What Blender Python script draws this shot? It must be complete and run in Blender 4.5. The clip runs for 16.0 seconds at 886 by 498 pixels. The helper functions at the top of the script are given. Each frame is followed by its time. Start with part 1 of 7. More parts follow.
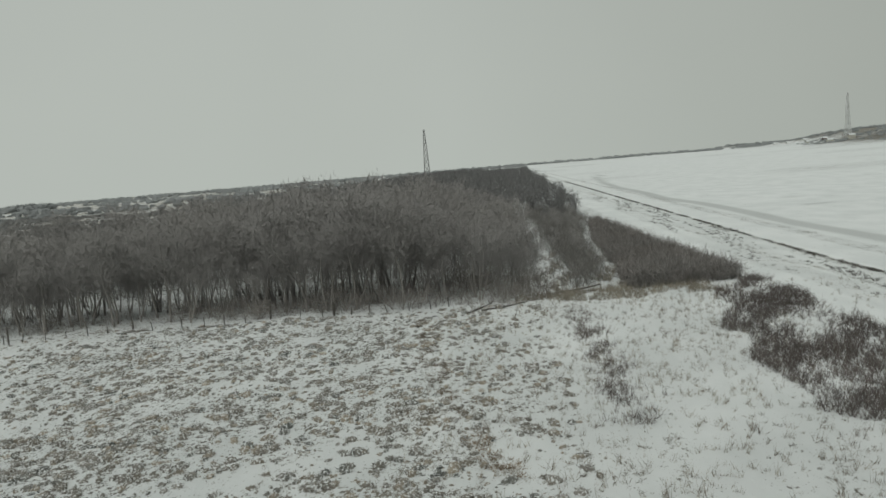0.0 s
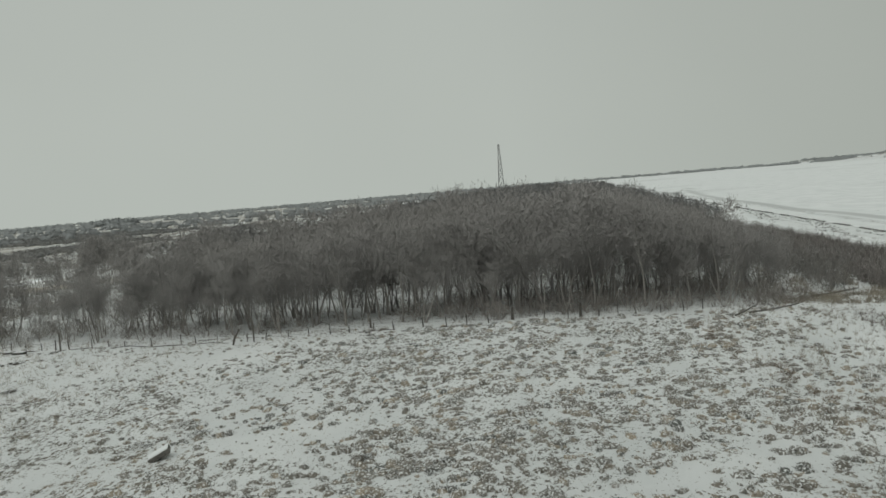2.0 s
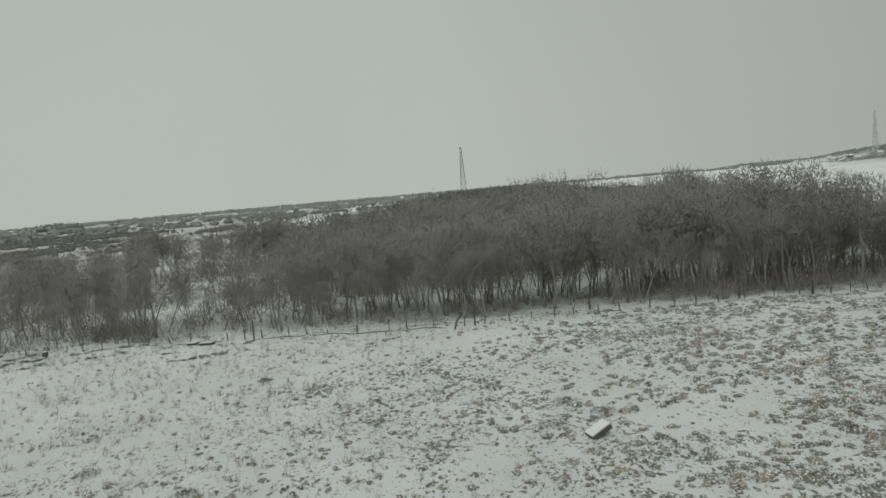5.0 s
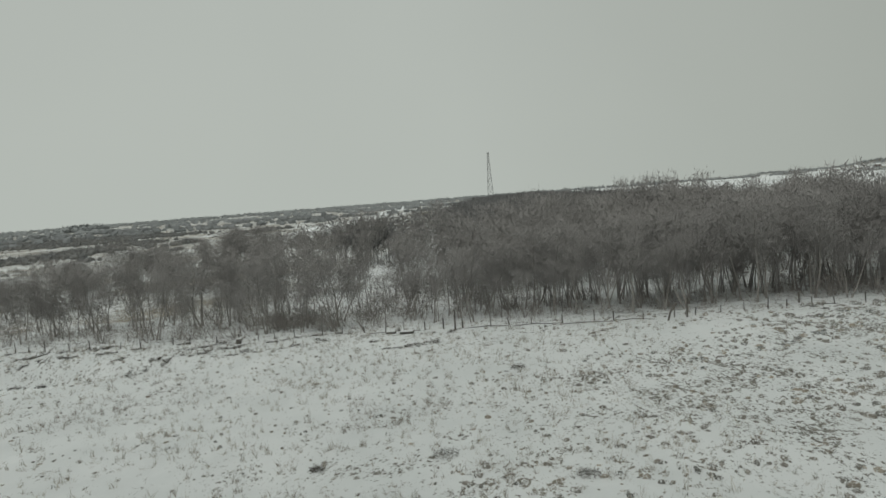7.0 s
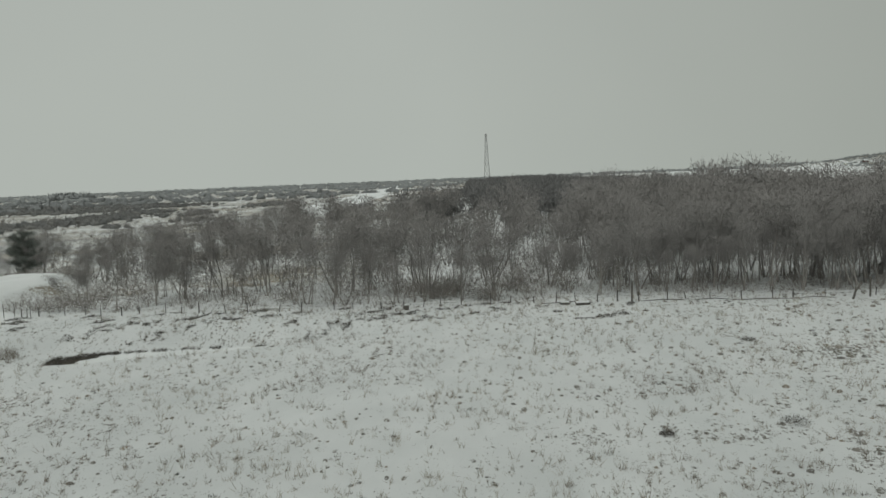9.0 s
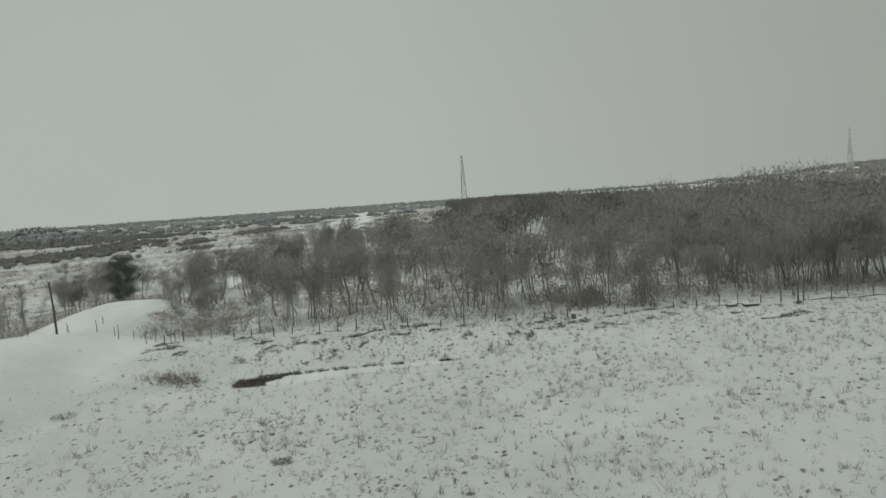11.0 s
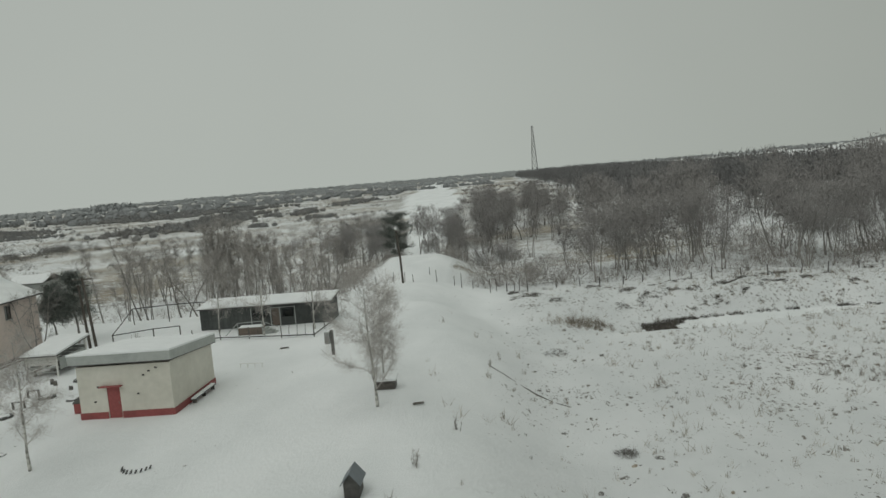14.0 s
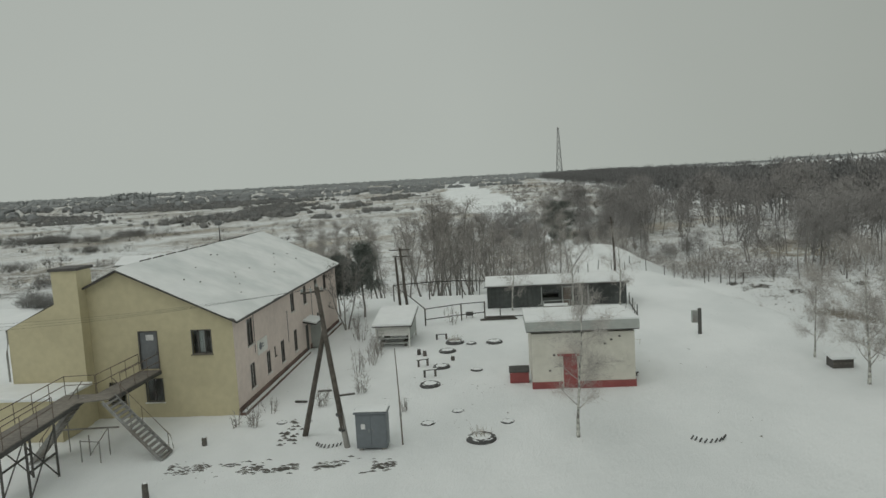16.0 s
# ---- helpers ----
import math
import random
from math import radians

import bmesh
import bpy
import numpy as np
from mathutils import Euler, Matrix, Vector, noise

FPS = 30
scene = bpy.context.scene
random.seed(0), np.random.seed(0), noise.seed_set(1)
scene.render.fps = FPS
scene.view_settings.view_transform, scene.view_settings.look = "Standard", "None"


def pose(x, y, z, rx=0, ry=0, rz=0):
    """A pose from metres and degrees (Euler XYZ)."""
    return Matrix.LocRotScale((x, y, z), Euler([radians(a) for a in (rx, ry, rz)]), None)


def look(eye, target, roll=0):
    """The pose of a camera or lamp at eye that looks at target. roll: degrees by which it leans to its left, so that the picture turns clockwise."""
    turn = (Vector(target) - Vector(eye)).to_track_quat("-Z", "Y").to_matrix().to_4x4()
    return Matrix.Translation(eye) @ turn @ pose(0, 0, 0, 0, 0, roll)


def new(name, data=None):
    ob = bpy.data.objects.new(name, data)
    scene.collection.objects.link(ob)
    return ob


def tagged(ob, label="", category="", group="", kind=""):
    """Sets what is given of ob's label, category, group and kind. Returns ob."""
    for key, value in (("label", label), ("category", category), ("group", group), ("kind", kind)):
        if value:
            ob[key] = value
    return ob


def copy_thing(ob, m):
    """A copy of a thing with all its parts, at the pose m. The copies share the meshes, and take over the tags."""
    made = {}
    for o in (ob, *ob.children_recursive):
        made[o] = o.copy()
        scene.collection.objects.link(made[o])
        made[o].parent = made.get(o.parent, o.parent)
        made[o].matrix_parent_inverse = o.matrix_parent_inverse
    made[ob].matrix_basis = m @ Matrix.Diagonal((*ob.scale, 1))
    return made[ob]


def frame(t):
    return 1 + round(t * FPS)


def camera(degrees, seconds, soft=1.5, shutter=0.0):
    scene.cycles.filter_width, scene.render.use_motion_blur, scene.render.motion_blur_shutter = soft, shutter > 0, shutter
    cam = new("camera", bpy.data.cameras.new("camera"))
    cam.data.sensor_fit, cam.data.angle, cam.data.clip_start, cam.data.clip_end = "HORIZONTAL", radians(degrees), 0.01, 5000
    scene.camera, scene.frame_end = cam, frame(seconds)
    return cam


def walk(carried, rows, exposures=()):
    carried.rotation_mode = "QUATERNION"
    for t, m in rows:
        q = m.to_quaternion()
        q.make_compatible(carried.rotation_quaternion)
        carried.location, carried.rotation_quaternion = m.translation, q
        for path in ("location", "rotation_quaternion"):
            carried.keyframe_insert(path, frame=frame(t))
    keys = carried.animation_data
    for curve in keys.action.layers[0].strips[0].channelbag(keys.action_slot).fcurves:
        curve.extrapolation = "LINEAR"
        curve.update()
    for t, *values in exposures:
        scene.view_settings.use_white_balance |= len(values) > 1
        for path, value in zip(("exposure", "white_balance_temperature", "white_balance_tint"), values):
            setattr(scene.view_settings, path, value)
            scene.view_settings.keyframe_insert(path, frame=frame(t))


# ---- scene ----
cam = camera(63.04, 16.0)
PATH = [
    (0.0, pose(-0.000, -0.000, 17.283, 83.564, 4.768, 3.537)),
    (0.5, pose(-7.012, -0.003, 17.159, 84.403, 4.284, 5.992)),
    (1.0, pose(-14.008, -0.003, 17.037, 84.298, 4.287, 5.641)),
    (1.5, pose(-20.990, -0.000, 16.916, 83.923, 5.594, 5.645)),
    (2.0, pose(-27.961, 0.005, 16.796, 85.227, 4.891, 8.271)),
    (2.5, pose(-34.922, 0.012, 16.677, 84.274, 4.669, 7.554)),
    (3.0, pose(-41.877, 0.021, 16.559, 84.932, 4.796, 6.670)),
    (3.5, pose(-48.827, 0.032, 16.443, 85.845, 5.809, 5.753)),
    (3.7, pose(-51.606, 0.037, 16.397, 84.958, 5.882, 5.636)),
    (5.8, pose(-80.802, 0.095, 15.923, 85.383, 4.578, 2.670)),
    (6.0, pose(-83.588, 0.100, 15.879, 84.671, 4.458, 3.457)),
    (6.5, pose(-90.559, 0.115, 15.769, 85.283, 3.969, 5.668)),
    (7.0, pose(-97.541, 0.129, 15.661, 85.795, 4.401, 4.556)),
    (7.5, pose(-104.538, 0.142, 15.554, 85.468, 4.630, 3.481)),
    (8.0, pose(-111.550, 0.155, 15.449, 84.250, 3.548, 2.397)),
    (8.5, pose(-118.581, 0.166, 15.344, 84.592, 3.105, 3.656)),
    (9.0, pose(-125.633, 0.176, 15.241, 84.252, 2.368, 3.111)),
    (9.2, pose(-128.461, 0.180, 15.200, 84.466, 2.452, 4.034)),
    (11.3, pose(-158.407, 0.194, 14.780, 86.035, 4.211, -0.096)),
    (11.5, pose(-161.288, 0.193, 14.741, 86.105, 4.186, 0.415)),
    (12.0, pose(-168.514, 0.188, 14.645, 85.931, 4.640, 2.488)),
    (12.5, pose(-175.777, 0.180, 14.550, 86.562, 4.903, 2.896)),
    (13.0, pose(-183.079, 0.168, 14.456, 86.451, 5.376, 3.072)),
    (13.5, pose(-190.423, 0.151, 14.363, 85.086, 4.377, 3.212)),
    (14.0, pose(-197.812, 0.131, 14.272, 84.132, 4.869, 3.878)),
    (14.5, pose(-205.246, 0.106, 14.181, 84.936, 4.426, 3.487)),
    (15.0, pose(-212.729, 0.076, 14.092, 83.392, 2.751, 3.494)),
    (15.5, pose(-220.263, 0.041, 14.004, 83.288, 3.335, 4.484)),
    (16.0, pose(-227.851, -0.000, 13.917, 84.185, 3.137, 4.535)),
]
walk(cam, PATH, ((0.0, 0.0), (7.0, 0.0), (9.0, -0.09), (12.0, -0.11), (16.0, -0.12)))

# ---- world, light ----
world = bpy.data.worlds.new("overcast")
scene.world = world
world.use_nodes = True
wn, wl = world.node_tree.nodes, world.node_tree.links
wn.clear()
w_out, w_bg = wn.new("ShaderNodeOutputWorld"), wn.new("ShaderNodeBackground")
w_co, w_sep, w_ramp = wn.new("ShaderNodeTexCoord"), wn.new("ShaderNodeSeparateXYZ"), wn.new("ShaderNodeValToRGB")
w_ramp.color_ramp.elements[0].position = 0.0
w_ramp.color_ramp.elements[0].color = (0.452, 0.488, 0.452, 1)
w_ramp.color_ramp.elements[1].position = 1.0
w_ramp.color_ramp.elements[1].color = (0.61, 0.65, 0.615, 1)
for pos, col in ((0.10, (0.452, 0.486, 0.450, 1)), (0.35, (0.432, 0.464, 0.432, 1)), (0.6, (0.51, 0.55, 0.515, 1))):
    e = w_ramp.color_ramp.elements.new(pos)
    e.color = col
w_noise, w_mix = wn.new("ShaderNodeTexNoise"), wn.new("ShaderNodeMix")
w_noise.inputs["Scale"].default_value = 2.2
w_noise.inputs["Detail"].default_value = 3
w_mix.data_type = "RGBA"
w_mix.blend_type = "MULTIPLY"
w_mix.inputs["Factor"].default_value = 0.10
wl.new(w_co.outputs["Generated"], w_sep.inputs[0])
wl.new(w_sep.outputs["Z"], w_ramp.inputs[0])
wl.new(w_co.outputs["Generated"], w_noise.inputs["Vector"])
wl.new(w_ramp.outputs["Color"], w_mix.inputs["A"])
wl.new(w_noise.outputs["Fac"], w_mix.inputs["B"])
# sky dimmed towards the river side, imitating a glass tint right of view
w_side, w_dim = wn.new("ShaderNodeMapRange"), wn.new("ShaderNodeMix")
w_side.inputs["From Min"].default_value, w_side.inputs["From Max"].default_value = -0.05, 0.62
w_dim.data_type, w_dim.blend_type = "RGBA", "MULTIPLY"
w_dim.inputs["B"].default_value = (0.76, 0.76, 0.745, 1)
wl.new(w_sep.outputs["X"], w_side.inputs["Value"])
wl.new(w_side.outputs[0], w_dim.inputs["Factor"])
wl.new(w_mix.outputs["Result"], w_dim.inputs["A"])
wl.new(w_dim.outputs["Result"], w_bg.inputs["Color"])
wl.new(w_bg.outputs[0], w_out.inputs["Surface"])
w_bg.inputs["Strength"].default_value = 1.05

sun_data = bpy.data.lights.new("sun", "SUN")
sun_data.energy, sun_data.angle, sun_data.color = 0.5, radians(60), (1.0, 0.98, 0.95)
sun = new("sun", sun_data)
sun.matrix_world = look((0, 0, 100), (40, 60, 0))


# ---- materials ----
def mat(name, color, rough=0.8, vary=0.25, scale=3.0, bump=0.0, tint=None, metal=0.0, island=0.0, rnd=0.0, coarse=0.3, up=0.0):
    """Two-scale procedural surface: a base colour, a second tint in stains, fine grain and relief."""
    m = bpy.data.materials.new(name)
    m.use_nodes = True
    n, l = m.node_tree.nodes, m.node_tree.links
    b = n["Principled BSDF"]
    b.inputs["Roughness"].default_value = rough
    b.inputs["Metallic"].default_value = metal
    co = n.new("ShaderNodeTexCoord")
    n1, n2 = n.new("ShaderNodeTexNoise"), n.new("ShaderNodeTexNoise")
    n1.inputs["Scale"].default_value, n1.inputs["Detail"].default_value = scale, 6
    n2.inputs["Scale"].default_value, n2.inputs["Detail"].default_value = scale * coarse * 0.4, 4
    l.new(co.outputs["Object"], n1.inputs["Vector"])
    l.new(co.outputs["Object"], n2.inputs["Vector"])
    tint = tint or tuple(c * 0.6 for c in color)
    r2 = n.new("ShaderNodeValToRGB")
    r2.color_ramp.elements[0].position, r2.color_ramp.elements[1].position = 0.42, 0.68
    r2.color_ramp.elements[0].color, r2.color_ramp.elements[1].color = (*color, 1), (*tint, 1)
    l.new(n2.outputs["Fac"], r2.inputs[0])
    hsv = n.new("ShaderNodeHueSaturation")
    mr = n.new("ShaderNodeMapRange")
    mr.inputs["To Min"].default_value, mr.inputs["To Max"].default_value = 1 - vary, 1 + vary
    mr.inputs["From Min"].default_value, mr.inputs["From Max"].default_value = 0.3, 0.7
    l.new(n1.outputs["Fac"], mr.inputs["Value"])
    last = mr.outputs[0]
    for amount, node, socket in ((island, "ShaderNodeNewGeometry", "Random Per Island"), (rnd, "ShaderNodeObjectInfo", "Random")):
        if amount:
            g, mm, mul = n.new(node), n.new("ShaderNodeMapRange"), n.new("ShaderNodeMath")
            mm.inputs["To Min"].default_value, mm.inputs["To Max"].default_value = 1 - amount, 1 + amount
            mul.operation = "MULTIPLY"
            l.new(g.outputs[socket], mm.inputs["Value"])
            l.new(mm.outputs[0], mul.inputs[0])
            l.new(last, mul.inputs[1])
            last = mul.outputs[0]
    l.new(r2.outputs[0], hsv.inputs["Color"])
    l.new(last, hsv.inputs["Value"])
    b.inputs["Specular IOR Level"].default_value = 0.5 if not up else 0.1
    l.new(hsv.outputs[0], b.inputs["Base Color"])
    if bump:
        bp = n.new("ShaderNodeBump")
        bp.inputs["Strength"].default_value, bp.inputs["Distance"].default_value = bump, 0.03
        l.new(n1.outputs["Fac"], bp.inputs["Height"])
        l.new(bp.outputs[0], b.inputs["Normal"])
    if up:
        # a mass of fine twigs takes the sky's light evenly, as a rounded whole
        g, mx = n.new("ShaderNodeNewGeometry"), n.new("ShaderNodeMix")
        mx.data_type = "VECTOR"
        mx.inputs["Factor"].default_value = up
        mx.inputs["B"].default_value = (0.0, -0.45, 0.9)
        nz = n.new("ShaderNodeVectorMath")
        nz.operation = "NORMALIZE"
        l.new(g.outputs["Normal"], mx.inputs["A"])
        l.new(mx.outputs["Result"], nz.inputs[0])
        l.new(nz.outputs[0], b.inputs["Normal"])
    return m


def glass_mat():
    m = bpy.data.materials.new("window_glass")
    m.use_nodes = True
    b = m.node_tree.nodes["Principled BSDF"]
    b.inputs["Base Color"].default_value = (0.85, 0.9, 0.9, 1)
    b.inputs["Transmission Weight"].default_value = 1.0
    b.inputs["Roughness"].default_value = 0.03
    b.inputs["IOR"].default_value = 1.45
    return m


SNOW_C = (0.79, 0.805, 0.805)


def ground_mat():
    """Thin snow over a meadow: dead grass shows through where the cover attribute is high."""
    m = bpy.data.materials.new("snowy_ground")
    m.use_nodes = True
    n, l = m.node_tree.nodes, m.node_tree.links
    b = n["Principled BSDF"]
    b.inputs["Roughness"].default_value = 0.85
    co = n.new("ShaderNodeTexCoord")
    attr = n.new("ShaderNodeAttribute")
    attr.attribute_name = "cover"
    tan_attr = n.new("ShaderNodeAttribute")
    tan_attr.attribute_name = "tan"
    wet_attr = n.new("ShaderNodeAttribute")
    wet_attr.attribute_name = "wet"

    def noise_node(scale, detail, rough=0.6, stretch=None):
        t = n.new("ShaderNodeTexNoise")
        t.inputs["Scale"].default_value, t.inputs["Detail"].default_value, t.inputs["Roughness"].default_value = scale, detail, rough
        if stretch:
            mp = n.new("ShaderNodeMapping")
            mp.inputs["Scale"].default_value = stretch
            l.new(co.outputs["Object"], mp.inputs["Vector"])
            l.new(mp.outputs[0], t.inputs["Vector"])
        else:
            l.new(co.outputs["Object"], t.inputs["Vector"])
        return t.outputs["Fac"]

    def math_node(op, a, c, clamp=False):
        t = n.new("ShaderNodeMath")
        t.operation, t.use_clamp = op, clamp
        for k, v in enumerate((a, c)):
            if isinstance(v, (int, float)):
                t.inputs[k].default_value = v
            else:
                l.new(v, t.inputs[k])
        return t.outputs[0]

    clump = noise_node(2.3, 9, 0.74, (1.15, 0.75, 1.0))
    patch = noise_node(0.22, 5)
    far = noise_node(0.03, 6, 0.65)
    grit = noise_node(7.0, 5, 0.7)
    mix = math_node("ADD", math_node("MULTIPLY", clump, 0.62), math_node("MULTIPLY", patch, 0.23))
    mix = math_node("ADD", mix, math_node("MULTIPLY", far, 0.15))
    lim = math_node("SUBTRACT", 0.612, math_node("MULTIPLY", attr.outputs["Fac"], 0.120))
    mask = math_node("MULTIPLY", math_node("SUBTRACT", mix, lim), 42.0, True)
    grass_ramp = n.new("ShaderNodeValToRGB")
    els = grass_ramp.color_ramp.elements
    els[0].position, els[0].color = 0.34, (0.068, 0.064, 0.054, 1)
    els[1].position, els[1].color = 0.70, (0.26, 0.238, 0.20, 1)
    l.new(grit, grass_ramp.inputs[0])
    tan_mix = n.new("ShaderNodeMix")
    tan_mix.data_type = "RGBA"
    l.new(tan_attr.outputs["Fac"], tan_mix.inputs["Factor"])
    l.new(grass_ramp.outputs[0], tan_mix.inputs["A"])
    tan_mix.inputs["B"].default_value = (0.35, 0.30, 0.225, 1)
    snow_ramp = n.new("ShaderNodeValToRGB")
    els = snow_ramp.color_ramp.elements
    els[0].position, els[0].color = 0.3, (SNOW_C[0] * 0.86, SNOW_C[1] * 0.87, SNOW_C[2] * 0.87, 1)
    els[1].position, els[1].color = 0.62, (*SNOW_C, 1)
    drift = noise_node(0.12, 6, 0.6, (1.0, 0.55, 1.0))
    l.new(drift, snow_ramp.inputs[0])
    thin = n.new("ShaderNodeMapRange")
    thin.inputs["From Min"].default_value, thin.inputs["From Max"].default_value = 0.02, 0.35
    thin.inputs["To Min"].default_value, thin.inputs["To Max"].default_value = 1.12, 0.97
    l.new(attr.outputs["Fac"], thin.inputs["Value"])
    snow_hsv = n.new("ShaderNodeHueSaturation")
    l.new(thin.outputs[0], snow_hsv.inputs["Value"])
    l.new(snow_ramp.outputs[0], snow_hsv.inputs["Color"])
    fin = n.new("ShaderNodeMix")
    fin.data_type = "RGBA"
    l.new(mask, fin.inputs["Factor"])
    wet = n.new("ShaderNodeMix")
    wet.data_type = "RGBA"
    wet.inputs["B"].default_value = (0.50, 0.515, 0.51, 1)
    l.new(wet_attr.outputs["Fac"], wet.inputs["Factor"])
    l.new(snow_hsv.outputs[0], wet.inputs["A"])
    l.new(wet.outputs["Result"], fin.inputs["A"])
    l.new(tan_mix.outputs["Result"], fin.inputs["B"])
    l.new(fin.outputs["Result"], b.inputs["Base Color"])
    bp = n.new("ShaderNodeBump")
    bp.inputs["Strength"].default_value, bp.inputs["Distance"].default_value = 0.8, 0.2
    l.new(clump, bp.inputs["Height"])
    l.new(bp.outputs[0], b.inputs["Normal"])
    return m


M_GROUND = ground_mat()
M_GLASS = glass_mat()
M_SNOW = mat("snow", SNOW_C, 0.85, 0.04, 1.2, 0.3, tint=(0.76, 0.78, 0.78))
M_ROOF_SNOW = mat("thin_roof_snow", (0.80, 0.815, 0.81), 0.8, 0.05, 0.9, 0.3, tint=(0.66, 0.69, 0.685), coarse=0.9)
M_BARK = mat("dark_bark", (0.28, 0.262, 0.245), 0.9, 0.35, 6, 0.6, tint=(0.36, 0.34, 0.315), rnd=0.2)
M_TWIG = mat("bare_twigs", (0.245, 0.235, 0.222), 0.9, 0.2, 2, tint=(0.285, 0.27, 0.255), island=0.35, rnd=0.15)
M_WOOD_FAR = mat("distant_wood", (0.195, 0.195, 0.193), 0.95, 0.10, 0.5, tint=(0.218, 0.215, 0.212), island=0.08, up=0.65)
M_WOOD_DEEP = mat("wood_twigs", (0.305, 0.293, 0.284), 0.95, 0.08, 0.3, tint=(0.34, 0.324, 0.31), island=0.05, up=0.6)
M_PLAIN_BUSH = mat("plain_bush", (0.20, 0.197, 0.19), 0.95, 0.12, 0.1, tint=(0.245, 0.235, 0.22), island=0.15, up=0.6)
M_DARK_SEDGE = mat("dark_sedge", (0.10, 0.093, 0.083), 0.9, 0.25, 0.8, tint=(0.16, 0.145, 0.125), island=0.4)
M_FAR_BRUSH = mat("grey_blue_brush", (0.205, 0.208, 0.205), 0.95, 0.15, 0.6, tint=(0.245, 0.238, 0.225), island=0.12, up=0.6)
# distance haze is put into this base colour: paler and bluer than near twigs
M_MIST_WOOD = mat("misty_wood", (0.345, 0.362, 0.362), 0.95, 0.06, 0.08, tint=(0.38, 0.395, 0.393), island=0.04, up=0.8)


def tussock_mat(name, dark, pale, snow):
    """Matted dead grass with snow caught in it: fine noise parts grass from snow, broad noise shifts the grass's colour."""
    m = mat(name, dark, 0.9, 0.22, 3.0, 0.5, tint=pale, island=0.15, coarse=0.28, up=0.35)
    n, l = m.node_tree.nodes, m.node_tree.links
    b = n["Principled BSDF"]
    grass = b.inputs["Base Color"].links[0].from_socket
    co, nz, rp, mx = n.new("ShaderNodeTexCoord"), n.new("ShaderNodeTexNoise"), n.new("ShaderNodeMapRange"), n.new("ShaderNodeMix")
    nz.inputs["Scale"].default_value, nz.inputs["Detail"].default_value = 5.5, 4
    rp.inputs["From Min"].default_value, rp.inputs["From Max"].default_value = 0.60 - 0.2 * snow, 0.74 - 0.2 * snow
    mx.data_type = "RGBA"
    mx.inputs["B"].default_value = (*SNOW_C, 1)
    l.new(co.outputs["Object"], nz.inputs["Vector"])
    l.new(nz.outputs["Fac"], rp.inputs["Value"])
    l.new(rp.outputs[0], mx.inputs["Factor"])
    l.new(grass, mx.inputs["A"])
    l.new(mx.outputs["Result"], b.inputs["Base Color"])
    return m


M_CLUMP = tussock_mat("dead_grass_clump", (0.185, 0.172, 0.15), (0.36, 0.312, 0.248), 0.45)
M_CLUMP_GREY = tussock_mat("grey_grass_clump", (0.25, 0.234, 0.21), (0.118, 0.124, 0.115), 0.5)
M_PALE_BARK = mat("grey_bark", (0.22, 0.208, 0.195), 0.9, 0.3, 6, 0.4, tint=(0.28, 0.268, 0.25), rnd=0.2)
M_PALE_TWIG = mat("grey_brown_twigs", (0.345, 0.325, 0.305), 0.9, 0.2, 2, tint=(0.39, 0.368, 0.345), island=0.3)
M_BIRCH = mat("birch_bark", (0.58, 0.57, 0.53), 0.85, 0.35, 9, 0.3, tint=(0.07, 0.065, 0.06), coarse=1.2)
M_BIRCH_TWIG = mat("birch_twigs", (0.40, 0.375, 0.35), 0.9, 0.2, 3, tint=(0.50, 0.475, 0.45), island=0.3)
M_SHRUB = mat("shrub_twigs", (0.30, 0.28, 0.262), 0.9, 0.2, 2, tint=(0.25, 0.23, 0.212), island=0.35)
M_THICKET = mat("grey_brown_thicket", (0.262, 0.247, 0.236), 0.9, 0.2, 1, tint=(0.27, 0.246, 0.232), island=0.4)
M_SCRUB = mat("red_brown_scrub", (0.165, 0.145, 0.135), 0.9, 0.2, 1, tint=(0.20, 0.172, 0.158), island=0.4)
M_GRASS = mat("dead_grass", (0.145, 0.139, 0.126), 0.9, 0.3, 0.35, tint=(0.30, 0.26, 0.205), island=0.45, coarse=1.0)
# nearer belts: a weaker share of the haze mixed into the twig colour
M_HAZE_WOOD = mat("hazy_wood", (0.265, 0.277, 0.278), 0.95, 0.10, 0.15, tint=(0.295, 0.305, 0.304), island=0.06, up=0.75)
M_RUSTY_GRASS = mat("rusty_grass", (0.20, 0.165, 0.13), 0.9, 0.3, 0.3, tint=(0.34, 0.265, 0.19), island=0.4)
M_REED = mat("dry_reed", (0.33, 0.298, 0.245), 0.9, 0.25, 0.5, tint=(0.21, 0.178, 0.15), island=0.4)
M_PINE = mat("pine_needles", (0.135, 0.15, 0.135), 0.85, 0.3, 2, tint=(0.185, 0.197, 0.18), island=0.35)
M_POST = mat("weathered_post", (0.125, 0.115, 0.102), 0.9, 0.3, 7, 0.4, tint=(0.09, 0.083, 0.075), rnd=0.3)
M_POLE = mat("tarred_pole", (0.085, 0.073, 0.062), 0.85, 0.3, 5, 0.4, tint=(0.12, 0.105, 0.09))
M_CONC = mat("concrete", (0.33, 0.32, 0.30), 0.9, 0.15, 5, 0.4, tint=(0.25, 0.24, 0.22))
M_CREAM = mat("cream_plaster", (0.545, 0.49, 0.325), 0.85, 0.06, 2.2, 0.15, tint=(0.485, 0.435, 0.288))
M_PINK = mat("pinkish_plaster", (0.70, 0.60, 0.545), 0.85, 0.06, 2.2, 0.15, tint=(0.62, 0.53, 0.485))
M_PLINTH = mat("dark_red_plinth", (0.19, 0.125, 0.105), 0.85, 0.2, 4, 0.2)
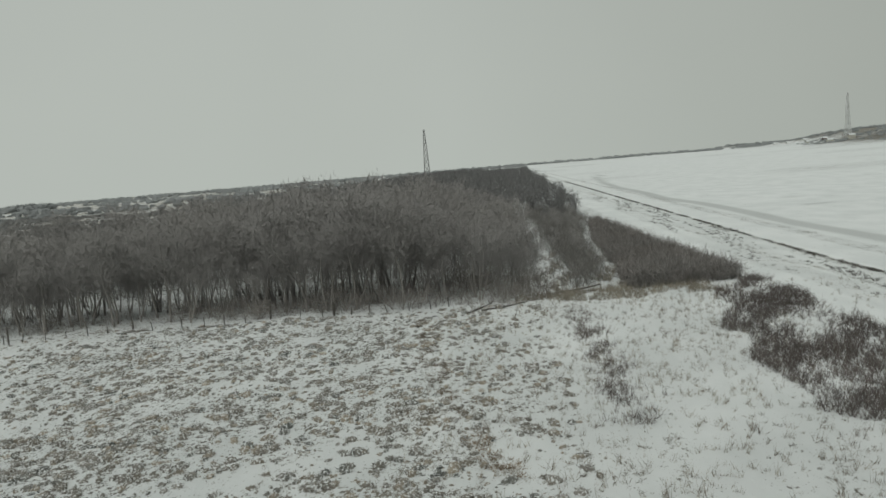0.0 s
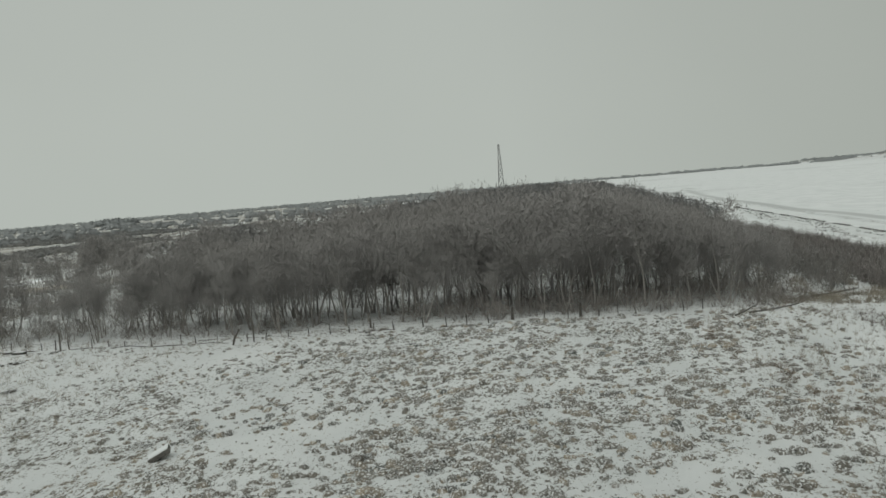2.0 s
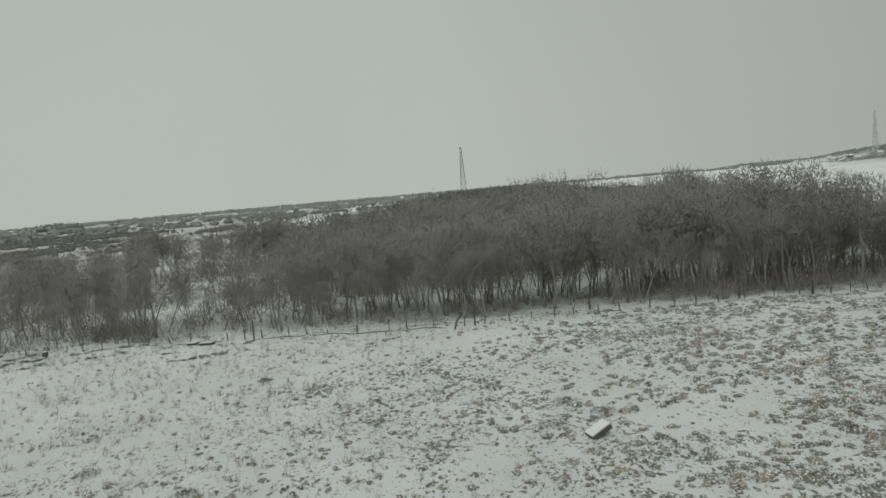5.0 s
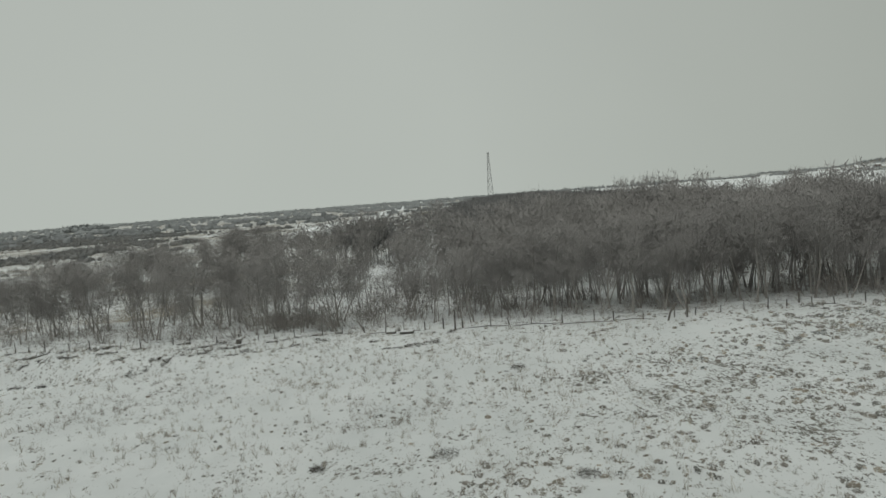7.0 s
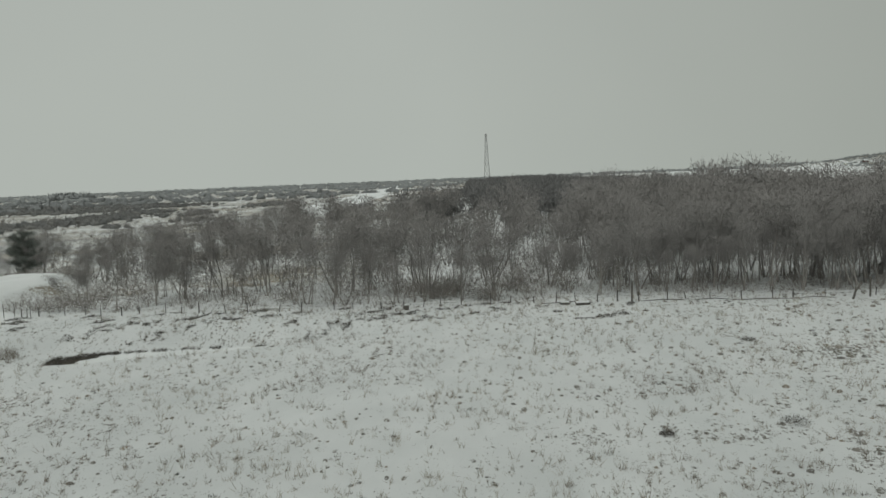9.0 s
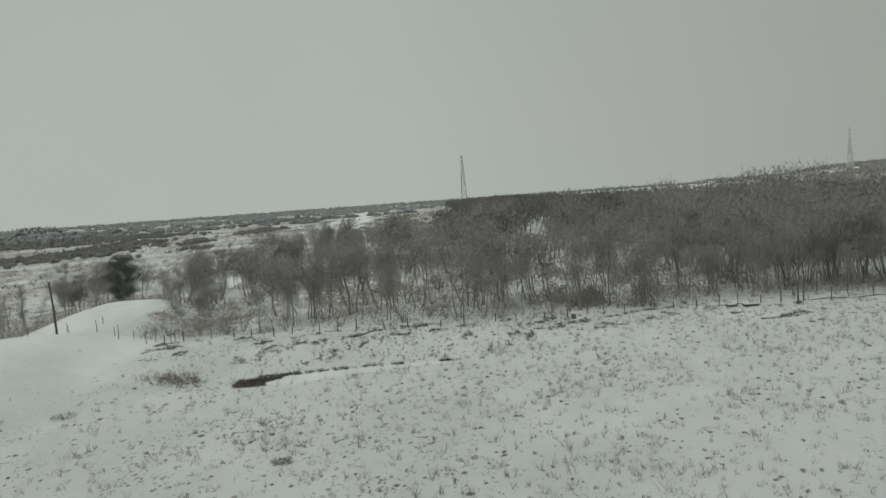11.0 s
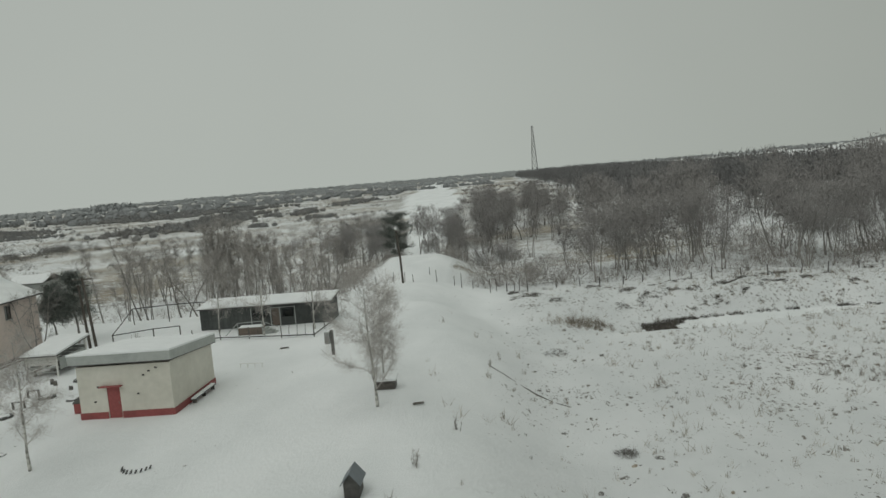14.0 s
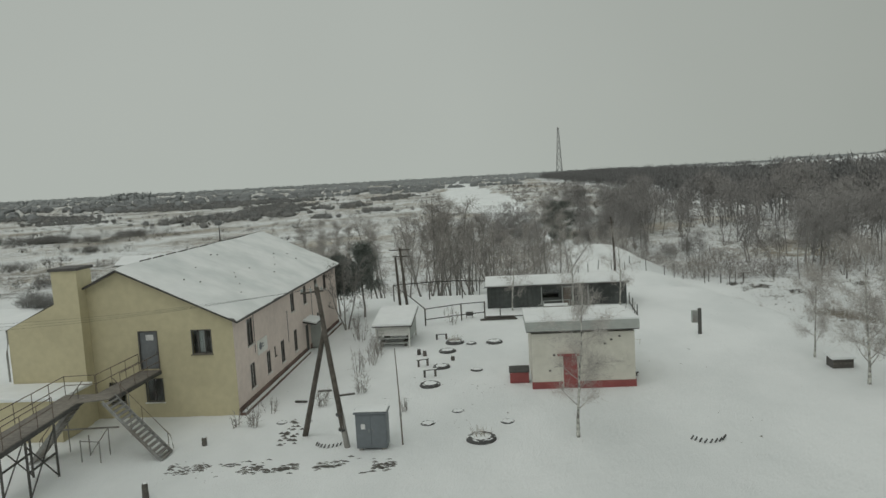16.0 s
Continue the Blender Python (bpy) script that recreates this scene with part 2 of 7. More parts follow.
M_FASCIA = mat("dark_roof_trim", (0.085, 0.078, 0.072), 0.6, 0.2, 4)
M_FRAME = mat("brown_window_frame", (0.14, 0.13, 0.12), 0.6, 0.2, 6)
M_WHITE = mat("white_paint", (0.74, 0.74, 0.71), 0.6, 0.06, 5, tint=(0.62, 0.61, 0.57))
M_DOOR = mat("grey_steel_door", (0.155, 0.165, 0.175), 0.55, 0.1, 4, tint=(0.12, 0.13, 0.14))
M_CABINET = mat("grey_blue_paint", (0.165, 0.185, 0.20), 0.55, 0.08, 3, tint=(0.135, 0.15, 0.165))
M_DARKWOOD = mat("dark_board", (0.105, 0.102, 0.096), 0.85, 0.25, 3, 0.3, rnd=0.2)
M_SHED = mat("dark_green_grey_cladding", (0.090, 0.098, 0.094), 0.8, 0.2, 2.5, 0.2, rnd=0.12)
M_STEEL = mat("galvanised_steel", (0.30, 0.30, 0.29), 0.5, 0.2, 6, 0.1, tint=(0.21, 0.19, 0.17), metal=0.3)
M_DECK = mat("worn_grey_planks", (0.22, 0.20, 0.175), 0.85, 0.2, 4, 0.3, tint=(0.16, 0.145, 0.13))
M_RUST = mat("rusty_steel", (0.17, 0.135, 0.11), 0.8, 0.3, 5, 0.3, tint=(0.13, 0.11, 0.095))
M_WHITEWASH = mat("whitewashed_wall", (0.66, 0.64, 0.57), 0.85, 0.05, 2.5, 0.2, tint=(0.58, 0.56, 0.49))
M_FASCIA_G = mat("grey_parapet", (0.40, 0.42, 0.40), 0.8, 0.08, 3, tint=(0.34, 0.36, 0.345))
M_RED = mat("red_paint", (0.30, 0.078, 0.075), 0.7, 0.12, 4, tint=(0.22, 0.062, 0.06))
M_TYRE = mat("black_rubber", (0.095, 0.094, 0.092), 0.85, 0.3, 10, 0.4)
M_DIRT = mat("bare_soil", (0.17, 0.16, 0.145), 0.95, 0.3, 6, 0.5)
# steel lightened: the haze over the wood is part of its colour
M_LATTICE = mat("pylon_steel", (0.37, 0.375, 0.37), 0.7, 0.1, 1)
# far pylon: base colour nearly sky-pale, haze painted in
M_LATTICE_FAR = mat("hazed_pylon_steel", (0.80, 0.81, 0.80), 0.8, 0.05, 1)
M_WIRE = mat("cable", (0.06, 0.06, 0.06), 0.6, 0.1, 3)
M_PAPER = mat("paper", (0.75, 0.75, 0.74), 0.7, 0.04, 6)
M_INTERIOR = mat("pale_interior", (0.62, 0.61, 0.58), 0.9, 0.12, 2)
M_CURTAIN = mat("white_curtain", (0.62, 0.63, 0.62), 0.85, 0.08, 9)


# ---- geometry helpers ----
def box(bm, x0, x1, y0, y1, z0, z1):
    v = [bm.verts.new((x, y, z)) for z in (z0, z1) for x, y in ((x0, y0), (x1, y0), (x1, y1), (x0, y1))]
    for f in ((3, 2, 1, 0), (4, 5, 6, 7), (0, 1, 5, 4), (1, 2, 6, 5), (2, 3, 7, 6), (3, 0, 4, 7)):
        bm.faces.new([v[i] for i in f])
    return v


def soft_box(bm, x0, x1, y0, y1, z0, z1, b=0.02):
    t = bmesh.new()
    box(t, x0, x1, y0, y1, z0, z1)
    bmesh.ops.bevel(t, geom=t.edges[:], offset=b, segments=2, affect="EDGES", profile=0.6)
    join(bm, t)


def join(bm, t, m=None):
    me = bpy.data.meshes.new("tmp")
    if m is not None:
        t.transform(m)
    t.to_mesh(me)
    t.free()
    bm.from_mesh(me)
    bpy.data.meshes.remove(me)


def tube(bm, pts, radii, sides=6, cap=True):
    """A tapered tube through the points."""
    pts = [Vector(p) for p in pts]
    if not hasattr(radii, "__len__"):
        radii = [radii] * len(pts)
    rings = []
    for i, p in enumerate(pts):
        d = (pts[min(i + 1, len(pts) - 1)] - pts[max(i - 1, 0)]).normalized()
        a = d.orthogonal() if abs(d.z) < 0.95 else Vector((1, 0, 0)) - d * d.x
        a.normalize()
        c = d.cross(a)
        rings.append([bm.verts.new(p + (a * math.cos(2 * math.pi * k / sides) + c * math.sin(2 * math.pi * k / sides)) * radii[i]) for k in range(sides)])
    for r, s in zip(rings, rings[1:]):
        for k in range(sides):
            bm.faces.new((r[k], r[(k + 1) % sides], s[(k + 1) % sides], s[k]))
    if cap:
        bm.faces.new(rings[0][::-1])
        bm.faces.new(rings[-1])


def bar(bm, p, q, w, h):
    """A rectangular bar from p to q, w wide and h high."""
    p, q = Vector(p), Vector(q)
    d = (q - p).normalized()
    up = Vector((0, 0, 1)) if abs(d.z) < 0.95 else Vector((0, 1, 0))
    s = d.cross(up).normalized() * (w / 2)
    u = s.cross(d).normalized() * (h / 2)
    v = [bm.verts.new(c + a * s + b * u) for c in (p, q) for a, b in ((-1, -1), (1, -1), (1, 1), (-1, 1))]
    for f in ((3, 2, 1, 0), (4, 5, 6, 7), (0, 1, 5, 4), (1, 2, 6, 5), (2, 3, 7, 6), (3, 0, 4, 7)):
        bm.faces.new([v[i] for i in f])


def prism(bm, poly, axis, a, b):
    """Extrudes a polygon of pairs along an axis from a to b."""
    def co(p, c):
        return {"x": (c, p[0], p[1]), "y": (p[0], c, p[1]), "z": (p[0], p[1], c)}[axis]
    r = [[bm.verts.new(co(p, c)) for p in poly] for c in (a, b)]
    k = len(poly)
    bm.faces.new(r[0][::-1])
    bm.faces.new(r[1])
    for i in range(k):
        bm.faces.new((r[0][i], r[0][(i + 1) % k], r[1][(i + 1) % k], r[1][i]))


def place(ob):
    """The place of the thing that ob belongs to."""
    while ob.parent:
        ob = ob.parent
    return ob.location


def thing(name, loc, label, category, group="", kind=""):
    ob = new(name)
    ob.empty_display_size = 0.3
    ob.location = loc
    return tagged(ob, label, category, group, kind)


def part(name, bm, material, parent, label=""):
    """Links a bmesh, drawn in world coordinates, as one mesh under a thing or a part."""
    bmesh.ops.recalc_face_normals(bm, faces=bm.faces[:])
    me = bpy.data.meshes.new(name)
    bm.transform(Matrix.Translation(-place(parent)))
    bm.to_mesh(me)
    bm.free()
    me.materials.append(material)
    ob = new(name, me)
    ob.parent = parent
    return tagged(ob, label)


def soup(name, verts, tris, material, parent=None, label="", category="", kind="", group=""):
    """A mesh from arrays of vertices and triangles."""
    me = bpy.data.meshes.new(name)
    verts, tris = np.asarray(verts, np.float32), np.asarray(tris, np.int32)
    me.vertices.add(len(verts))
    me.vertices.foreach_set("co", verts.ravel())
    me.loops.add(tris.size)
    me.loops.foreach_set("vertex_index", tris.ravel())
    me.polygons.add(len(tris))
    me.polygons.foreach_set("loop_start", np.arange(0, tris.size, 3, dtype=np.int32))
    me.update(calc_edges=True)
    me.polygons.foreach_set("use_smooth", np.ones(len(tris), bool))
    me.materials.append(material)
    ob = new(name, me)
    if parent:
        ob.parent = parent
    return tagged(ob, label, category, group, kind)


# ---- the lie of the land ----
rng = np.random.default_rng(7)


def sstep(a, b, v):
    u = np.clip((v - a) / (b - a), 0, 1)
    return u * u * (3 - 2 * u)


def wave(x, y, s, k):
    """Cheap smooth noise between about -1 and 1."""
    x, y = np.asarray(x, float) / s, np.asarray(y, float) / s
    return (np.sin(x * 1.7 + k) * np.cos(y * 1.3 - 2 * k) + np.sin(x * 0.9 - y * 1.9 + 3 * k) + 0.7 * np.sin(2.9 * x + 1.1 * y + 5 * k) * np.cos(2.3 * y - 0.7 * x + k)) / 2.2


def pond_d(x, y):
    """Below 1 on the pond's ice; grows outwards."""
    u = (x + 164.3) / 15.2
    mid = 88.0 + 2.0 * np.tanh(u * 1.3)
    half = 3.5 * (1 - 0.3 * u)
    return np.sqrt(np.clip(np.abs(u), 0, None) ** 2.6 + np.abs((y - mid) / np.maximum(half, 0.8)) ** 2.2)


def height(x, y):
    x, y = np.asarray(x, float), np.asarray(y, float)
    z = -4.15 + 0.65 * sstep(80, 100, y) - 0.9 * sstep(106, 135, y) + 0 * x
    z = z + 0.16 * wave(x, y, 9, 1.0) + 0.10 * wave(x, y, 3.1, 2.2)
    # hollow with the pond
    d = pond_d(x, y)
    z = z + (-6.15 - z) * (1 - sstep(1.0, 2.6, d))
    # the raised yard and the dike that leads away from it
    dx = np.maximum(np.maximum(-285 - x, x + 203.0 + 7.0 * sstep(58, 92, y) - 1.2 * np.sin(y * 0.09)), 0)
    dy = np.maximum(y - 82, 0)
    yard = np.hypot(dx / 11.0, dy / 13.0)
    cx = -213.2 - 0.05 * np.maximum(y - 135, 0)
    dk = np.hypot(np.maximum(np.abs(x - cx) - 3.0, 0) / 11.5, np.maximum(y - 131, 0) / 26.0)
    lift = np.maximum(1 - sstep(0, 1, yard), (1 - sstep(0, 1, dk)) * (y > 30))
    lift = lift * (1 - 0.36 * np.exp(-((y - 108) / 7.5) ** 2))
    z = z + (0 + 0.03 * wave(x, y, 6, 4) - z) * lift
    # river bank and ice
    shore = 58 + 0.018 * np.maximum(y - 150, 0) + 0.00002 * np.maximum(y - 150, 0) ** 2
    bank = sstep(36, 46, x - 0.35 * (shore - 58)) * 0.25
    z = np.where(x > 20, z + bank * (1 - sstep(shore - 2, shore + 9, x)), z)
    ice = sstep(shore - 14, shore + 16, x)
    z = z * (1 - ice) - 6.4 * ice
    # wide plain and the hills beyond the river
    far = sstep(250, 700, np.hypot(x + 120, y))
    z = z * (1 - far) + (-5.4 - 1.0 * ice) * far
    sh = x - (808 + (y - 1700) * 0.155)
    hill = sstep(-10, 130, sh) * sstep(1250, 1850, y) * (31 + 6 * wave(x, y, 294, 1.7)) * (1 - 0.65 * sstep(2100, 3000, y))
    return z + hill


def ground_axis(a0, a, b, b0, step, k=26):
    left = a - np.geomspace(step, a - a0, k)[::-1]
    right = b + np.geomspace(step, b0 - b, k)
    return np.concatenate([left, np.arange(a, b, step), right])


gx = np.concatenate([ground_axis(-4600, -300, 99, 4600, 0.9, 84)[:84], ground_axis(-4600, -300, 100, 4600, 0.9, 44)[44:]])
gy = np.concatenate([25 - np.geomspace(1, 2600, 20)[::-1], np.arange(25, 112, 0.6), np.arange(112, 240, 1.6), 240 + np.geomspace(2, 4400, 70)])
X, Y = np.meshgrid(gx, gy)
Z = height(X, Y)


def wood_edge(y):
    """Where the close wood begins."""
    return np.interp(y, (105, 300, 600, 1400), (-150, -146, -138, -150))


def road_half(y):
    """Half the width of the snowed-up track, which opens into a broad white strip farther out."""
    return np.interp(y, (95, 190, 300, 420, 560, 1000, 1500), (6, 5, 9, 17, 24, 24, 20))


def tussock(x, y):
    """How much dead grass stands out of the snow."""
    edge = np.interp(y, (45, 58, 81, 104), (0.3, -3.2, -8.2, -11.5))
    a = (1 - sstep(-3, 2, x - edge)) * (0.55 + 0.45 * sstep(-118, -62, x)) * sstep(-300, -230, x + 0 * y)
    a = a * (0.68 + 0.16 * wave(x, y, 11, 0.6) + 0.14 * wave(x, y, 4, 2.6))
    a = np.where((x > edge) & (x < 37), 0.36 + 0.2 * wave(x, y, 9, 3), a)
    dx = x + 203.0
    a = np.where((dx < 9) & (y < 140), a * sstep(1, 8, dx), a)
    a = np.where((x < -203) & (y < 95), 0.0, a)
    a = a * sstep(0.95, 1.25, pond_d(x, y))
    a = np.where((y > 92.5) & (y < 106) & (x < 0) & (x > -196), np.maximum(a, np.where(x < -115, 0.58, 0.5) + 0.15 * wave(x, y, 5, 1)), a)
    inwood = (y > 108) & (x < 30)
    a = np.where(inwood, np.interp(x, (-185, -165, -145, -110, -60), (0.42, 0.48, 0.5, 0.5, 0.5)) + 0.25 * wave(x, y, 14, 5), a)
    a = np.where(inwood & (y > 140) & (x > wood_edge(y) + 25) & (x < 12), 0.40 + 0.25 * sstep(140, 260, y) + 0.1 * wave(x, y, 14, 5), a)
    plain = ((y > 120) & (x < -190)) | ((y > 135) & (x < wood_edge(y)))
    a = np.where(plain, 0.92 + 0.25 * wave(x, y * 0.7, 34, 1.1) + 0.32 * wave(x, y * 0.6, 14, 4) + 0.1 * sstep(350, 700, y), a)
    road = np.abs(x - (-212 - 0.078 * np.maximum(y - 135, 0))) < road_half(y) + (1.2 + 0.012 * np.clip(y - 135, 0, 500)) * wave(x, y, 17, 0.9) * (y > 140)
    a = np.where(road & (y > 95), 0.05, a)
    bankz = (x > 37) & (x < 62 + 0.03 * np.maximum(y - 150, 0))
    a = np.where(bankz, 0.36 + 0.25 * wave(x * 3, y * 0.25, 8, 2), a)
    along_bank = x - 0.018 * np.maximum(y - 150, 0)
    a = np.where(np.abs(along_bank - 62.5) < 1.2, 0.85, a)
    a = np.where(np.abs(along_bank - 52.0 - 1.5 * np.sin(y * 0.02)) < 1.0, 0.75, a)
    a = np.where((along_bank > 38) & (along_bank < 45), 0.12, a)
    river = x > 66 + 0.018 * np.maximum(y - 150, 0)
    a = np.where(river, 0.16 + 0.34 * sstep(0.35, 0.9, wave(x * 0.5, y * 0.9, 60, 0.9)), a)
    a = np.where(river & (np.abs(along_bank - 77) < 2.2), 0.62, a)
    a = np.where((x > 600) & (y > 1000) & (height(x, y) > -4), 1.4 + 0.4 * wave(x, y * 1.4, 120, 2.4), a)
    return np.clip(a, 0, 1.5)


def build_ground():
    near = np.clip(1 - np.hypot(np.maximum(np.abs(X + 100) - 200, 0), np.maximum(Y - 130, 0)) / 60, 0, 1)
    cov = tussock(X, Y)
    rough = (0.05 + 0.16 * cov) * near * (pond_d(X, Y) > 1.05)
    zz = Z + rough * rng.uniform(-0.5, 0.7, X.shape)
    nx, ny = len(gx), len(gy)
    verts = np.stack([X, Y, zz], -1).reshape(-1, 3)
    i = np.arange(nx * ny).reshape(ny, nx)
    quads = np.stack([i[:-1, :-1], i[:-1, 1:], i[1:, 1:], i[1:, :-1]], -1).reshape(-1, 4)
    me = bpy.data.meshes.new("ground")
    me.vertices.add(len(verts))
    me.vertices.foreach_set("co", verts.astype(np.float32).ravel())
    me.loops.add(quads.size)
    me.loops.foreach_set("vertex_index", quads.astype(np.int32).ravel())
    me.polygons.add(len(quads))
    me.polygons.foreach_set("loop_start", np.arange(0, quads.size, 4, dtype=np.int32))
    me.update(calc_edges=True)
    me.polygons.foreach_set("use_smooth", np.ones(len(quads), bool))
    me.attributes.new("cover", "FLOAT", "POINT").data.foreach_set("value", cov.astype(np.float32).ravel())
    tan = np.clip(-0.05 + 0.6 * wave(X, Y, 13, 2.9) + 0.3 * sstep(-90, -55, X) * wave(X, Y, 5, 0.4) - 0.5 * ((X < -100) & (Y < 110)) + 0.55 * ((Y > 130) & (X < -130)), 0, 1)
    me.attributes.new("tan", "FLOAT", "POINT").data.foreach_set("value", tan.astype(np.float32).ravel())
    # soaked, greyer snow along the river's ice edge and in a few lenses farther out
    band = 86 + 0.0002 * np.maximum(Y - 400, 0) ** 2 + 2.0 * wave(0 * X, Y, 40, 1.0)
    wet = (1 - sstep(1.6, 4.4, np.abs(X - band))) * (Y > 30) * (Y < 900) * 0.8
    for bx, by, rx, ry in ((173, 940, 34, 34), (123, 306, 8, 4), (116, 265, 7, 3), (150, 420, 9, 4), (240, 640, 26, 10), (420, 1300, 90, 30)):
        wet = np.maximum(wet, 0.7 * (1 - sstep(0.5, 1.15, np.hypot((X - bx) / rx, (Y - by) / ry) + 0.2 * wave(X, Y, rx * 0.4, 1.0))))
    me.attributes.new("wet", "FLOAT", "POINT").data.foreach_set("value", wet.astype(np.float32).ravel())
    me.materials.append(M_GROUND)
    return tagged(new("ground", me), "snow-covered meadow, yard, plain and frozen river with dead grass showing", "ground", kind="structure")


build_ground()


def gz(x, y):
    return float(height(x, y))


# ---- bare trees and shrubs ----
class Soup:
    """Collects tapered three-sided limbs and single-triangle twigs."""

    def __init__(self):
        self.v, self.t, self.n = [], [], 0

    def limb(self, pts, radii, sides=3):
        pts = np.asarray(pts, float)
        d = np.gradient(pts, axis=0)
        d /= np.linalg.norm(d, axis=1, keepdims=True) + 1e-9
        a = np.cross(d, (0.31, 0.87, 0.13))
        a /= np.linalg.norm(a, axis=1, keepdims=True) + 1e-9
        c = np.cross(d, a)
        ang = 2 * math.pi * np.arange(sides) / sides
        ring = pts[:, None] + (a[:, None] * np.cos(ang)[None, :, None] + c[:, None] * np.sin(ang)[None, :, None]) * np.asarray(radii)[:, None, None]
        m = len(pts)
        self.v.append(ring.reshape(-1, 3))
        i, k = np.meshgrid(np.arange(m - 1), np.arange(sides), indexing="ij")
        p = (i * sides + k).ravel() + self.n
        q = (i * sides + (k + 1) % sides).ravel() + self.n
        self.t += [np.stack([p, q, q + sides], -1), np.stack([p, q + sides, p + sides], -1)]
        self.n += m * sides

    def twigs(self, base, way, width, r):
        """Thin triangles from the base points along the ways."""
        base, way = np.asarray(base, float), np.asarray(way, float)
        s = np.cross(way, r.normal(size=way.shape))
        s *= (np.asarray(width).reshape(-1, 1) / 2) / (np.linalg.norm(s, axis=1, keepdims=True) + 1e-9)
        m = len(base)
        self.v.append(np.stack([base - s, base + s, base + way], 1).reshape(-1, 3))
        self.t.append(np.arange(3 * m).reshape(m, 3) + self.n)
        self.n += 3 * m

    def done(self):
        return np.concatenate(self.v), np.concatenate(self.t)


def curve_line(p, d, length, n, bend, r, wander=0.10):
    out = [np.asarray(p, float)]
    d = np.asarray(d, float) / np.linalg.norm(d)
    for _ in range(n - 1):
        d = d + bend + r.normal(scale=wander, size=3)
        d /= np.linalg.norm(d)
        out.append(out[-1] + d * length / (n - 1))
    return np.array(out)


def along(line, f):
    s = f * (len(line) - 1)
    i = np.minimum(s.astype(int), len(line) - 2)
    return line[i] + (line[i + 1] - line[i]) * (s - i)[:, None]


def bare_tree(seed, h, stems=1, spread=0.3, low=0.3, limbs=9, twig_n=1100, twig_l=1.0, twig_w=0.035, droop=0.0, lean=0.08, limb_sides=3, sub=4, girth=0.011, lift=0.12, fuzz=0.0, rise=(0.45, 1.1), fine_limbs=False, wander=0.10):
    """Trunk and crown of a leafless tree with a rounded crown, h metres high, standing at the origin."""
    r = np.random.default_rng(seed)
    trunk, crown = Soup(), Soup()
    lines = []
    for s in range(stems):
        hh = h * (0.93 if s == 0 else r.uniform(0.7, 0.9))
        d = np.array([r.normal(scale=lean + 0.06 * (stems > 1)), r.normal(scale=lean + 0.06 * (stems > 1)), 1.0])
        st = curve_line((r.normal(scale=0.25 * (stems > 1)), r.normal(scale=0.25 * (stems > 1)), -0.3), d, hh + 0.3, 7, np.array([0, 0, 0.05]), r, wander)
        rad = girth * hh * np.linspace(1, 0.10, 7) ** 0.9
        rad[0] *= 1.35
        trunk.limb(st, rad, 5 if sub else 3)
        lines.append((st, 0.7, 1.0, 0.6))
        for k in range(limbs):
            f = low + (0.97 - low) * ((k + r.uniform(0, 0.9)) / limbs)
            p = along(st, np.array([f]))[0]
            az = 2.4 * k + r.uniform(-0.6, 0.6)
            up = r.uniform(*rise)
            prof = math.sqrt(max(0.06, 1 - ((f - low - 0.22) / (1.05 - low - 0.1)) ** 2)) * (0.72 + 0.28 * min(1, (f - low) / 0.15))
            ll = spread * hh * prof * r.uniform(0.75, 1.2)
            lb = curve_line(p, (math.cos(az), math.sin(az), up), ll, 5 if sub else 4, np.array([0, 0, 0.08 - droop]), r)
            r0 = max(girth * hh * (1 - f) * 0.5, 0.02)
            (trunk if f < 0.7 and not fine_limbs else crown).limb(lb, r0 * np.linspace(1, 0.25, len(lb)), 3)
            lines.append((lb, 0.3, 1.0, 1.0))
            for q in range(sub):
                g = r.uniform(0.25, 0.95)
                p2 = along(lb, np.array([g]))[0]
                dd = lb[-1] - lb[0]
                dd = dd / np.linalg.norm(dd) + r.normal(scale=0.7, size=3)
                l2 = ll * r.uniform(0.3, 0.55)
                sb = curve_line(p2, dd, l2, 3, np.array([0, 0, 0.07 - 1.6 * droop]), r)
                crown.limb(sb, max(r0 * 0.35, 0.012) * np.linspace(1, 0.3, 3), 3)
                lines.append((sb, 0.1, 1.0, 1.3))
    w = np.array([np.linalg.norm(a[-1] - a[0]) * (f1 - f0) * k for a, f0, f1, k in lines])
    pick = r.choice(len(lines), size=twig_n, p=w / w.sum())
    base, way = np.empty((twig_n, 3)), np.empty((twig_n, 3))
    for i in np.unique(pick):
        a, f0, f1, _ = lines[i]
        j = np.nonzero(pick == i)[0]
        base[j] = along(a, r.uniform(f0, f1, len(j)))
        ax = (a[-1] - a[0]) / (np.linalg.norm(a[-1] - a[0]) + 1e-9)
        way[j] = ax * 0.35 + r.normal(scale=0.6, size=(len(j), 3)) + np.array([0, 0, lift - 3.2 * droop])
    way *= (twig_l * r.uniform(0.4, 1.2, twig_n) / np.linalg.norm(way, axis=1))[:, None]
    base = base + r.normal(scale=fuzz, size=base.shape) * (1.0, 1.0, 0.8) if fuzz else base
    base[:, 2] = np.minimum(base[:, 2], h * 1.02 - r.uniform(0, 1.2, twig_n))
    crown.twigs(base, way, twig_w * r.uniform(0.6, 1.3, twig_n), r)
    return trunk.done(), crown.done()


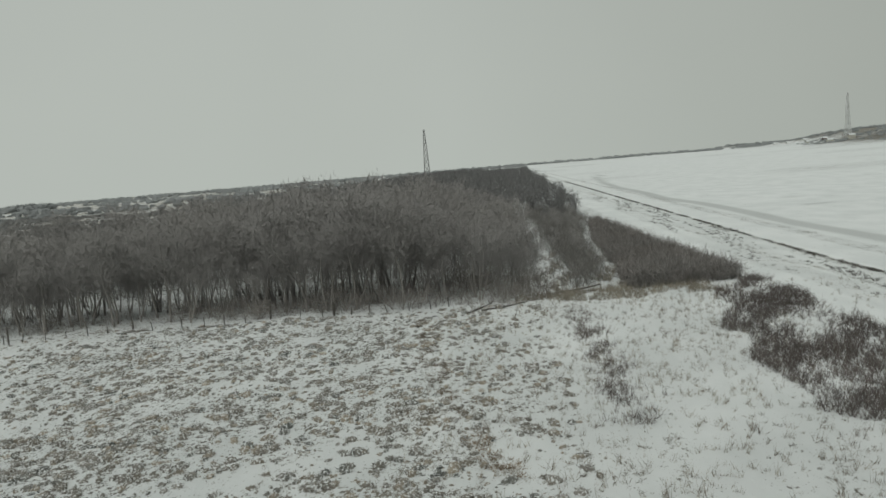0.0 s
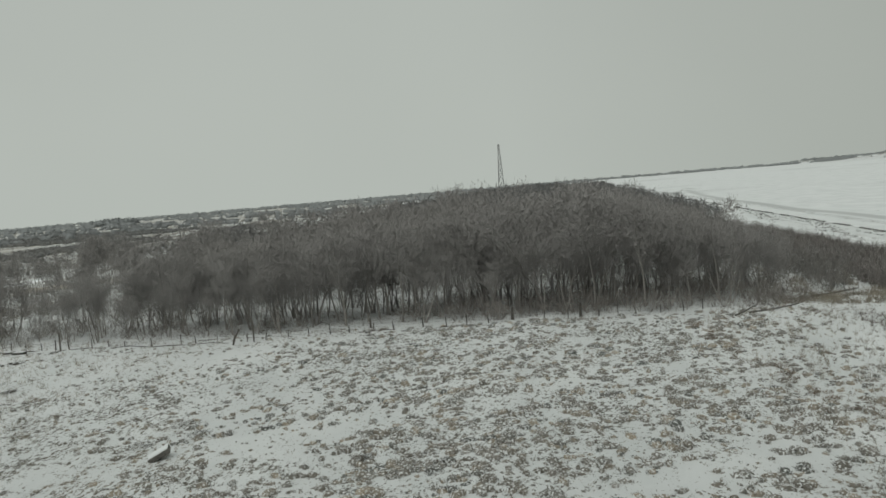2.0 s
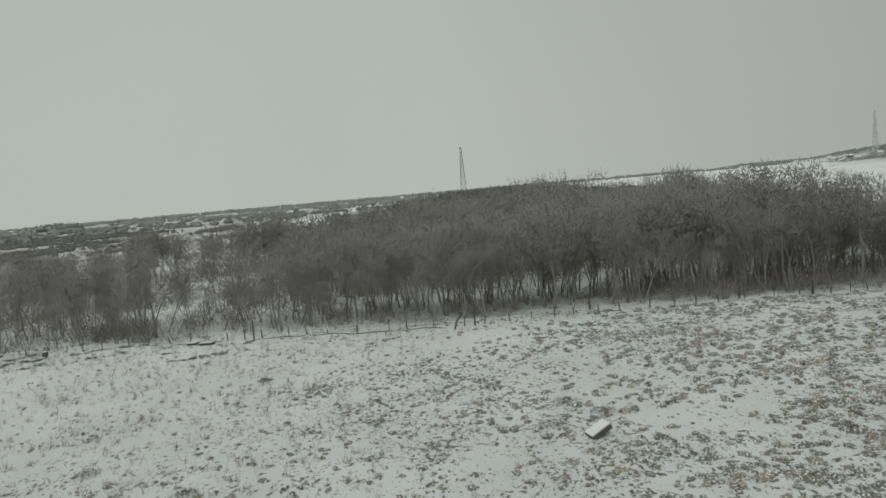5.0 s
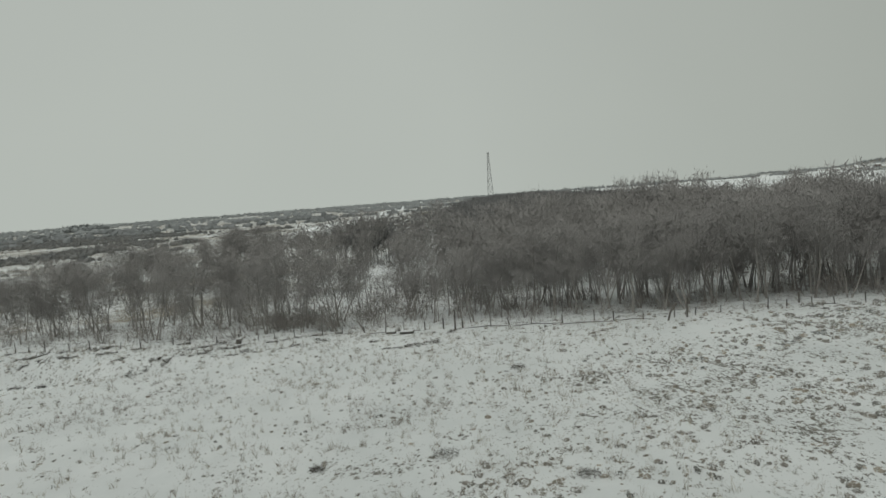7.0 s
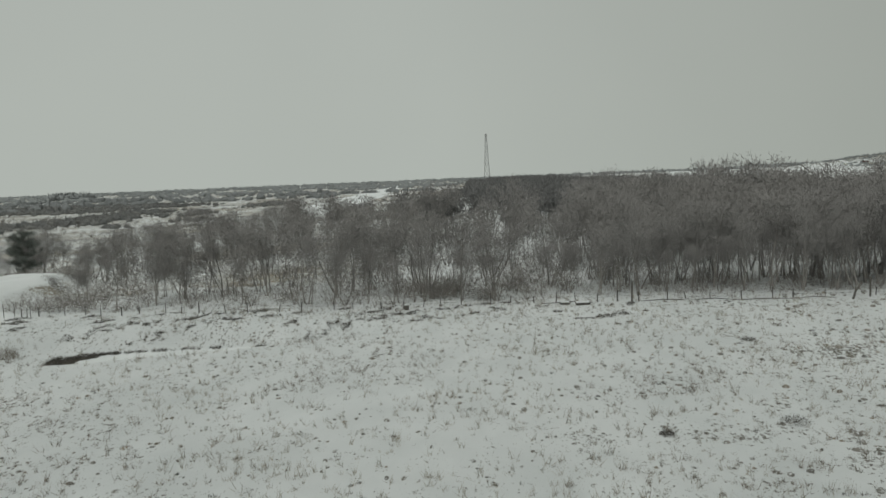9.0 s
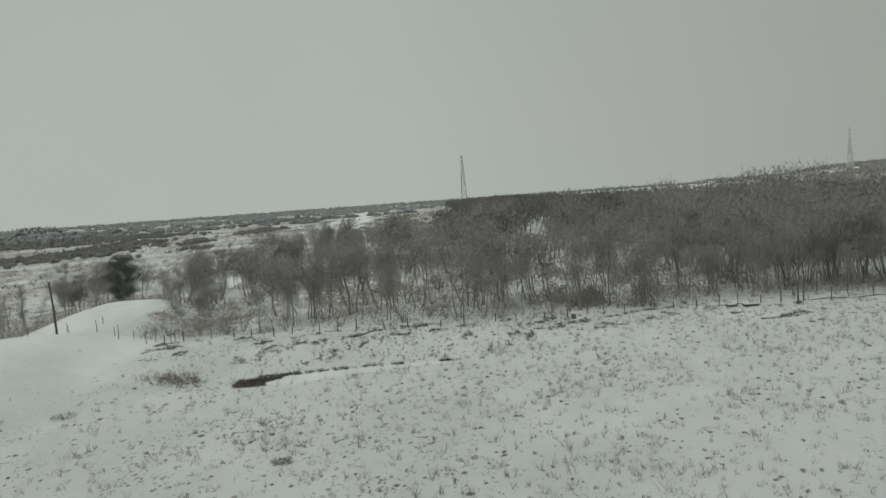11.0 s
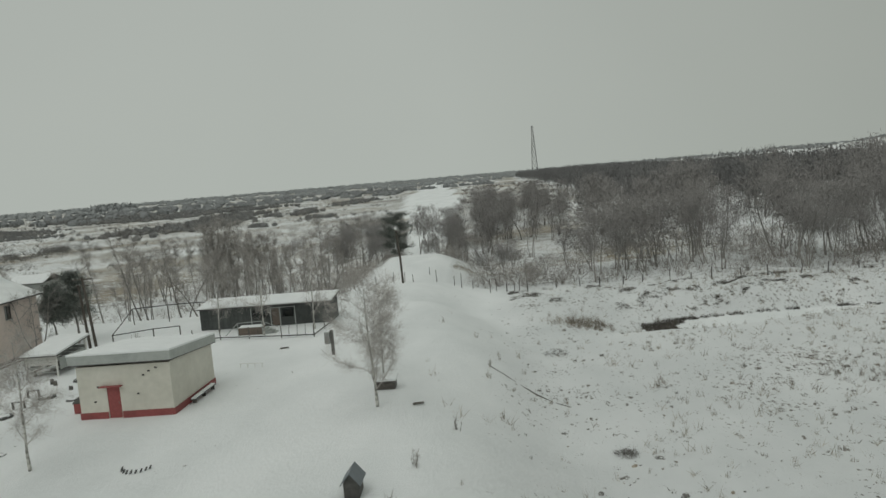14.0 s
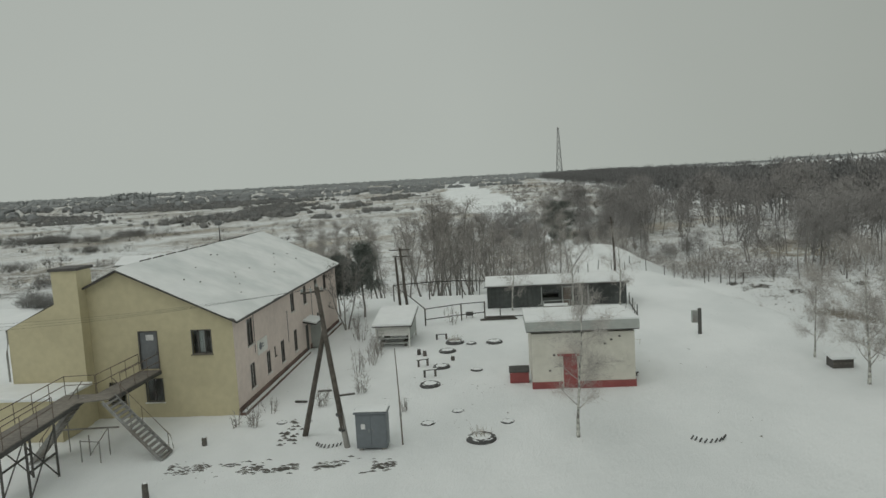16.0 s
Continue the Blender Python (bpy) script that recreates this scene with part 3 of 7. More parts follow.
def shrub_soup(seed, h, w, n, tw):
    """A bare shrub: stems fanned out from the ground, twigs on them."""
    r = np.random.default_rng(seed)
    s = Soup()
    k = max(5, n // 14)
    az, rad = r.uniform(0, 6.283, k), w * 0.5 * np.sqrt(r.uniform(0, 1, k))
    foot = np.stack([np.cos(az) * rad * 0.45, np.sin(az) * rad * 0.45, np.full(k, -0.1)], -1)
    tip = np.stack([np.cos(az) * rad, np.sin(az) * rad, h * r.uniform(0.55, 1.0, k)], -1)
    s.twigs(foot, tip - foot, np.full(k, tw * 1.6), r)
    j = r.integers(0, k, n)
    f = r.uniform(0.15, 0.95, n)[:, None]
    base = foot[j] + (tip - foot)[j] * f
    way = r.normal(scale=0.35, size=(n, 3)) + np.array([0, 0, 0.5])
    way *= (h * 0.38 * r.uniform(0.4, 1.1, n) / np.linalg.norm(way, axis=1))[:, None]
    s.twigs(base, way, tw * r.uniform(0.6, 1.2, n), r)
    return s.done()


def puff(seed, h, w, n, l, tw, lift=0.35):
    """A rounded bush of fine twigs filling a dome."""
    r = np.random.default_rng(seed)
    s = Soup()
    az, rho = r.uniform(0, 6.283, n), np.sqrt(r.uniform(0, 1, n))
    z = h * np.sqrt(1 - 0.85 * rho ** 2) * r.uniform(0, 1, n) ** 0.6
    bulge = 0.55 + 0.45 * np.sin(np.clip(z / h, 0, 1) * 2.6 + 0.4)
    base = np.stack([np.cos(az) * rho * w / 2 * bulge, np.sin(az) * rho * w / 2 * bulge, z - 0.08 * h], -1)
    way = r.normal(scale=0.6, size=(n, 3)) + np.stack([np.cos(az) * rho * 0.3, np.sin(az) * rho * 0.3, np.full(n, lift)], -1)
    way *= (l * r.uniform(0.5, 1.2, n) / np.linalg.norm(way, axis=1))[:, None]
    s.twigs(base, way, tw * r.uniform(0.6, 1.3, n), r)
    k = 7
    az = r.uniform(0, 6.283, k)
    tip = np.stack([np.cos(az) * w * 0.3, np.sin(az) * w * 0.3, h * r.uniform(0.6, 1.0, k)], -1)
    s.twigs(np.zeros((k, 3)) - (0, 0, 0.05), tip, np.full(k, tw * 1.6), r)
    return s.done()


def thicket_lump(seed, h, w, n, l, tw):
    """A far-off clump of close brush: an uneven rounded body of twigs too fine to part, with ragged twigs out of its top."""
    q = np.random.default_rng(seed)
    s = Soup()
    k = 8
    az = 2 * math.pi * np.arange(k) / k + q.uniform(0, 1)
    ring = np.stack([np.cos(az), np.sin(az)], -1) * (w / 2)
    rows = []
    for f, z in ((0.62, -0.06), (0.7, 0.28), (0.5, 0.56)):
        xy = ring * (f * q.uniform(0.75, 1.2, k))[:, None]
        rows.append(np.concatenate([xy, (h * z * q.uniform(0.8, 1.15, k))[:, None]], 1))
    top = np.array([[q.normal(scale=0.08 * w), q.normal(scale=0.08 * w), h * 0.66]])
    i, j = np.arange(k), (np.arange(k) + 1) % k
    s.v.append(np.concatenate(rows + [top]))
    for a in (0, k):
        s.t += [np.stack([i + a, j + a, j + a + k], -1), np.stack([i + a, j + a + k, i + a + k], -1)]
    s.t.append(np.stack([i + 2 * k, j + 2 * k, np.full(k, 3 * k)], -1))
    s.n += 3 * k + 1
    az, rho = q.uniform(0, 6.283, n), np.sqrt(q.uniform(0, 1, n))
    base = np.stack([np.cos(az) * rho * w * 0.5, np.sin(az) * rho * w * 0.5, h * (0.80 - 0.60 * rho ** 2) * q.uniform(0.25, 1.0, n)], -1)
    way = q.normal(scale=0.45, size=(n, 3)) + np.stack([np.cos(az) * rho * 0.5, np.sin(az) * rho * 0.5, np.full(n, 0.7)], -1)
    way *= (l * q.uniform(0.5, 1.2, n) / np.linalg.norm(way, axis=1))[:, None]
    s.twigs(base, way, tw * q.uniform(0.6, 1.3, n), q)
    return s.done()


def plume(seed, h, w, low, n, l, tw):
    """A far-off tree: a stick of a trunk and a rounded, upright cloud of twigs in a few lobes."""
    r = np.random.default_rng(seed)
    s = Soup()
    s.twigs(np.array([[0, 0, -0.2]]), np.array([[r.normal(scale=0.3), r.normal(scale=0.3), h * 0.9]]), np.array([0.03 * h]), r)
    k = r.integers(0, 4, n)
    cx, cy = r.normal(scale=w * 0.16, size=4)[k], r.normal(scale=w * 0.16, size=4)[k]
    top = (h * r.uniform(0.8, 1.0, 4))[k]
    d = r.normal(size=(n, 3))
    d *= (r.uniform(0, 1, n) ** 0.45 / np.linalg.norm(d, axis=1))[:, None]
    mid, half = (top + low * h) / 2, (top - low * h) / 2
    base = np.stack([cx + d[:, 0] * w * 0.36, cy + d[:, 1] * w * 0.36, mid + d[:, 2] * half - 0.3 * l], -1)
    way = r.normal(scale=0.5, size=(n, 3)) + np.array([0, 0, 0.55])
    way *= (l * r.uniform(0.5, 1.1, n) / np.linalg.norm(way, axis=1))[:, None]
    s.twigs(base, way, tw * r.uniform(0.6, 1.3, n), r)
    return s.done()


def scatter(protos, spots, r, zs=(0.85, 1.15)):
    """Joins many turned and scaled copies of triangle meshes into one."""
    vs, ts, n = [], [], 0
    which = r.integers(0, len(protos), len(spots))
    for i, (x, y, z, s) in enumerate(spots):
        v, t = protos[which[i]]
        a = r.uniform(0, 6.283)
        c, q = math.cos(a) * s, math.sin(a) * s
        m = np.array([[c, -q, 0], [q, c, 0], [0, 0, s * r.uniform(*zs)]])
        vs.append(v @ m.T + (x, y, z))
        ts.append(t + n)
        n += len(v)
    return np.concatenate(vs), np.concatenate(ts)


def tree_thing(name, seed, label, group, trunk_m=None, twig_m=None, **kw):
    (tv, tt), (cv, ct) = bare_tree(seed, **kw)
    ob = thing(name, (0, 0, 0), label, "tree", group)
    soup("trunk", tv, tt, trunk_m or M_BARK, ob)
    soup("crown", cv, ct, twig_m or M_TWIG, ob)
    return ob


def spots_in(n, x0, x1, y0, y1, dens, r):
    x, y = r.uniform(x0, x1, n), r.uniform(y0, y1, n)
    k = r.uniform(0, 1, n) < dens(x, y)
    return x[k], y[k]


def wood_left(y):
    return np.interp(y, (105, 170, 230, 300, 600, 1400), (-184, -184, -172, -160, -142, -152))


def wood_dense(y):
    return np.interp(y, (105, 180, 300, 600, 1400), (-104, -113, -126, -132, -150))


def wood_right(y):
    return np.interp(y, (108, 150, 230, 400, 676, 1000, 1500), (16, 21, 30, 38, 46, 58, 78))


def in_trail(x, y, pad=0.0):
    a = np.interp(y, (105, 116, 140, 192, 242, 400), (10.5, 10.9, 12.2, 12.0, 14.9, 24))
    b = np.interp(y, (105, 118, 136, 172, 239, 330), (17.8, 19.2, 20.9, 22.8, 29.4, 40))
    rag = 0.7 * wave(x, y, 2.3, 1.0)
    close = np.interp(y, (105, 160, 215, 250, 275), (1.25, 1.0, 0.8, 0.3, -4.0))
    return (np.abs(x - a + 0.9 * wave(0 * y, y, 9, 2)) < 1.7 * close + pad * (close > 0) + rag) | (np.abs(x - b + 0.9 * wave(0 * y, y, 11, 1)) < 1.7 * close + pad * (close > 0) + rag)


def wood_density(x, y):
    d = np.where((x > wood_left(y)) & (x < wood_right(y)), np.where(wave(x, y, 12, 3.3) + 0.5 * wave(x, y, 29, 1.0) > np.interp(x, (-184, -174, -166, -120, -106), (-0.15, -0.1, 0.14, 0.10, -0.4)) - 0.2 * (y > 300) - 0.25 * (x > -158) + 0.2 * ((y > 140) & (y < 300) & (x < -158)), 0.95, 0.04), 0.0)
    d = np.where((np.abs(x + 141) < 11 + 3 * wave(x, y, 9, 1)) & (y > 285) & (y < 440), 0.03, d)
    d = np.where((x > wood_dense(y)) & (x < wood_right(y)), 1.0, d)
    # clearings: a lane running in from the meadow and a glade beside it
    lane = np.abs(x + 139 - 0.182 * (y - 165)) < 6.5 + 1.5 * wave(x, y, 8, 2.0)
    glade = np.hypot((x + 110) - 0.12 * (y - 195), (y - 198) * 0.30) < 9.5 + 2.0 * wave(x, y, 7, 0.5)
    d = np.where((lane & (y > 140) & (y < 405)) | (glade & (y > 165)), 0.02, d)
    front = 107.5 + 2.2 * wave(x, 0 * y, 7, 1.2) + 3.0 * (x > -60)
    d = np.where(y < front, 0, d)
    return np.where(in_trail(x, y, 2.3), 0, d)


def wood_height(x, y):
    h = np.interp(x, (-200, -120, -90, -50, -25, -15, -8, -3, 3, 7, 11, 14.5, 22, 40), (13.0, 12.8, 14.0, 15.4, 17.6, 17.2, 15.6, 13.6, 12.0, 9.6, 7.8, 7.0, 6.6, 6.0))
    h = np.where(x > 0, np.maximum(h, np.interp(y, (185, 250, 400, 600), (5.0, 10.0, 12.0, 13.0))), h)
    return h + 3.3 * sstep(125, 230, y) * (h < 16.2) * (x < -20) + 1.0 * wave(x, y, 23, 1.9)


EDGE_GROUP = "leafless trees at the edge of the wood"
edge_protos = []
for k in range(12):
    n_st = (2, 1, 3, 1, 2, 3, 1, 1, 2, 1, 3, 2)[k]
    edge_protos.append(tree_thing("bare_tree", 100 + k, "leafless grey-brown tree rising from snow at the wood's edge", EDGE_GROUP, None, M_WOOD_DEEP,
                                  h=12.0, stems=n_st, spread=(0.31 if n_st < 2 else 0.22) + 0.03 * (k % 3), low=0.34 + 0.06 * (k % 3),
                                  limbs=(13, 9, 7)[n_st - 1], sub=2, twig_n=1750, twig_l=0.95, twig_w=0.07, lean=0.04 + 0.03 * (k % 4), girth=0.0118 if n_st < 3 else 0.0098,
                                  lift=0.35, fuzz=0.72, rise=(0.5, 1.5)))


def put_tree(proto, x, y, h, base_h, r, z=None):
    s = h / base_h
    w = s * r.uniform(0.85, 1.2)
    z = gz(x, y) if z is None else z
    ob = copy_thing(proto, Matrix.Translation((x, y, z)) @ Matrix.Rotation(r.uniform(0, 6.283), 4, "Z"))
    ob.scale = (w, w, s)
    return ob


def plant_edge():
    r = np.random.default_rng(21)
    n = 0
    taken = []
    x, y = spots_in(2600, -198, 12, 107, 128, lambda a, b: np.clip(wood_density(a, b) * (1.2 - (b - 107) / 40) * np.where(wave(a, b, 6.5, 4.4) > -0.35, 1.0, 0.2), 0, 1), r)
    o = np.argsort(y)
    for a, b in zip(x[o], y[o]):
        gap = float(np.interp(a, (-120, -95), (3.9, 3.0)))
        if all(abs(a - p) > gap or abs(b - q) > gap for p, q in taken):
            taken.append((a, b))
            h = float(wood_height(a, b)) * r.uniform(0.48, 1.03)
            put_tree(edge_protos[r.integers(0, 12)], a, b, h, 12.0, r)
            n += 1
            if n >= 190:
                break


plant_edge()
# the prototypes themselves stand among the scattered trees past the wood's left end
for k, o in enumerate(edge_protos):
    px, py = ((-186, 128), (-181, 219), (-191, 150), (-196, 168), (-184, 183), (-200, 190), (-204, 215), (-176, 236), (-190, 262), (-178, 290), (-171, 205), (-186, 246))[k]
    o.matrix_basis = Matrix.Translation((px, py, gz(px, py))) @ Matrix.Diagonal((0.85, 0.85, 0.8, 1))

# groves between the track and the wood
rg = np.random.default_rng(27)
for cx, cy, n, rad, hh in ((-188, 229, 9, 9, 14), (-200, 276, 7, 10, 13), (-228, 141, 6, 4, 8.5), (-225, 160, 7, 7, 11), (-207, 150, 6, 4, 10), (-199, 162, 6, 5, 12.5), (-195, 192, 7, 6, 13), (-204, 143, 4, 3, 7.5), (-209, 176, 6, 6, 11.5),
                           (-186, 196, 4, 7, 11), (-197, 122, 4, 4, 6.5), (-180, 286, 5, 8, 12), (-222, 150, 4, 2.5, 7), (-211.5, 149, 3, 2, 6), (-238, 172, 4, 8, 9)):
    for _ in range(n):
        px, py = cx + rg.normal(scale=rad * 0.5), cy + rg.normal(scale=rad * 0.5)
        put_tree(edge_protos[rg.integers(0, 12)], px, py, hh * rg.uniform(0.65, 1.1), 12.0, rg)

# the mass of the wood behind
r = np.random.default_rng(33)
deep = [bare_tree(300 + k, 12.0, stems=(1, 2, 1, 1)[k % 4], spread=0.27, low=0.44, limbs=4, twig_n=430, twig_l=0.95, twig_w=0.128, sub=0, lift=0.35, fuzz=0.85, rise=(0.6, 1.6)) for k in range(8)]
deep = [(np.concatenate([a, c]), np.concatenate([b, d + len(a)])) for (a, b), (c, d) in deep]
x1, y1 = spots_in(2500, -180, 40, 117, 232, lambda a, b: np.clip(wood_density(a, b), 0, 1) * np.where(a > wood_dense(b), np.interp(a, (-125, -95, -50, -10, 5), (0.3, 0.46, 0.5, 0.55, 0.5)), 0.32), r)
sp = [(a, b, gz(a, b), float(wood_height(a, b)) * r.uniform(0.75, 1.06) / 12.0) for a, b in zip(x1, y1)]
v, t = scatter(deep, sp, r)
soup("wood", v, t, M_WOOD_DEEP, label="dense leafless grey-brown wood standing in snow", category="wood", kind="stuff")

thin = [plume(340 + k, 12.0, 6.5 + 0.5 * (k % 3), 0.22, 84, 1.9, 0.34) for k in range(8)]
x2, y2 = spots_in(9500, -178, 85, 225, 1500, lambda a, b: np.clip(wood_density(a, b), 0, 1) * np.interp(b, (225, 500, 1500), (1.0, 0.5, 0.24)), r)
sp = [(a, b, gz(a, b), float(wood_height(a, b)) * r.uniform(0.85, 1.03) / 12.0) for a, b in zip(x2, y2)]
v, t = scatter(thin, sp, r)
soup("distant_wood", v, t, M_WOOD_FAR, label="far leafless wood reaching to the horizon", category="wood", kind="stuff")

# undergrowth along the front of the wood and among the scattered trees
bushes = [puff(400 + k, 1.0, 1.2 + 0.1 * k, 125, 0.36, 0.0165, 0.5) for k in range(6)]


def under_d(x, y):
    d = np.where((y > 105) & (x < 14), np.interp(x, (-112, -104, -60, -50), (0.40, 0.36, 0.42, 0.34)) + 0.5 * sstep(-65, -35, x) + 0.5 * np.clip(wave(x, y, 8, 2.1), 0, 1), 0)
    d = d * np.interp(y, (106, 113, 135, 165), (0.85, 0.6, 0.3, 0.16))
    d = np.where((x < -190) & (x > -206 + 0.1 * (y - 110)) & (y < 107), 0, d)
    d = np.where((x < -160) & (y > 112), 0.45 * d, d)
    return np.where((np.abs(x + 211) < 9) & (y < 140), 0, d)


x3, y3 = spots_in(5600, -203, 8, 106.5, 165, under_d, r)
sp = [(a, b, gz(a, b), (0.7 + 2.6 * r.uniform(0, 1) ** 1.5) * (1.3 if a < -100 or a > -50 else 0.9)) for a, b in zip(x3, y3)]
v, t = scatter(bushes, sp, r)
soup("undergrowth", v, t, M_SHRUB, label="bare brown brushwood in snow under the trees", category="brushwood", kind="stuff")

xc, yc = r.uniform(9, 31, 3200), 113 + 190 * r.uniform(0, 1, 3200) ** 1.25
k = (xc < np.interp(yc, (110, 150, 230, 310), (17.5, 21.5, 30.5, 34))) & (xc > np.interp(yc, (110, 150, 310), (9, 11, 15))) & ~in_trail(xc, yc) & (r.uniform(0, 1, 3200) < 0.30)
sp = [(a, b, gz(a, b), np.interp(a, (2, 12, 22, 30), (4.6, 4.0, 3.3, 2.9)) * r.uniform(0.7, 1.15)) for a, b in zip(xc[k], yc[k])]
v, t = scatter(bushes, sp, r, (1.0, 1.5))
soup("copse", v, t, M_TWIG, label="tangled grey copse at the end of the wood", category="copse", kind="stuff")

# dense willow thicket beside the river bank, and the red-brown scrub in front of it
tall = [puff(420 + k, 1.0, 0.7, 36, 0.5, 0.022, 0.7) for k in range(5)]
THICKET = ((16.8, 109.5), (38.5, 113.5), (37.5, 150), (33, 232), (29.5, 225), (22, 150))


def inside(poly, x, y):
    c = np.zeros(np.shape(x), bool)
    for (ax, ay), (bx, by) in zip(poly, poly[1:] + poly[:1]):
        hit = ((ay > y) != (by > y)) & (x < (bx - ax) * (y - ay) / (by - ay + 1e-12) + ax)
        c ^= hit
    return c


x4, y4 = r.uniform(16, 40, 5200), 110 + 125 * r.uniform(0, 1, 5200) ** 1.3
k = inside(THICKET, x4, y4) & ~in_trail(x4, y4)
sp = [(a, b, gz(a, b), r.uniform(2.2, 3.6)) for a, b in zip(x4[k], y4[k])]
v, t = scatter(tall, sp, r)
soup("willow_thicket", v, t, M_THICKET, label="dense dark brown leafless willow thicket by the bank", category="thicket", kind="stuff")
SCRUB = ((27.5, 92), (36.5, 113), (39.5, 113), (41, 92), (43, 60), (40, 47), (27, 52), (24.5, 64))
low_scrub = [puff(426 + k, 1.0, 1.15, 22, 0.55, 0.03, 0.6) for k in range(6)]
x5, y5 = r.uniform(20, 46, 11000), r.uniform(44, 114, 11000)
k = inside(SCRUB, x5 + 1.6 * wave(x5, y5, 4, 1.5), y5 + 2.5 * wave(x5, y5, 5, 0.2)) & (wave(x5, y5 * 0.7, 3.6, 0.7) + 0.5 * wave(x5, y5, 9, 2) + 0.5 * wave(x5, y5 * 0.6, 1.3, 2.2) > -0.25 + r.normal(scale=0.4, size=11000))
sp = [(a, b, gz(a, b), 0.35 + 1.0 * r.uniform(0, 1) ** 1.3) for a, b in zip(x5[k], y5[k])]
v, t = scatter(low_scrub, sp, r)
soup("scrub", v, t, M_SCRUB, label="low red-brown scrub breaking through the snow", category="scrub", kind="stuff")

# ---- grass ----
def tuft_soup(seed, n, h, w, bw):
    q = np.random.default_rng(seed)
    s = Soup()
    az, rad = q.uniform(0, 6.283, n), w * np.sqrt(q.uniform(0, 1, n))
    base = np.stack([np.cos(az) * rad, np.sin(az) * rad, np.full(n, -0.03)], -1)
    way = q.normal(scale=0.45, size=(n, 3))
    way[:, 2] = np.abs(way[:, 2]) + 0.45
    way *= (h * q.uniform(0.5, 1.1, n) / np.linalg.norm(way, axis=1))[:, None]
    s.twigs(base, way, bw * q.uniform(0.6, 1.3, n), q)
    return s.done()


tufts = [tuft_soup(500 + k, 10, 0.27, 0.24, 0.05) for k in range(8)]


def tuft_density(x, y):
    c = tussock(x, y)
    return np.clip(c * c * (0.9 + 0.6 * wave(x, y, 2.2, 1.4)), 0, 1)


x6, y6 = spots_in(42000, -205, 40, 38, 106, lambda a, b: tuft_density(a, b) * np.interp(b, (38, 75, 106), (1.0, 0.6, 0.4)), r)
sp = [(a, b, gz(a, b), 0.35 + 1.0 * r.uniform(0, 1) ** 2.2) for a, b in zip(x6, y6)]
v, t = scatter(tufts, sp, r, (0.5, 1.3))
soup("dead_grass", v, t, M_GRASS, label="tufts of dead grass sticking out of thin snow", category="grass", kind="stuff")

hummocks = [puff(540 + k, 0.36, 0.85, 26, 0.26, 0.05, 0.2) for k in range(6)]


def clump_soup(seed, n=16):
    """A rounded tussock: a low uneven dome of matted grass with loose blades leaning out of it."""
    q = np.random.default_rng(seed)
    s = Soup()
    wx, wy, h = q.uniform(0.36, 0.52), q.uniform(0.26, 0.4), q.uniform(0.2, 0.3)
    k = 7
    az = 2 * math.pi * np.arange(k) / k + q.uniform(0, 1)
    rim = np.stack([np.cos(az) * wx * q.uniform(0.75, 1.15, k), np.sin(az) * wy * q.uniform(0.75, 1.15, k), np.full(k, -0.08)], -1)
    mid = rim * (0.72, 0.72, 0) + np.stack([0 * az, 0 * az, h * q.uniform(0.45, 0.85, k)], -1)
    top = np.array([[q.normal(scale=0.06), q.normal(scale=0.06), h]])
    i, j = np.arange(k), (np.arange(k) + 1) % k
    s.v.append(np.concatenate([rim, mid, top]))
    s.t += [np.stack([i, j, j + k], -1), np.stack([i, j + k, i + k], -1), np.stack([i + k, j + k, np.full(k, 2 * k)], -1)]
    s.n += 2 * k + 1
    az, rho = q.uniform(0, 6.283, n), q.uniform(0.4, 1.0, n)
    base = np.stack([np.cos(az) * rho * wx, np.sin(az) * rho * wy, h * 0.6 * (1 - rho ** 2)], -1)
    way = np.stack([np.cos(az) * 0.6, np.sin(az) * 0.6, np.full(n, 0.5)], -1) + q.normal(scale=0.25, size=(n, 3))
    way *= (0.24 * q.uniform(0.5, 1.15, n) / np.linalg.norm(way, axis=1))[:, None]
    s.twigs(base, way, 0.09 * q.uniform(0.5, 1.2, n), q)
    return s.done()


clumps = [clump_soup(550 + k) for k in range(10)]


def clump_density(x, y):
    c = tussock(x, y)
    return np.clip(c * (0.62 + 0.75 * wave(x, y, 2.6, 1.4) + 0.55 * wave(x, y, 7.5, 0.2)) + 0.22 * sstep(-75, -40, x) * (c > 0.3), 0, 1) * np.interp(y, (38, 70, 104), (1.0, 0.8, 0.62)) * (pond_d(x, y) > 1.4) * np.interp(x, (-190, -150, -115, -80, -45), (0.45, 0.55, 0.5, 0.65, 1.0))


for seed, name, material, label, n in ((1, "grass_tussocks", M_CLUMP, "tussocks of tan and dark dead grass in snow", 21000), (2, "grey_tussocks", M_CLUMP_GREY, "grey-green tussocks breaking through the snow", 19000)):
    xh, yh = spots_in(n, -196, 6, 38, 105, lambda a, b: clump_density(a, b) * (np.interp(a, (-125, -80), (0.3, 1.0)) if seed == 1 else 1.0), r)
    sp = [(a, b, gz(a, b), np.interp(a, (-115, -80), (0.18, 0.28)) + np.interp(a, (-115, -75, -45), (0.5, 0.9, 1.3)) * r.uniform(0, 1) ** 2.3) for a, b in zip(xh, yh)]
    v, t = scatter(clumps, sp, r, (0.7, 1.25))
    soup(name, v, t, material, label=label, category="grass", kind="stuff")

stalks = [tuft_soup(520 + k, 9, 0.85, 0.30, 0.036) for k in range(6)]


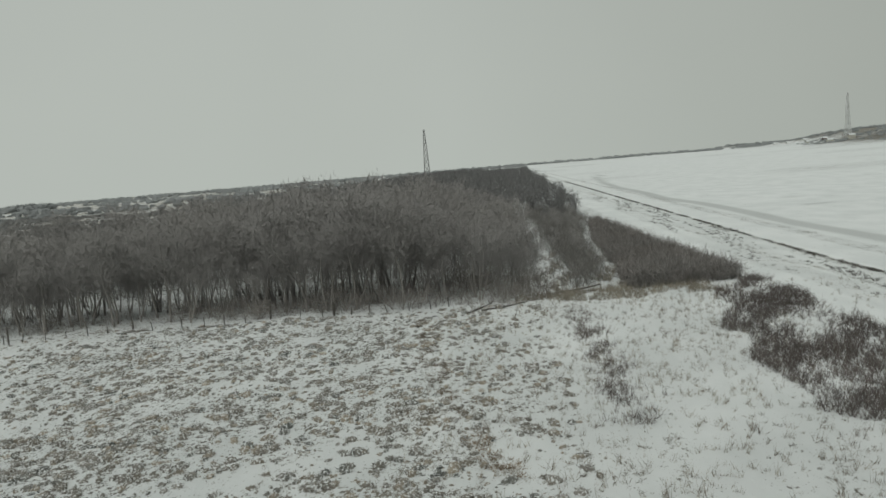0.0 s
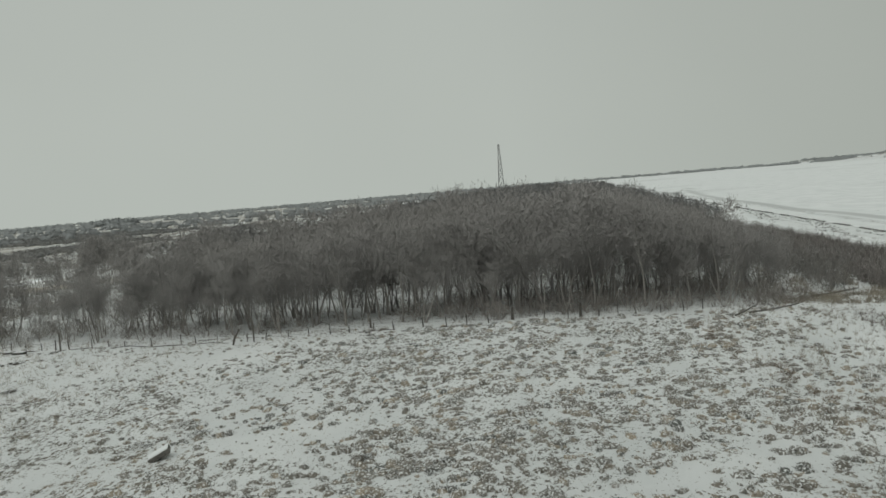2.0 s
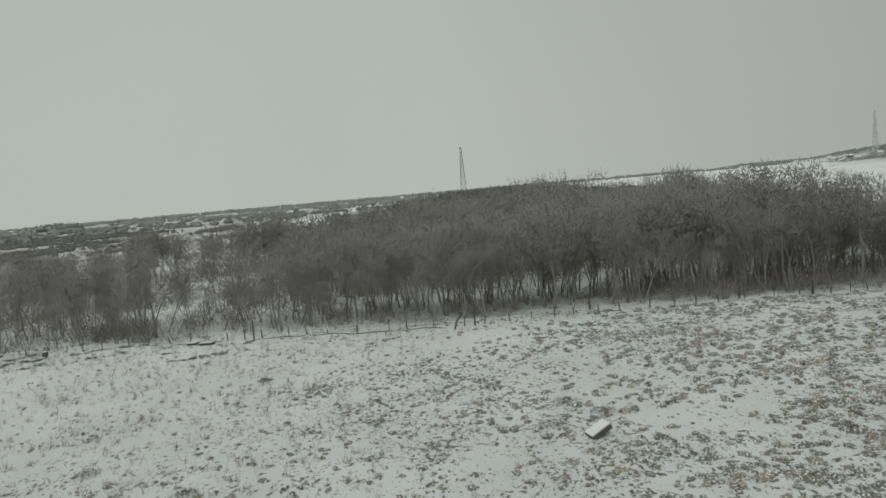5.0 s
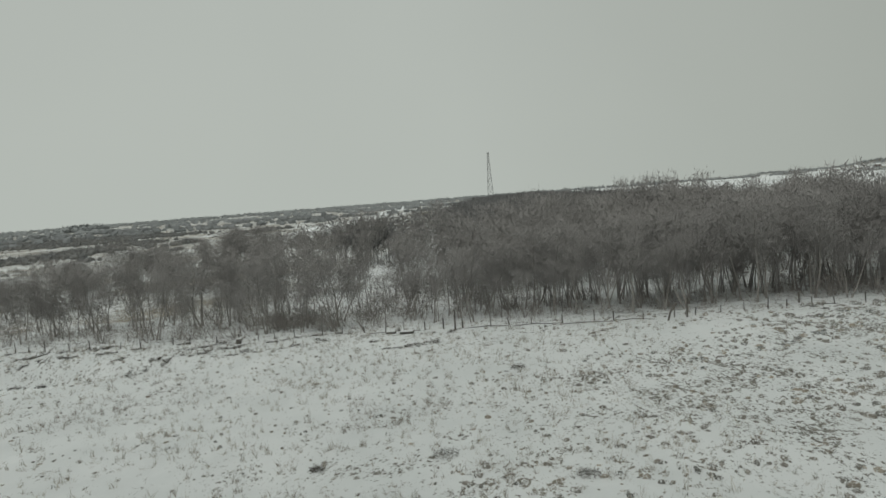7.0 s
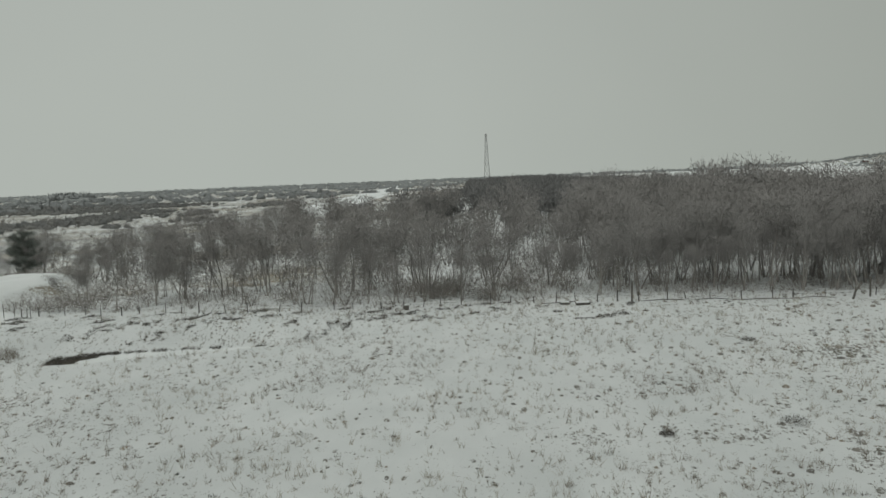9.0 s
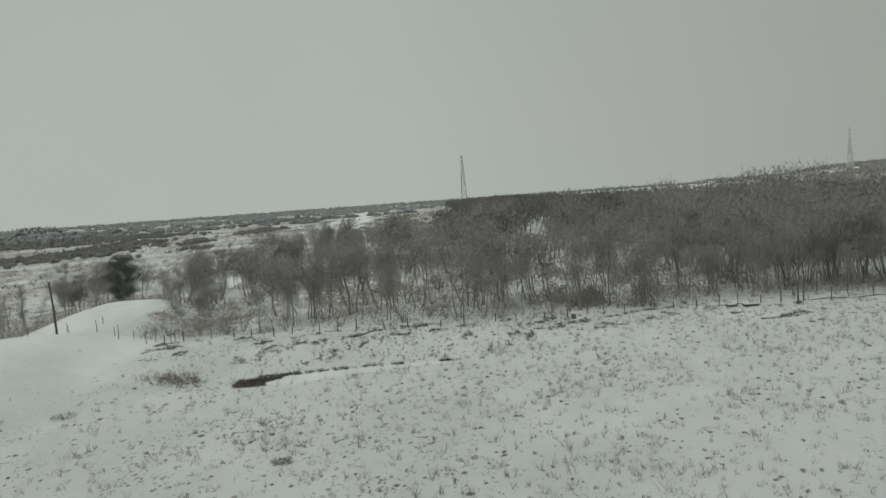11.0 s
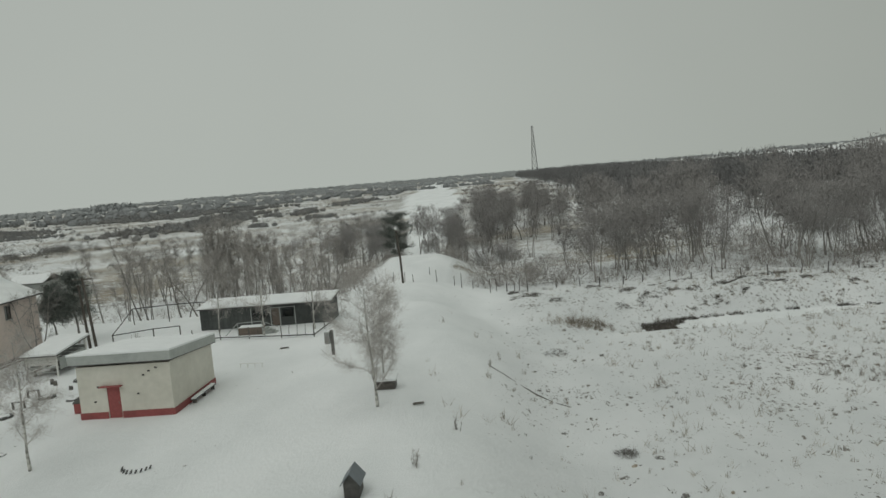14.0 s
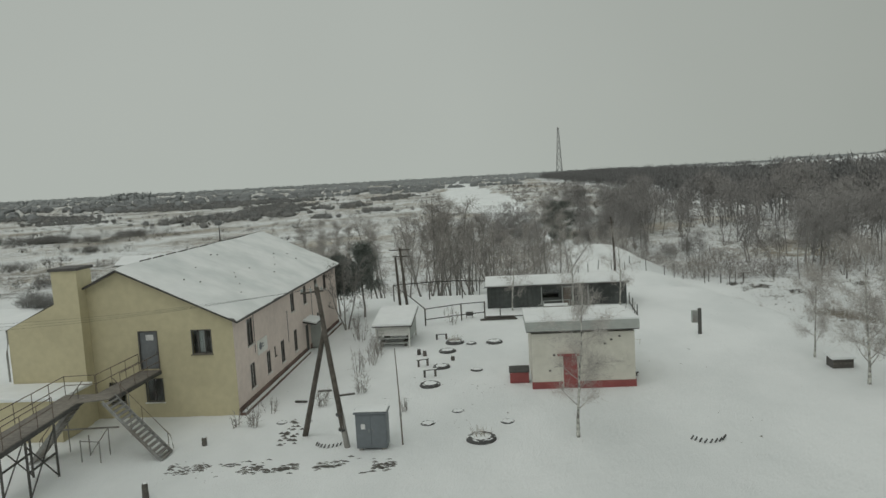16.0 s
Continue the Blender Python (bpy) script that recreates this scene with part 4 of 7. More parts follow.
def stalk_d(x, y):
    z1 = np.where((x > -9) & (x < 36), 0.8 + 0.6 * np.clip(wave(x, y, 5, 1.3), 0, 1), 0)
    z2 = np.where((x < -78) & (x > -192), (0.5 + 1.2 * np.clip(wave(x, y, 6, 0.4), 0, 1)) * np.interp(x, (-185, -160, -100), (0.3, 1.0, 1.0)), 0)
    z3 = np.where((x > -205) & (x < -193) & (y < 80), 0.04, 0)
    z4 = np.where((x > 38) & (x < 60), 0.15 + 0.3 * np.clip(wave(x * 3, y * 0.3, 8, 2), 0, 1), 0)
    return np.where(pond_d(x, y) < 1.15, 0, z1 + z2 + z3 + z4)


f = r.uniform(0, 1, 700)
xr, yr = 10.5 + r.normal(scale=1.1, size=700), 97.0 - 41 * f
k = wave(xr, yr, 2.2, 0.6) + r.normal(scale=0.6, size=700) > 0.0
sp = [(a, b, gz(a, b), r.uniform(0.7, 1.5)) for a, b in zip(xr[k], yr[k])]
v, t = scatter(stalks, sp, r, (0.8, 1.3))
soup("reed_strip", v, t, M_SCRUB, label="strip of brown dead reeds standing in snow", category="reeds", kind="stuff")
# pale reeds before the thicket and up the two snowy lanes
xr, yr = r.uniform(3, 32, 900), 103.5 + 8.5 * r.uniform(0, 1, 900)
k = wave(xr, yr, 2.6, 1.1) > -0.25
xl = r.uniform(8, 24, 2600)
yl = 108 + 60 * r.uniform(0, 1, 2600) ** 1.4
kl = in_trail(xl, yl) & (wave(xl * 2, yl * 0.4, 2.0, 0.5) > 0.0)
sp = [(a, b, gz(a, b), r.uniform(0.7, 1.7)) for a, b in zip(np.concatenate([xr[k], xl[kl]]), np.concatenate([yr[k], yl[kl]]))]
v, t = scatter(stalks, sp, r, (0.9, 1.5))
soup("pale_reeds", v, t, M_REED, label="pale dry reeds standing before the thicket", category="reeds", kind="stuff")
yr = r.uniform(46, 98, 260)
xr = np.interp(yr, (45, 58, 81, 104), (0.3, -3.2, -8.2, -11.5)) + r.normal(scale=0.7, size=260)
sp = [(a, b, gz(a, b), r.uniform(0.5, 1.3)) for a, b in zip(xr, yr) if wave(a, b, 1.9, 0.6) > -0.2]
v, t = scatter(hummocks, sp, r, (0.7, 1.2))
soup("grass_ridge", v, t, M_RUSTY_GRASS, label="row of rusty grass clumps along the meadow's edge", category="grass", kind="stuff")

xr, yr = -188.5 + r.normal(scale=1.9, size=150), 86.5 + r.normal(scale=1.2, size=150)
sp = [(a, b, gz(a, b), r.uniform(0.7, 1.5)) for a, b in zip(xr, yr)]
v, t = scatter(stalks, sp, r, (0.8, 1.3))
soup("reed_patch", v, t, M_REED, label="patch of pale dry reeds near the frozen pond", category="reeds", kind="stuff")
x7, y7 = spots_in(17000, -204, 62, 30, 108, stalk_d, r)
sp = [(a, b, gz(a, b), r.uniform(0.5, 1.3)) for a, b in zip(x7, y7)]
v, t = scatter(stalks, sp, r, (0.7, 1.3))
soup("dry_stalks", v, t, M_REED, label="sparse dry weed stalks standing in snow", category="weeds", kind="stuff")

# dark sedge along the far shore and the end of the pond
px, py = r.uniform(-184, -146, 19000), r.uniform(82, 97, 19000)
d = pond_d(px, py)
k = (((np.abs(d - 1.12) < 0.10) & (py > 88.0) & (wave(px, py, 1.8, 2) > -0.7 + 0.55 * sstep(-172, -150, px))) | ((np.abs(d - 1.0) < 0.16) & (px < -176.0) & (py > 84.0)))
k &= (px < -174) | (((wave(px, 0 * px, 0.5, 1.3) > -0.25) & (r.uniform(0, 1, len(px)) < 0.75)))
sp = [(a, b, gz(a, b), r.uniform(0.8, 1.6)) for a, b in zip(px[k], py[k])]
v, t = scatter(tufts, sp, r, (0.8, 1.5))
soup("sedge", v, t, M_DARK_SEDGE, label="dark dry sedge round the frozen pond's edge", category="sedge", kind="stuff")

# rough clods and sedge on the bank between the pond and the fence, and along the river's edge
xb, yb = r.uniform(-197, -104, 5200), r.uniform(92.5, 104.5, 5200)
k = (wave(xb, yb, 1.7, 0.4) + 0.5 * wave(xb, yb, 5, 2.2) > 0.45) & (pond_d(xb, yb) > 1.15) & (r.uniform(0, 1, 5200) < 0.8)
sp = [(a, b, gz(a, b), r.uniform(0.35, 1.1)) for a, b in zip(xb[k], yb[k])]
xb, yb = r.uniform(-0.7, 0.7, 1500), 55 + 640 * r.uniform(0, 1, 1500) ** 1.5
xb = xb + 62.5 + 0.018 * np.maximum(yb - 150, 0)
k = wave(xb * 3, yb, 6, 0.4) > -0.4
sp += [(a, b, gz(a, b), r.uniform(0.7, 1.5)) for a, b in zip(xb[k], yb[k])]
xb, yb = r.uniform(46, 61, 1700), 55 + 330 * r.uniform(0, 1, 1700) ** 1.3
xb = xb + 0.018 * np.maximum(yb - 150, 0)
k = (wave(xb * 4, yb * 0.4, 8, 2.0) > 0.15) | (np.abs(xb - 0.018 * np.maximum(yb - 150, 0) - 55.5) < 0.5)
sp += [(a, b, gz(a, b), r.uniform(0.5, 1.2)) for a, b in zip(xb[k], yb[k])]
v, t = scatter(hummocks, sp, r, (0.6, 1.2))
soup("bank_sedge", v, t, M_DARK_SEDGE, label="dark sedge tussocks along the banks", category="sedge", kind="stuff")

# ---- the far plain ----
far_bush = [puff(440 + k, 1.0, 1.7, 40, 0.42, 0.085, 0.5) for k in range(6)]


broad_bush = [thicket_lump(450 + k, 0.7 + 0.05 * k, 1.4, 26, 0.45, 0.11) for k in range(8)]
# patches of close brush on the plain: middle, half widths, height
BELTS = ((-412, 278, 34, 15, 3.0), (-470, 300, 40, 14, 3.2), (-385, 296, 12, 9, 3.0), (-412, 412, 24, 20, 3.4), (-386, 452, 26, 62, 4.2), (-413, 590, 22, 26, 4.0), (-319, 368, 9, 5, 3.4), (-335, 524, 9, 20, 4.5),
         (-575, 540, 34, 18, 3.0), (-520, 470, 30, 12, 2.8), (-640, 600, 60, 20, 3.4), (-550, 690, 60, 30, 4.0), (-480, 770, 46, 34, 4.6), (-640, 830, 90, 40, 4.6), (-330, 690, 16, 40, 4.2), (-720, 470, 60, 24, 3.4), (-560, 360, 40, 12, 3.0),
         (-322, 142, 10, 6, 2.4), (-300, 108, 12, 6, 2.4), (-345, 170, 18, 8, 2.4), (-292, 236, 7, 4, 2.6), (-262, 196, 7, 3, 2.6), (-360, 220, 14, 6, 2.4), (-300, 420, 10, 10, 3.0))
sp, near_sp = [], []
for bx, by, rx, ry, bh in BELTS:
    n = int(rx * ry * 0.4)
    a, q = r.uniform(0, 6.283, n), np.abs(r.normal(scale=0.72, size=n))
    qx, qy = bx + rx * q * np.cos(a), by + ry * q * np.sin(a) - 0.25 * rx * q * np.cos(a)
    k = wave(qx, qy, 13, 0.7) + 0.6 * wave(qx, qy, 31, 2.0) > -0.35
    (near_sp if by < 330 else sp).extend((px, py, gz(px, py), bh * r.uniform(0.35, 1.0) ** 1.3 * 1.25) for px, py in zip(qx[k], qy[k]))
v, t = scatter(broad_bush, sp, r)
soup("brush_on_the_plain", v, t, M_FAR_BRUSH, label="rounded grey patches of leafless brush across the plain", category="brushwood", kind="stuff")
v, t = scatter([puff(456 + k, 1.0, 1.5, 110, 0.4, 0.03, 0.5) for k in range(6)], near_sp, r)
soup("brush_behind_the_house", v, t, M_PLAIN_BUSH, label="rounded grey patches of leafless brush across the plain", category="brushwood", kind="stuff")
qx, qy = r.uniform(-900, -222, 4200), 135 + 620 * r.uniform(0, 1, 4200) ** 1.1
k = (qx < -220 - 0.078 * (qy - 135) - road_half(qy)) & (wave(qx, qy * 0.8, 26, 1.7) > 0.2) & (qy > 130 + 0.12 * (-qx - 235))
sp = [(a, b, gz(a, b), r.uniform(0.7, 2.3)) for a, b in zip(qx[k], qy[k])]
v, t = scatter(far_bush, sp, r)
soup("plain_bushes", v, t, M_PLAIN_BUSH, label="single bare bushes over the snowy plain", category="bushes", kind="stuff")

qx, qy = r.uniform(-335, -226, 520), r.uniform(128, 330, 520)
k = (qx < -228 - 0.09 * (qy - 140)) & (wave(qx, qy, 11, 0.9) > 0.15)
sp = [(a, b, gz(a, b), r.uniform(0.9, 3.0)) for a, b in zip(qx[k], qy[k])]
v, t = scatter(bushes, sp, r)
soup("plain_bushes", v, t, M_SHRUB, label="rounded bare bushes scattered over the near plain", category="bushes", kind="stuff")

# between the road and the wood: scattered bushes and small trees
x9, y9 = r.uniform(-232, -110, 1900), 112 + 900 * r.uniform(0, 1, 1900) ** 1.6
rd = -212 - 0.078 * np.maximum(y9 - 135, 0)
k = (x9 > rd + road_half(y9)) & (x9 < wood_dense(y9)) & (wave(x9, y9, 14, 0.3) > np.interp(y9, (110, 300, 330, 1000), (0.45, 0.4, 0.15, -0.3))) & ~((y9 < 140) & (x9 < -194))
sp = [(a, b, gz(a, b), r.uniform(0.9, 3.2)) for a, b in zip(x9[k], y9[k]) if b < 300]
v, t = scatter(bushes, sp, r)
soup("wayside_bushes", v, t, M_SHRUB, label="rounded bare bushes near the snow-covered track", category="bushes", kind="stuff")
sp = [(a, b, gz(a, b), r.uniform(0.9, 3.2)) for a, b in zip(x9[k], y9[k]) if b >= 300]
v, t = scatter(far_bush, sp, r)
soup("wayside_bushes", v, t, M_SHRUB, label="bare bushes beside the snow-covered track", category="bushes", kind="stuff")


# woods along the horizon, in colours that carry the haze
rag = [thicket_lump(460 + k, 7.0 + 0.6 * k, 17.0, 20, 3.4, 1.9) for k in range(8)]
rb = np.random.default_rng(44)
for name, material, dists, s0, s1 in (("hazy_belt", M_HAZE_WOOD, (860, 1000, 1180, 1330), 0.55, 1.05), ("horizon_wood", M_MIST_WOOD, (1550, 1800, 2100, 2450), 0.7, 1.05), ("horizon_wood", M_MIST_WOOD, (2900, 3400, 4000), 1.0, 1.5)):
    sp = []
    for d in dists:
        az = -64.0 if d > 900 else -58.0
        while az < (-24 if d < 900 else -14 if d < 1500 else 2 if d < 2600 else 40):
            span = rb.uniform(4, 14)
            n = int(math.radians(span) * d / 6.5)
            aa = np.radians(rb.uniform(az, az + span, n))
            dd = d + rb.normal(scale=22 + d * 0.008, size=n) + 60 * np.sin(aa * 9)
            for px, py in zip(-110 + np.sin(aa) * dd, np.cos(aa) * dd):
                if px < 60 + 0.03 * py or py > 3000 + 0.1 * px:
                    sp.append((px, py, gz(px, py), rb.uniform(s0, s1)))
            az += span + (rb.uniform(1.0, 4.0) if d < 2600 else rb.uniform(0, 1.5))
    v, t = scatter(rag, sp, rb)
    soup(name, v, t, material, label="line of leafless woods far off, haze in its colour", category="wood", kind="stuff")
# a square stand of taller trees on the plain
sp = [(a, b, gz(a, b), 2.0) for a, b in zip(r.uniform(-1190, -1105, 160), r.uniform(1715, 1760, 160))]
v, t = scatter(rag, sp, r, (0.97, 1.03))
soup("tree_stand", v, t, M_MIST_WOOD, label="square stand of tall trees on the plain", category="wood", kind="stuff")
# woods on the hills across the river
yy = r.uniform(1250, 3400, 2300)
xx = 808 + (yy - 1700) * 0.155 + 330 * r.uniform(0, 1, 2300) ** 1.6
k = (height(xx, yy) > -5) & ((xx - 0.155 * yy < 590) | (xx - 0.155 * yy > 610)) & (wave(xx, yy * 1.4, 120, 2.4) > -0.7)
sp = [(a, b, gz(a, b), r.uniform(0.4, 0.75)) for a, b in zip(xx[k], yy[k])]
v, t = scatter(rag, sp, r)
soup("hillside_wood", v, t, M_MIST_WOOD, label="woods on the hills across the river, haze in their colour", category="wood", kind="stuff")


# ---- fence along the wood ----
def build_fence():
    r = np.random.default_rng(51)
    f = thing("field_fence", (-90, 102.5, gz(-90, 102.5)), "old fence of crooked dark wooden posts with sagging wire", "fence")
    line = ((-198, 106), (-182, 104.5), (-160, 103), (-137, 103.2), (-112, 103.8), (-105, 102.5), (-73, 102.0), (-54, 103.8), (-25, 106), (-4, 106.5))
    lx, ly = [p[0] for p in line], [p[1] for p in line]
    tops, x = [], -197.0
    while x < -5:
        y = float(np.interp(x, lx, ly)) + r.normal(scale=0.25)
        h = r.uniform(1.0, 1.7)
        z = gz(x, y)
        bm = bmesh.new()
        tx, ty = x + r.normal(scale=0.10), y + r.normal(scale=0.08)
        rad = r.uniform(0.055, 0.10)
        tube(bm, ((x, y, z - 0.3), ((x + tx) / 2, (y + ty) / 2, z + h / 2), (tx, ty, z + h)), (rad, rad * 0.95, rad * 0.8), 6)
        part("post", bm, M_POST, f)
        tops.append((tx, ty, z + h))
        x += r.uniform(2.6, 4.6)
    for drop in (0.2, 0.65):
        bm = bmesh.new()
        for p, q in zip(tops, tops[1:]):
            a, b = Vector(p) - Vector((0, 0, drop)), Vector(q) - Vector((0, 0, drop))
            tube(bm, (a, (a + b) / 2 - Vector((0, 0, 0.08)), b), 0.012, 3, False)
        part("wire", bm, M_WIRE, f, "sagging rusty wire")
    for xa, xb in ((-118, -109), (-104.5, -97.0), (-97.4, -90.2), (-90.6, -83.5), (-83.8, -77.0), (-58.0, -50.5), (-46.0, -39.5)):
        bm = bmesh.new()
        ya, yb = float(np.interp(xa, lx, ly)) - 0.5, float(np.interp(xb, lx, ly)) - 0.35
        xm, ym = (xa + xb) / 2, (ya + yb) / 2 + r.normal(scale=0.12)
        tube(bm, ((xa, ya, gz(xa, ya) - 0.02), (xm, ym, gz(xm, ym) + 0.17), (xb, yb, gz(xb, yb) - 0.03)), (0.055, 0.06, 0.045), 6)
        part("fallen_rail", bm, M_POST, f, "fallen dark rail lying along the fence")
    for x, y, h, rad, lean in ((-105.3, 101.6, 2.9, 0.13, 0.05), (-73.1, 101.2, 2.7, 0.13, 0.04), (-75.6, 100.1, 2.3, 0.15, 0.85), (-24.7, 105.6, 2.1, 0.2, 0.0), (-34.7, 106.4, 1.9, 0.17, 0.1), (-56.3, 106, 1.6, 0.16, 0.0)):
        z = gz(x, y)
        bm = bmesh.new()
        tube(bm, ((x - lean / 2, y, z - 0.3), (x, y, z + h * 0.5), (x + lean, y, z + h)), (rad, rad * 0.95, rad * 0.85), 8)
        part("corner_post", bm, M_POST, f, "thick leaning fence post" if lean > 0.5 else "")


def dike_fence():
    f = thing("dike_fence", (-209, 100, 0), "row of thin dark posts along the snowy dike", "fence")
    pts = ((-207.3, 106.8, 1.9), (-204.7, 106.8, 1.4), (-203.6, 105.6, 2.2), (-202.0, 107.0, 1.3), (-199.4, 105.2, 2.1), (-198.5, 106.4, 1.9), (-195.9, 105.5, 1.3), (-195.2, 105.2, 1.6),
           (-210.6, 105.1, 1.2), (-212.2, 107.6, 1.4), (-214.1, 108.2, 1.5), (-216.0, 104, 1.3), (-218.0, 98, 1.2), (-220.5, 93, 1.1), (-208.8, 112, 1.2))
    r = np.random.default_rng(52)
    for x, y, h in pts:
        z = gz(x, y)
        bm = bmesh.new()
        tube(bm, ((x, y, z - 0.3), (x + r.normal(scale=0.06), y + r.normal(scale=0.06), z + h)), (0.06, 0.045), 6)
        part("post", bm, M_POST, f)


# ---- pylons ----
def pylon(x, y, z, h, w, top, steel):
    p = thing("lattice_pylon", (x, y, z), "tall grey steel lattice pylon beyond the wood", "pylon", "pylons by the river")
    lv = [0, 0.16, 0.3, 0.43, 0.55, 0.66, 0.76, 0.85, 0.93, 1.0]

    def corner(k, f):
        s = (w * (1 - f) + top * f) / 2
        a, b = ((-1, -1), (1, -1), (1, 1), (-1, 1))[k]
        return (x + a * s, y + b * s, z + h * f)
    for k in range(4):
        bm = bmesh.new()
        bar(bm, corner(k, 0), corner(k, 1), h * 0.009, h * 0.009)
        part("leg", bm, steel, p)
    for i, (f0, f1) in enumerate(zip(lv, lv[1:])):
        bm = bmesh.new()
        for k in range(4):
            bar(bm, corner(k, f0), corner((k + 1) % 4, f1), h * 0.006, h * 0.006)
            bar(bm, corner((k + 1) % 4, f0), corner(k, f1), h * 0.006, h * 0.006)
            bar(bm, corner(k, f1), corner((k + 1) % 4, f1), h * 0.006, h * 0.006)
        part("bracing", bm, steel, p)
    for f, l in ((0.965, 0.022),):
        bm = bmesh.new()
        for s in (-1, 1):
            bar(bm, (x, y, z + h * f), (x + s * h * l, y, z + h * f), h * 0.008, h * 0.008)
            bar(bm, (x, y, z + h * (f + 0.025)), (x + s * h * l, y, z + h * f), h * 0.006, h * 0.006)
        part("cross_arm", bm, steel, p)


# ---- the two-storey house ----
HX0, HX1, HY0, HY1, HTOP = -258.2, -244.43, 41.85, 69.0, 6.0
RIDGE_X, RIDGE_Z = -251.3, 9.32


def wall_panel(bm, axis, c, inner, u0, u1, z0, z1, holes):
    """A wall in the plane axis = c, reaching in to inner, with rectangular openings (ua, ub, za, zb)."""
    us = sorted({u0, u1, *[h[0] for h in holes], *[h[1] for h in holes]})
    zs = sorted({z0, z1, *[h[2] for h in holes], *[h[3] for h in holes]})
    co = (lambda u, z, d: (d, u, z)) if axis == "x" else (lambda u, z, d: (u, d, z))

    def quad(*pts):
        bm.faces.new([bm.verts.new(p) for p in pts])
    for a, b in zip(us, us[1:]):
        for e, f in zip(zs, zs[1:]):
            if any(h[0] <= a and b <= h[1] and h[2] <= e and f <= h[3] for h in holes):
                continue
            for d in (c, inner):
                quad(co(a, e, d), co(b, e, d), co(b, f, d), co(a, f, d))
    for a, b, e, f in [*holes, (u0, u1, z0, z1)]:
        quad(co(a, e, c), co(b, e, c), co(b, e, inner), co(a, e, inner))
        quad(co(a, f, c), co(b, f, c), co(b, f, inner), co(a, f, inner))
        quad(co(a, e, c), co(a, f, c), co(a, f, inner), co(a, e, inner))
        quad(co(b, e, c), co(b, f, c), co(b, f, inner), co(b, e, inner))
    bmesh.ops.remove_doubles(bm, verts=bm.verts[:], dist=0.001)


def window(house, axis, c, sign, u0, u1, z0, z1, mull=1, white_sill=True, light=False):
    """A framed window in the opening; the wall's outer plane is axis = c and sign points inwards."""
    co = (lambda u, z, d: (c + sign * d, u, z)) if axis == "x" else (lambda u, z, d: (u, c + sign * d, z))

    def ubox(bm, a, b, e, f, d0, d1):
        p, q = co(a, e, d0), co(b, f, d1)
        box(bm, *sorted((p[0], q[0])), *sorted((p[1], q[1])), e, f)
    w = thing_part("window", house, co((u0 + u1) / 2, z0, 0.05))
    bm = bmesh.new()
    t = 0.06
    ubox(bm, u0, u0 + t, z0, z1, 0.03, 0.13)
    ubox(bm, u1 - t, u1, z0, z1, 0.03, 0.13)
    ubox(bm, u0 + t, u1 - t, z0, z0 + t, 0.03, 0.13)
    ubox(bm, u0 + t, u1 - t, z1 - t, z1, 0.03, 0.13)
    for k in range(mull):
        m = u0 + (u1 - u0) * (k + 1) / (mull + 1)
        ubox(bm, m - 0.03, m + 0.03, z0 + t, z1 - t, 0.035, 0.125)
    part("frame", bm, M_FRAME, w)
    step = (u1 - u0) / (mull + 1)
    for k in range(mull + 1):
        bm = bmesh.new()
        ubox(bm, u0 + step * k + 0.05, u0 + step * (k + 1) - 0.05, z0 + 0.05, z1 - 0.05, 0.075, 0.083)
        part("pane", bm, M_GLASS, w).visible_shadow = False
    if light:
        bm = bmesh.new()
        m = (u0 + u1) / 2
        for k in range(5):
            ubox(bm, m - 0.16 + 0.06 * k, m - 0.11 + 0.06 * k, z0 + 0.08, z1 - 0.08, 0.16 + 0.02 * (k % 2), 0.18 + 0.02 * (k % 2))
        part("curtain", bm, M_CURTAIN, w)
    bm = bmesh.new()
    ubox(bm, u0 - 0.05, u1 + 0.05, z0 - 0.05, z0 - 0.004, -0.09, 0.03)
    part("sill", bm, M_WHITE if white_sill else M_FASCIA, w, "white window sill" if white_sill else "")


def thing_part(name, parent, at):
    """An empty-bodied part that groups its pieces."""
    me = bpy.data.meshes.new(name)
    ob = new(name, me)
    ob.parent = parent
    return ob


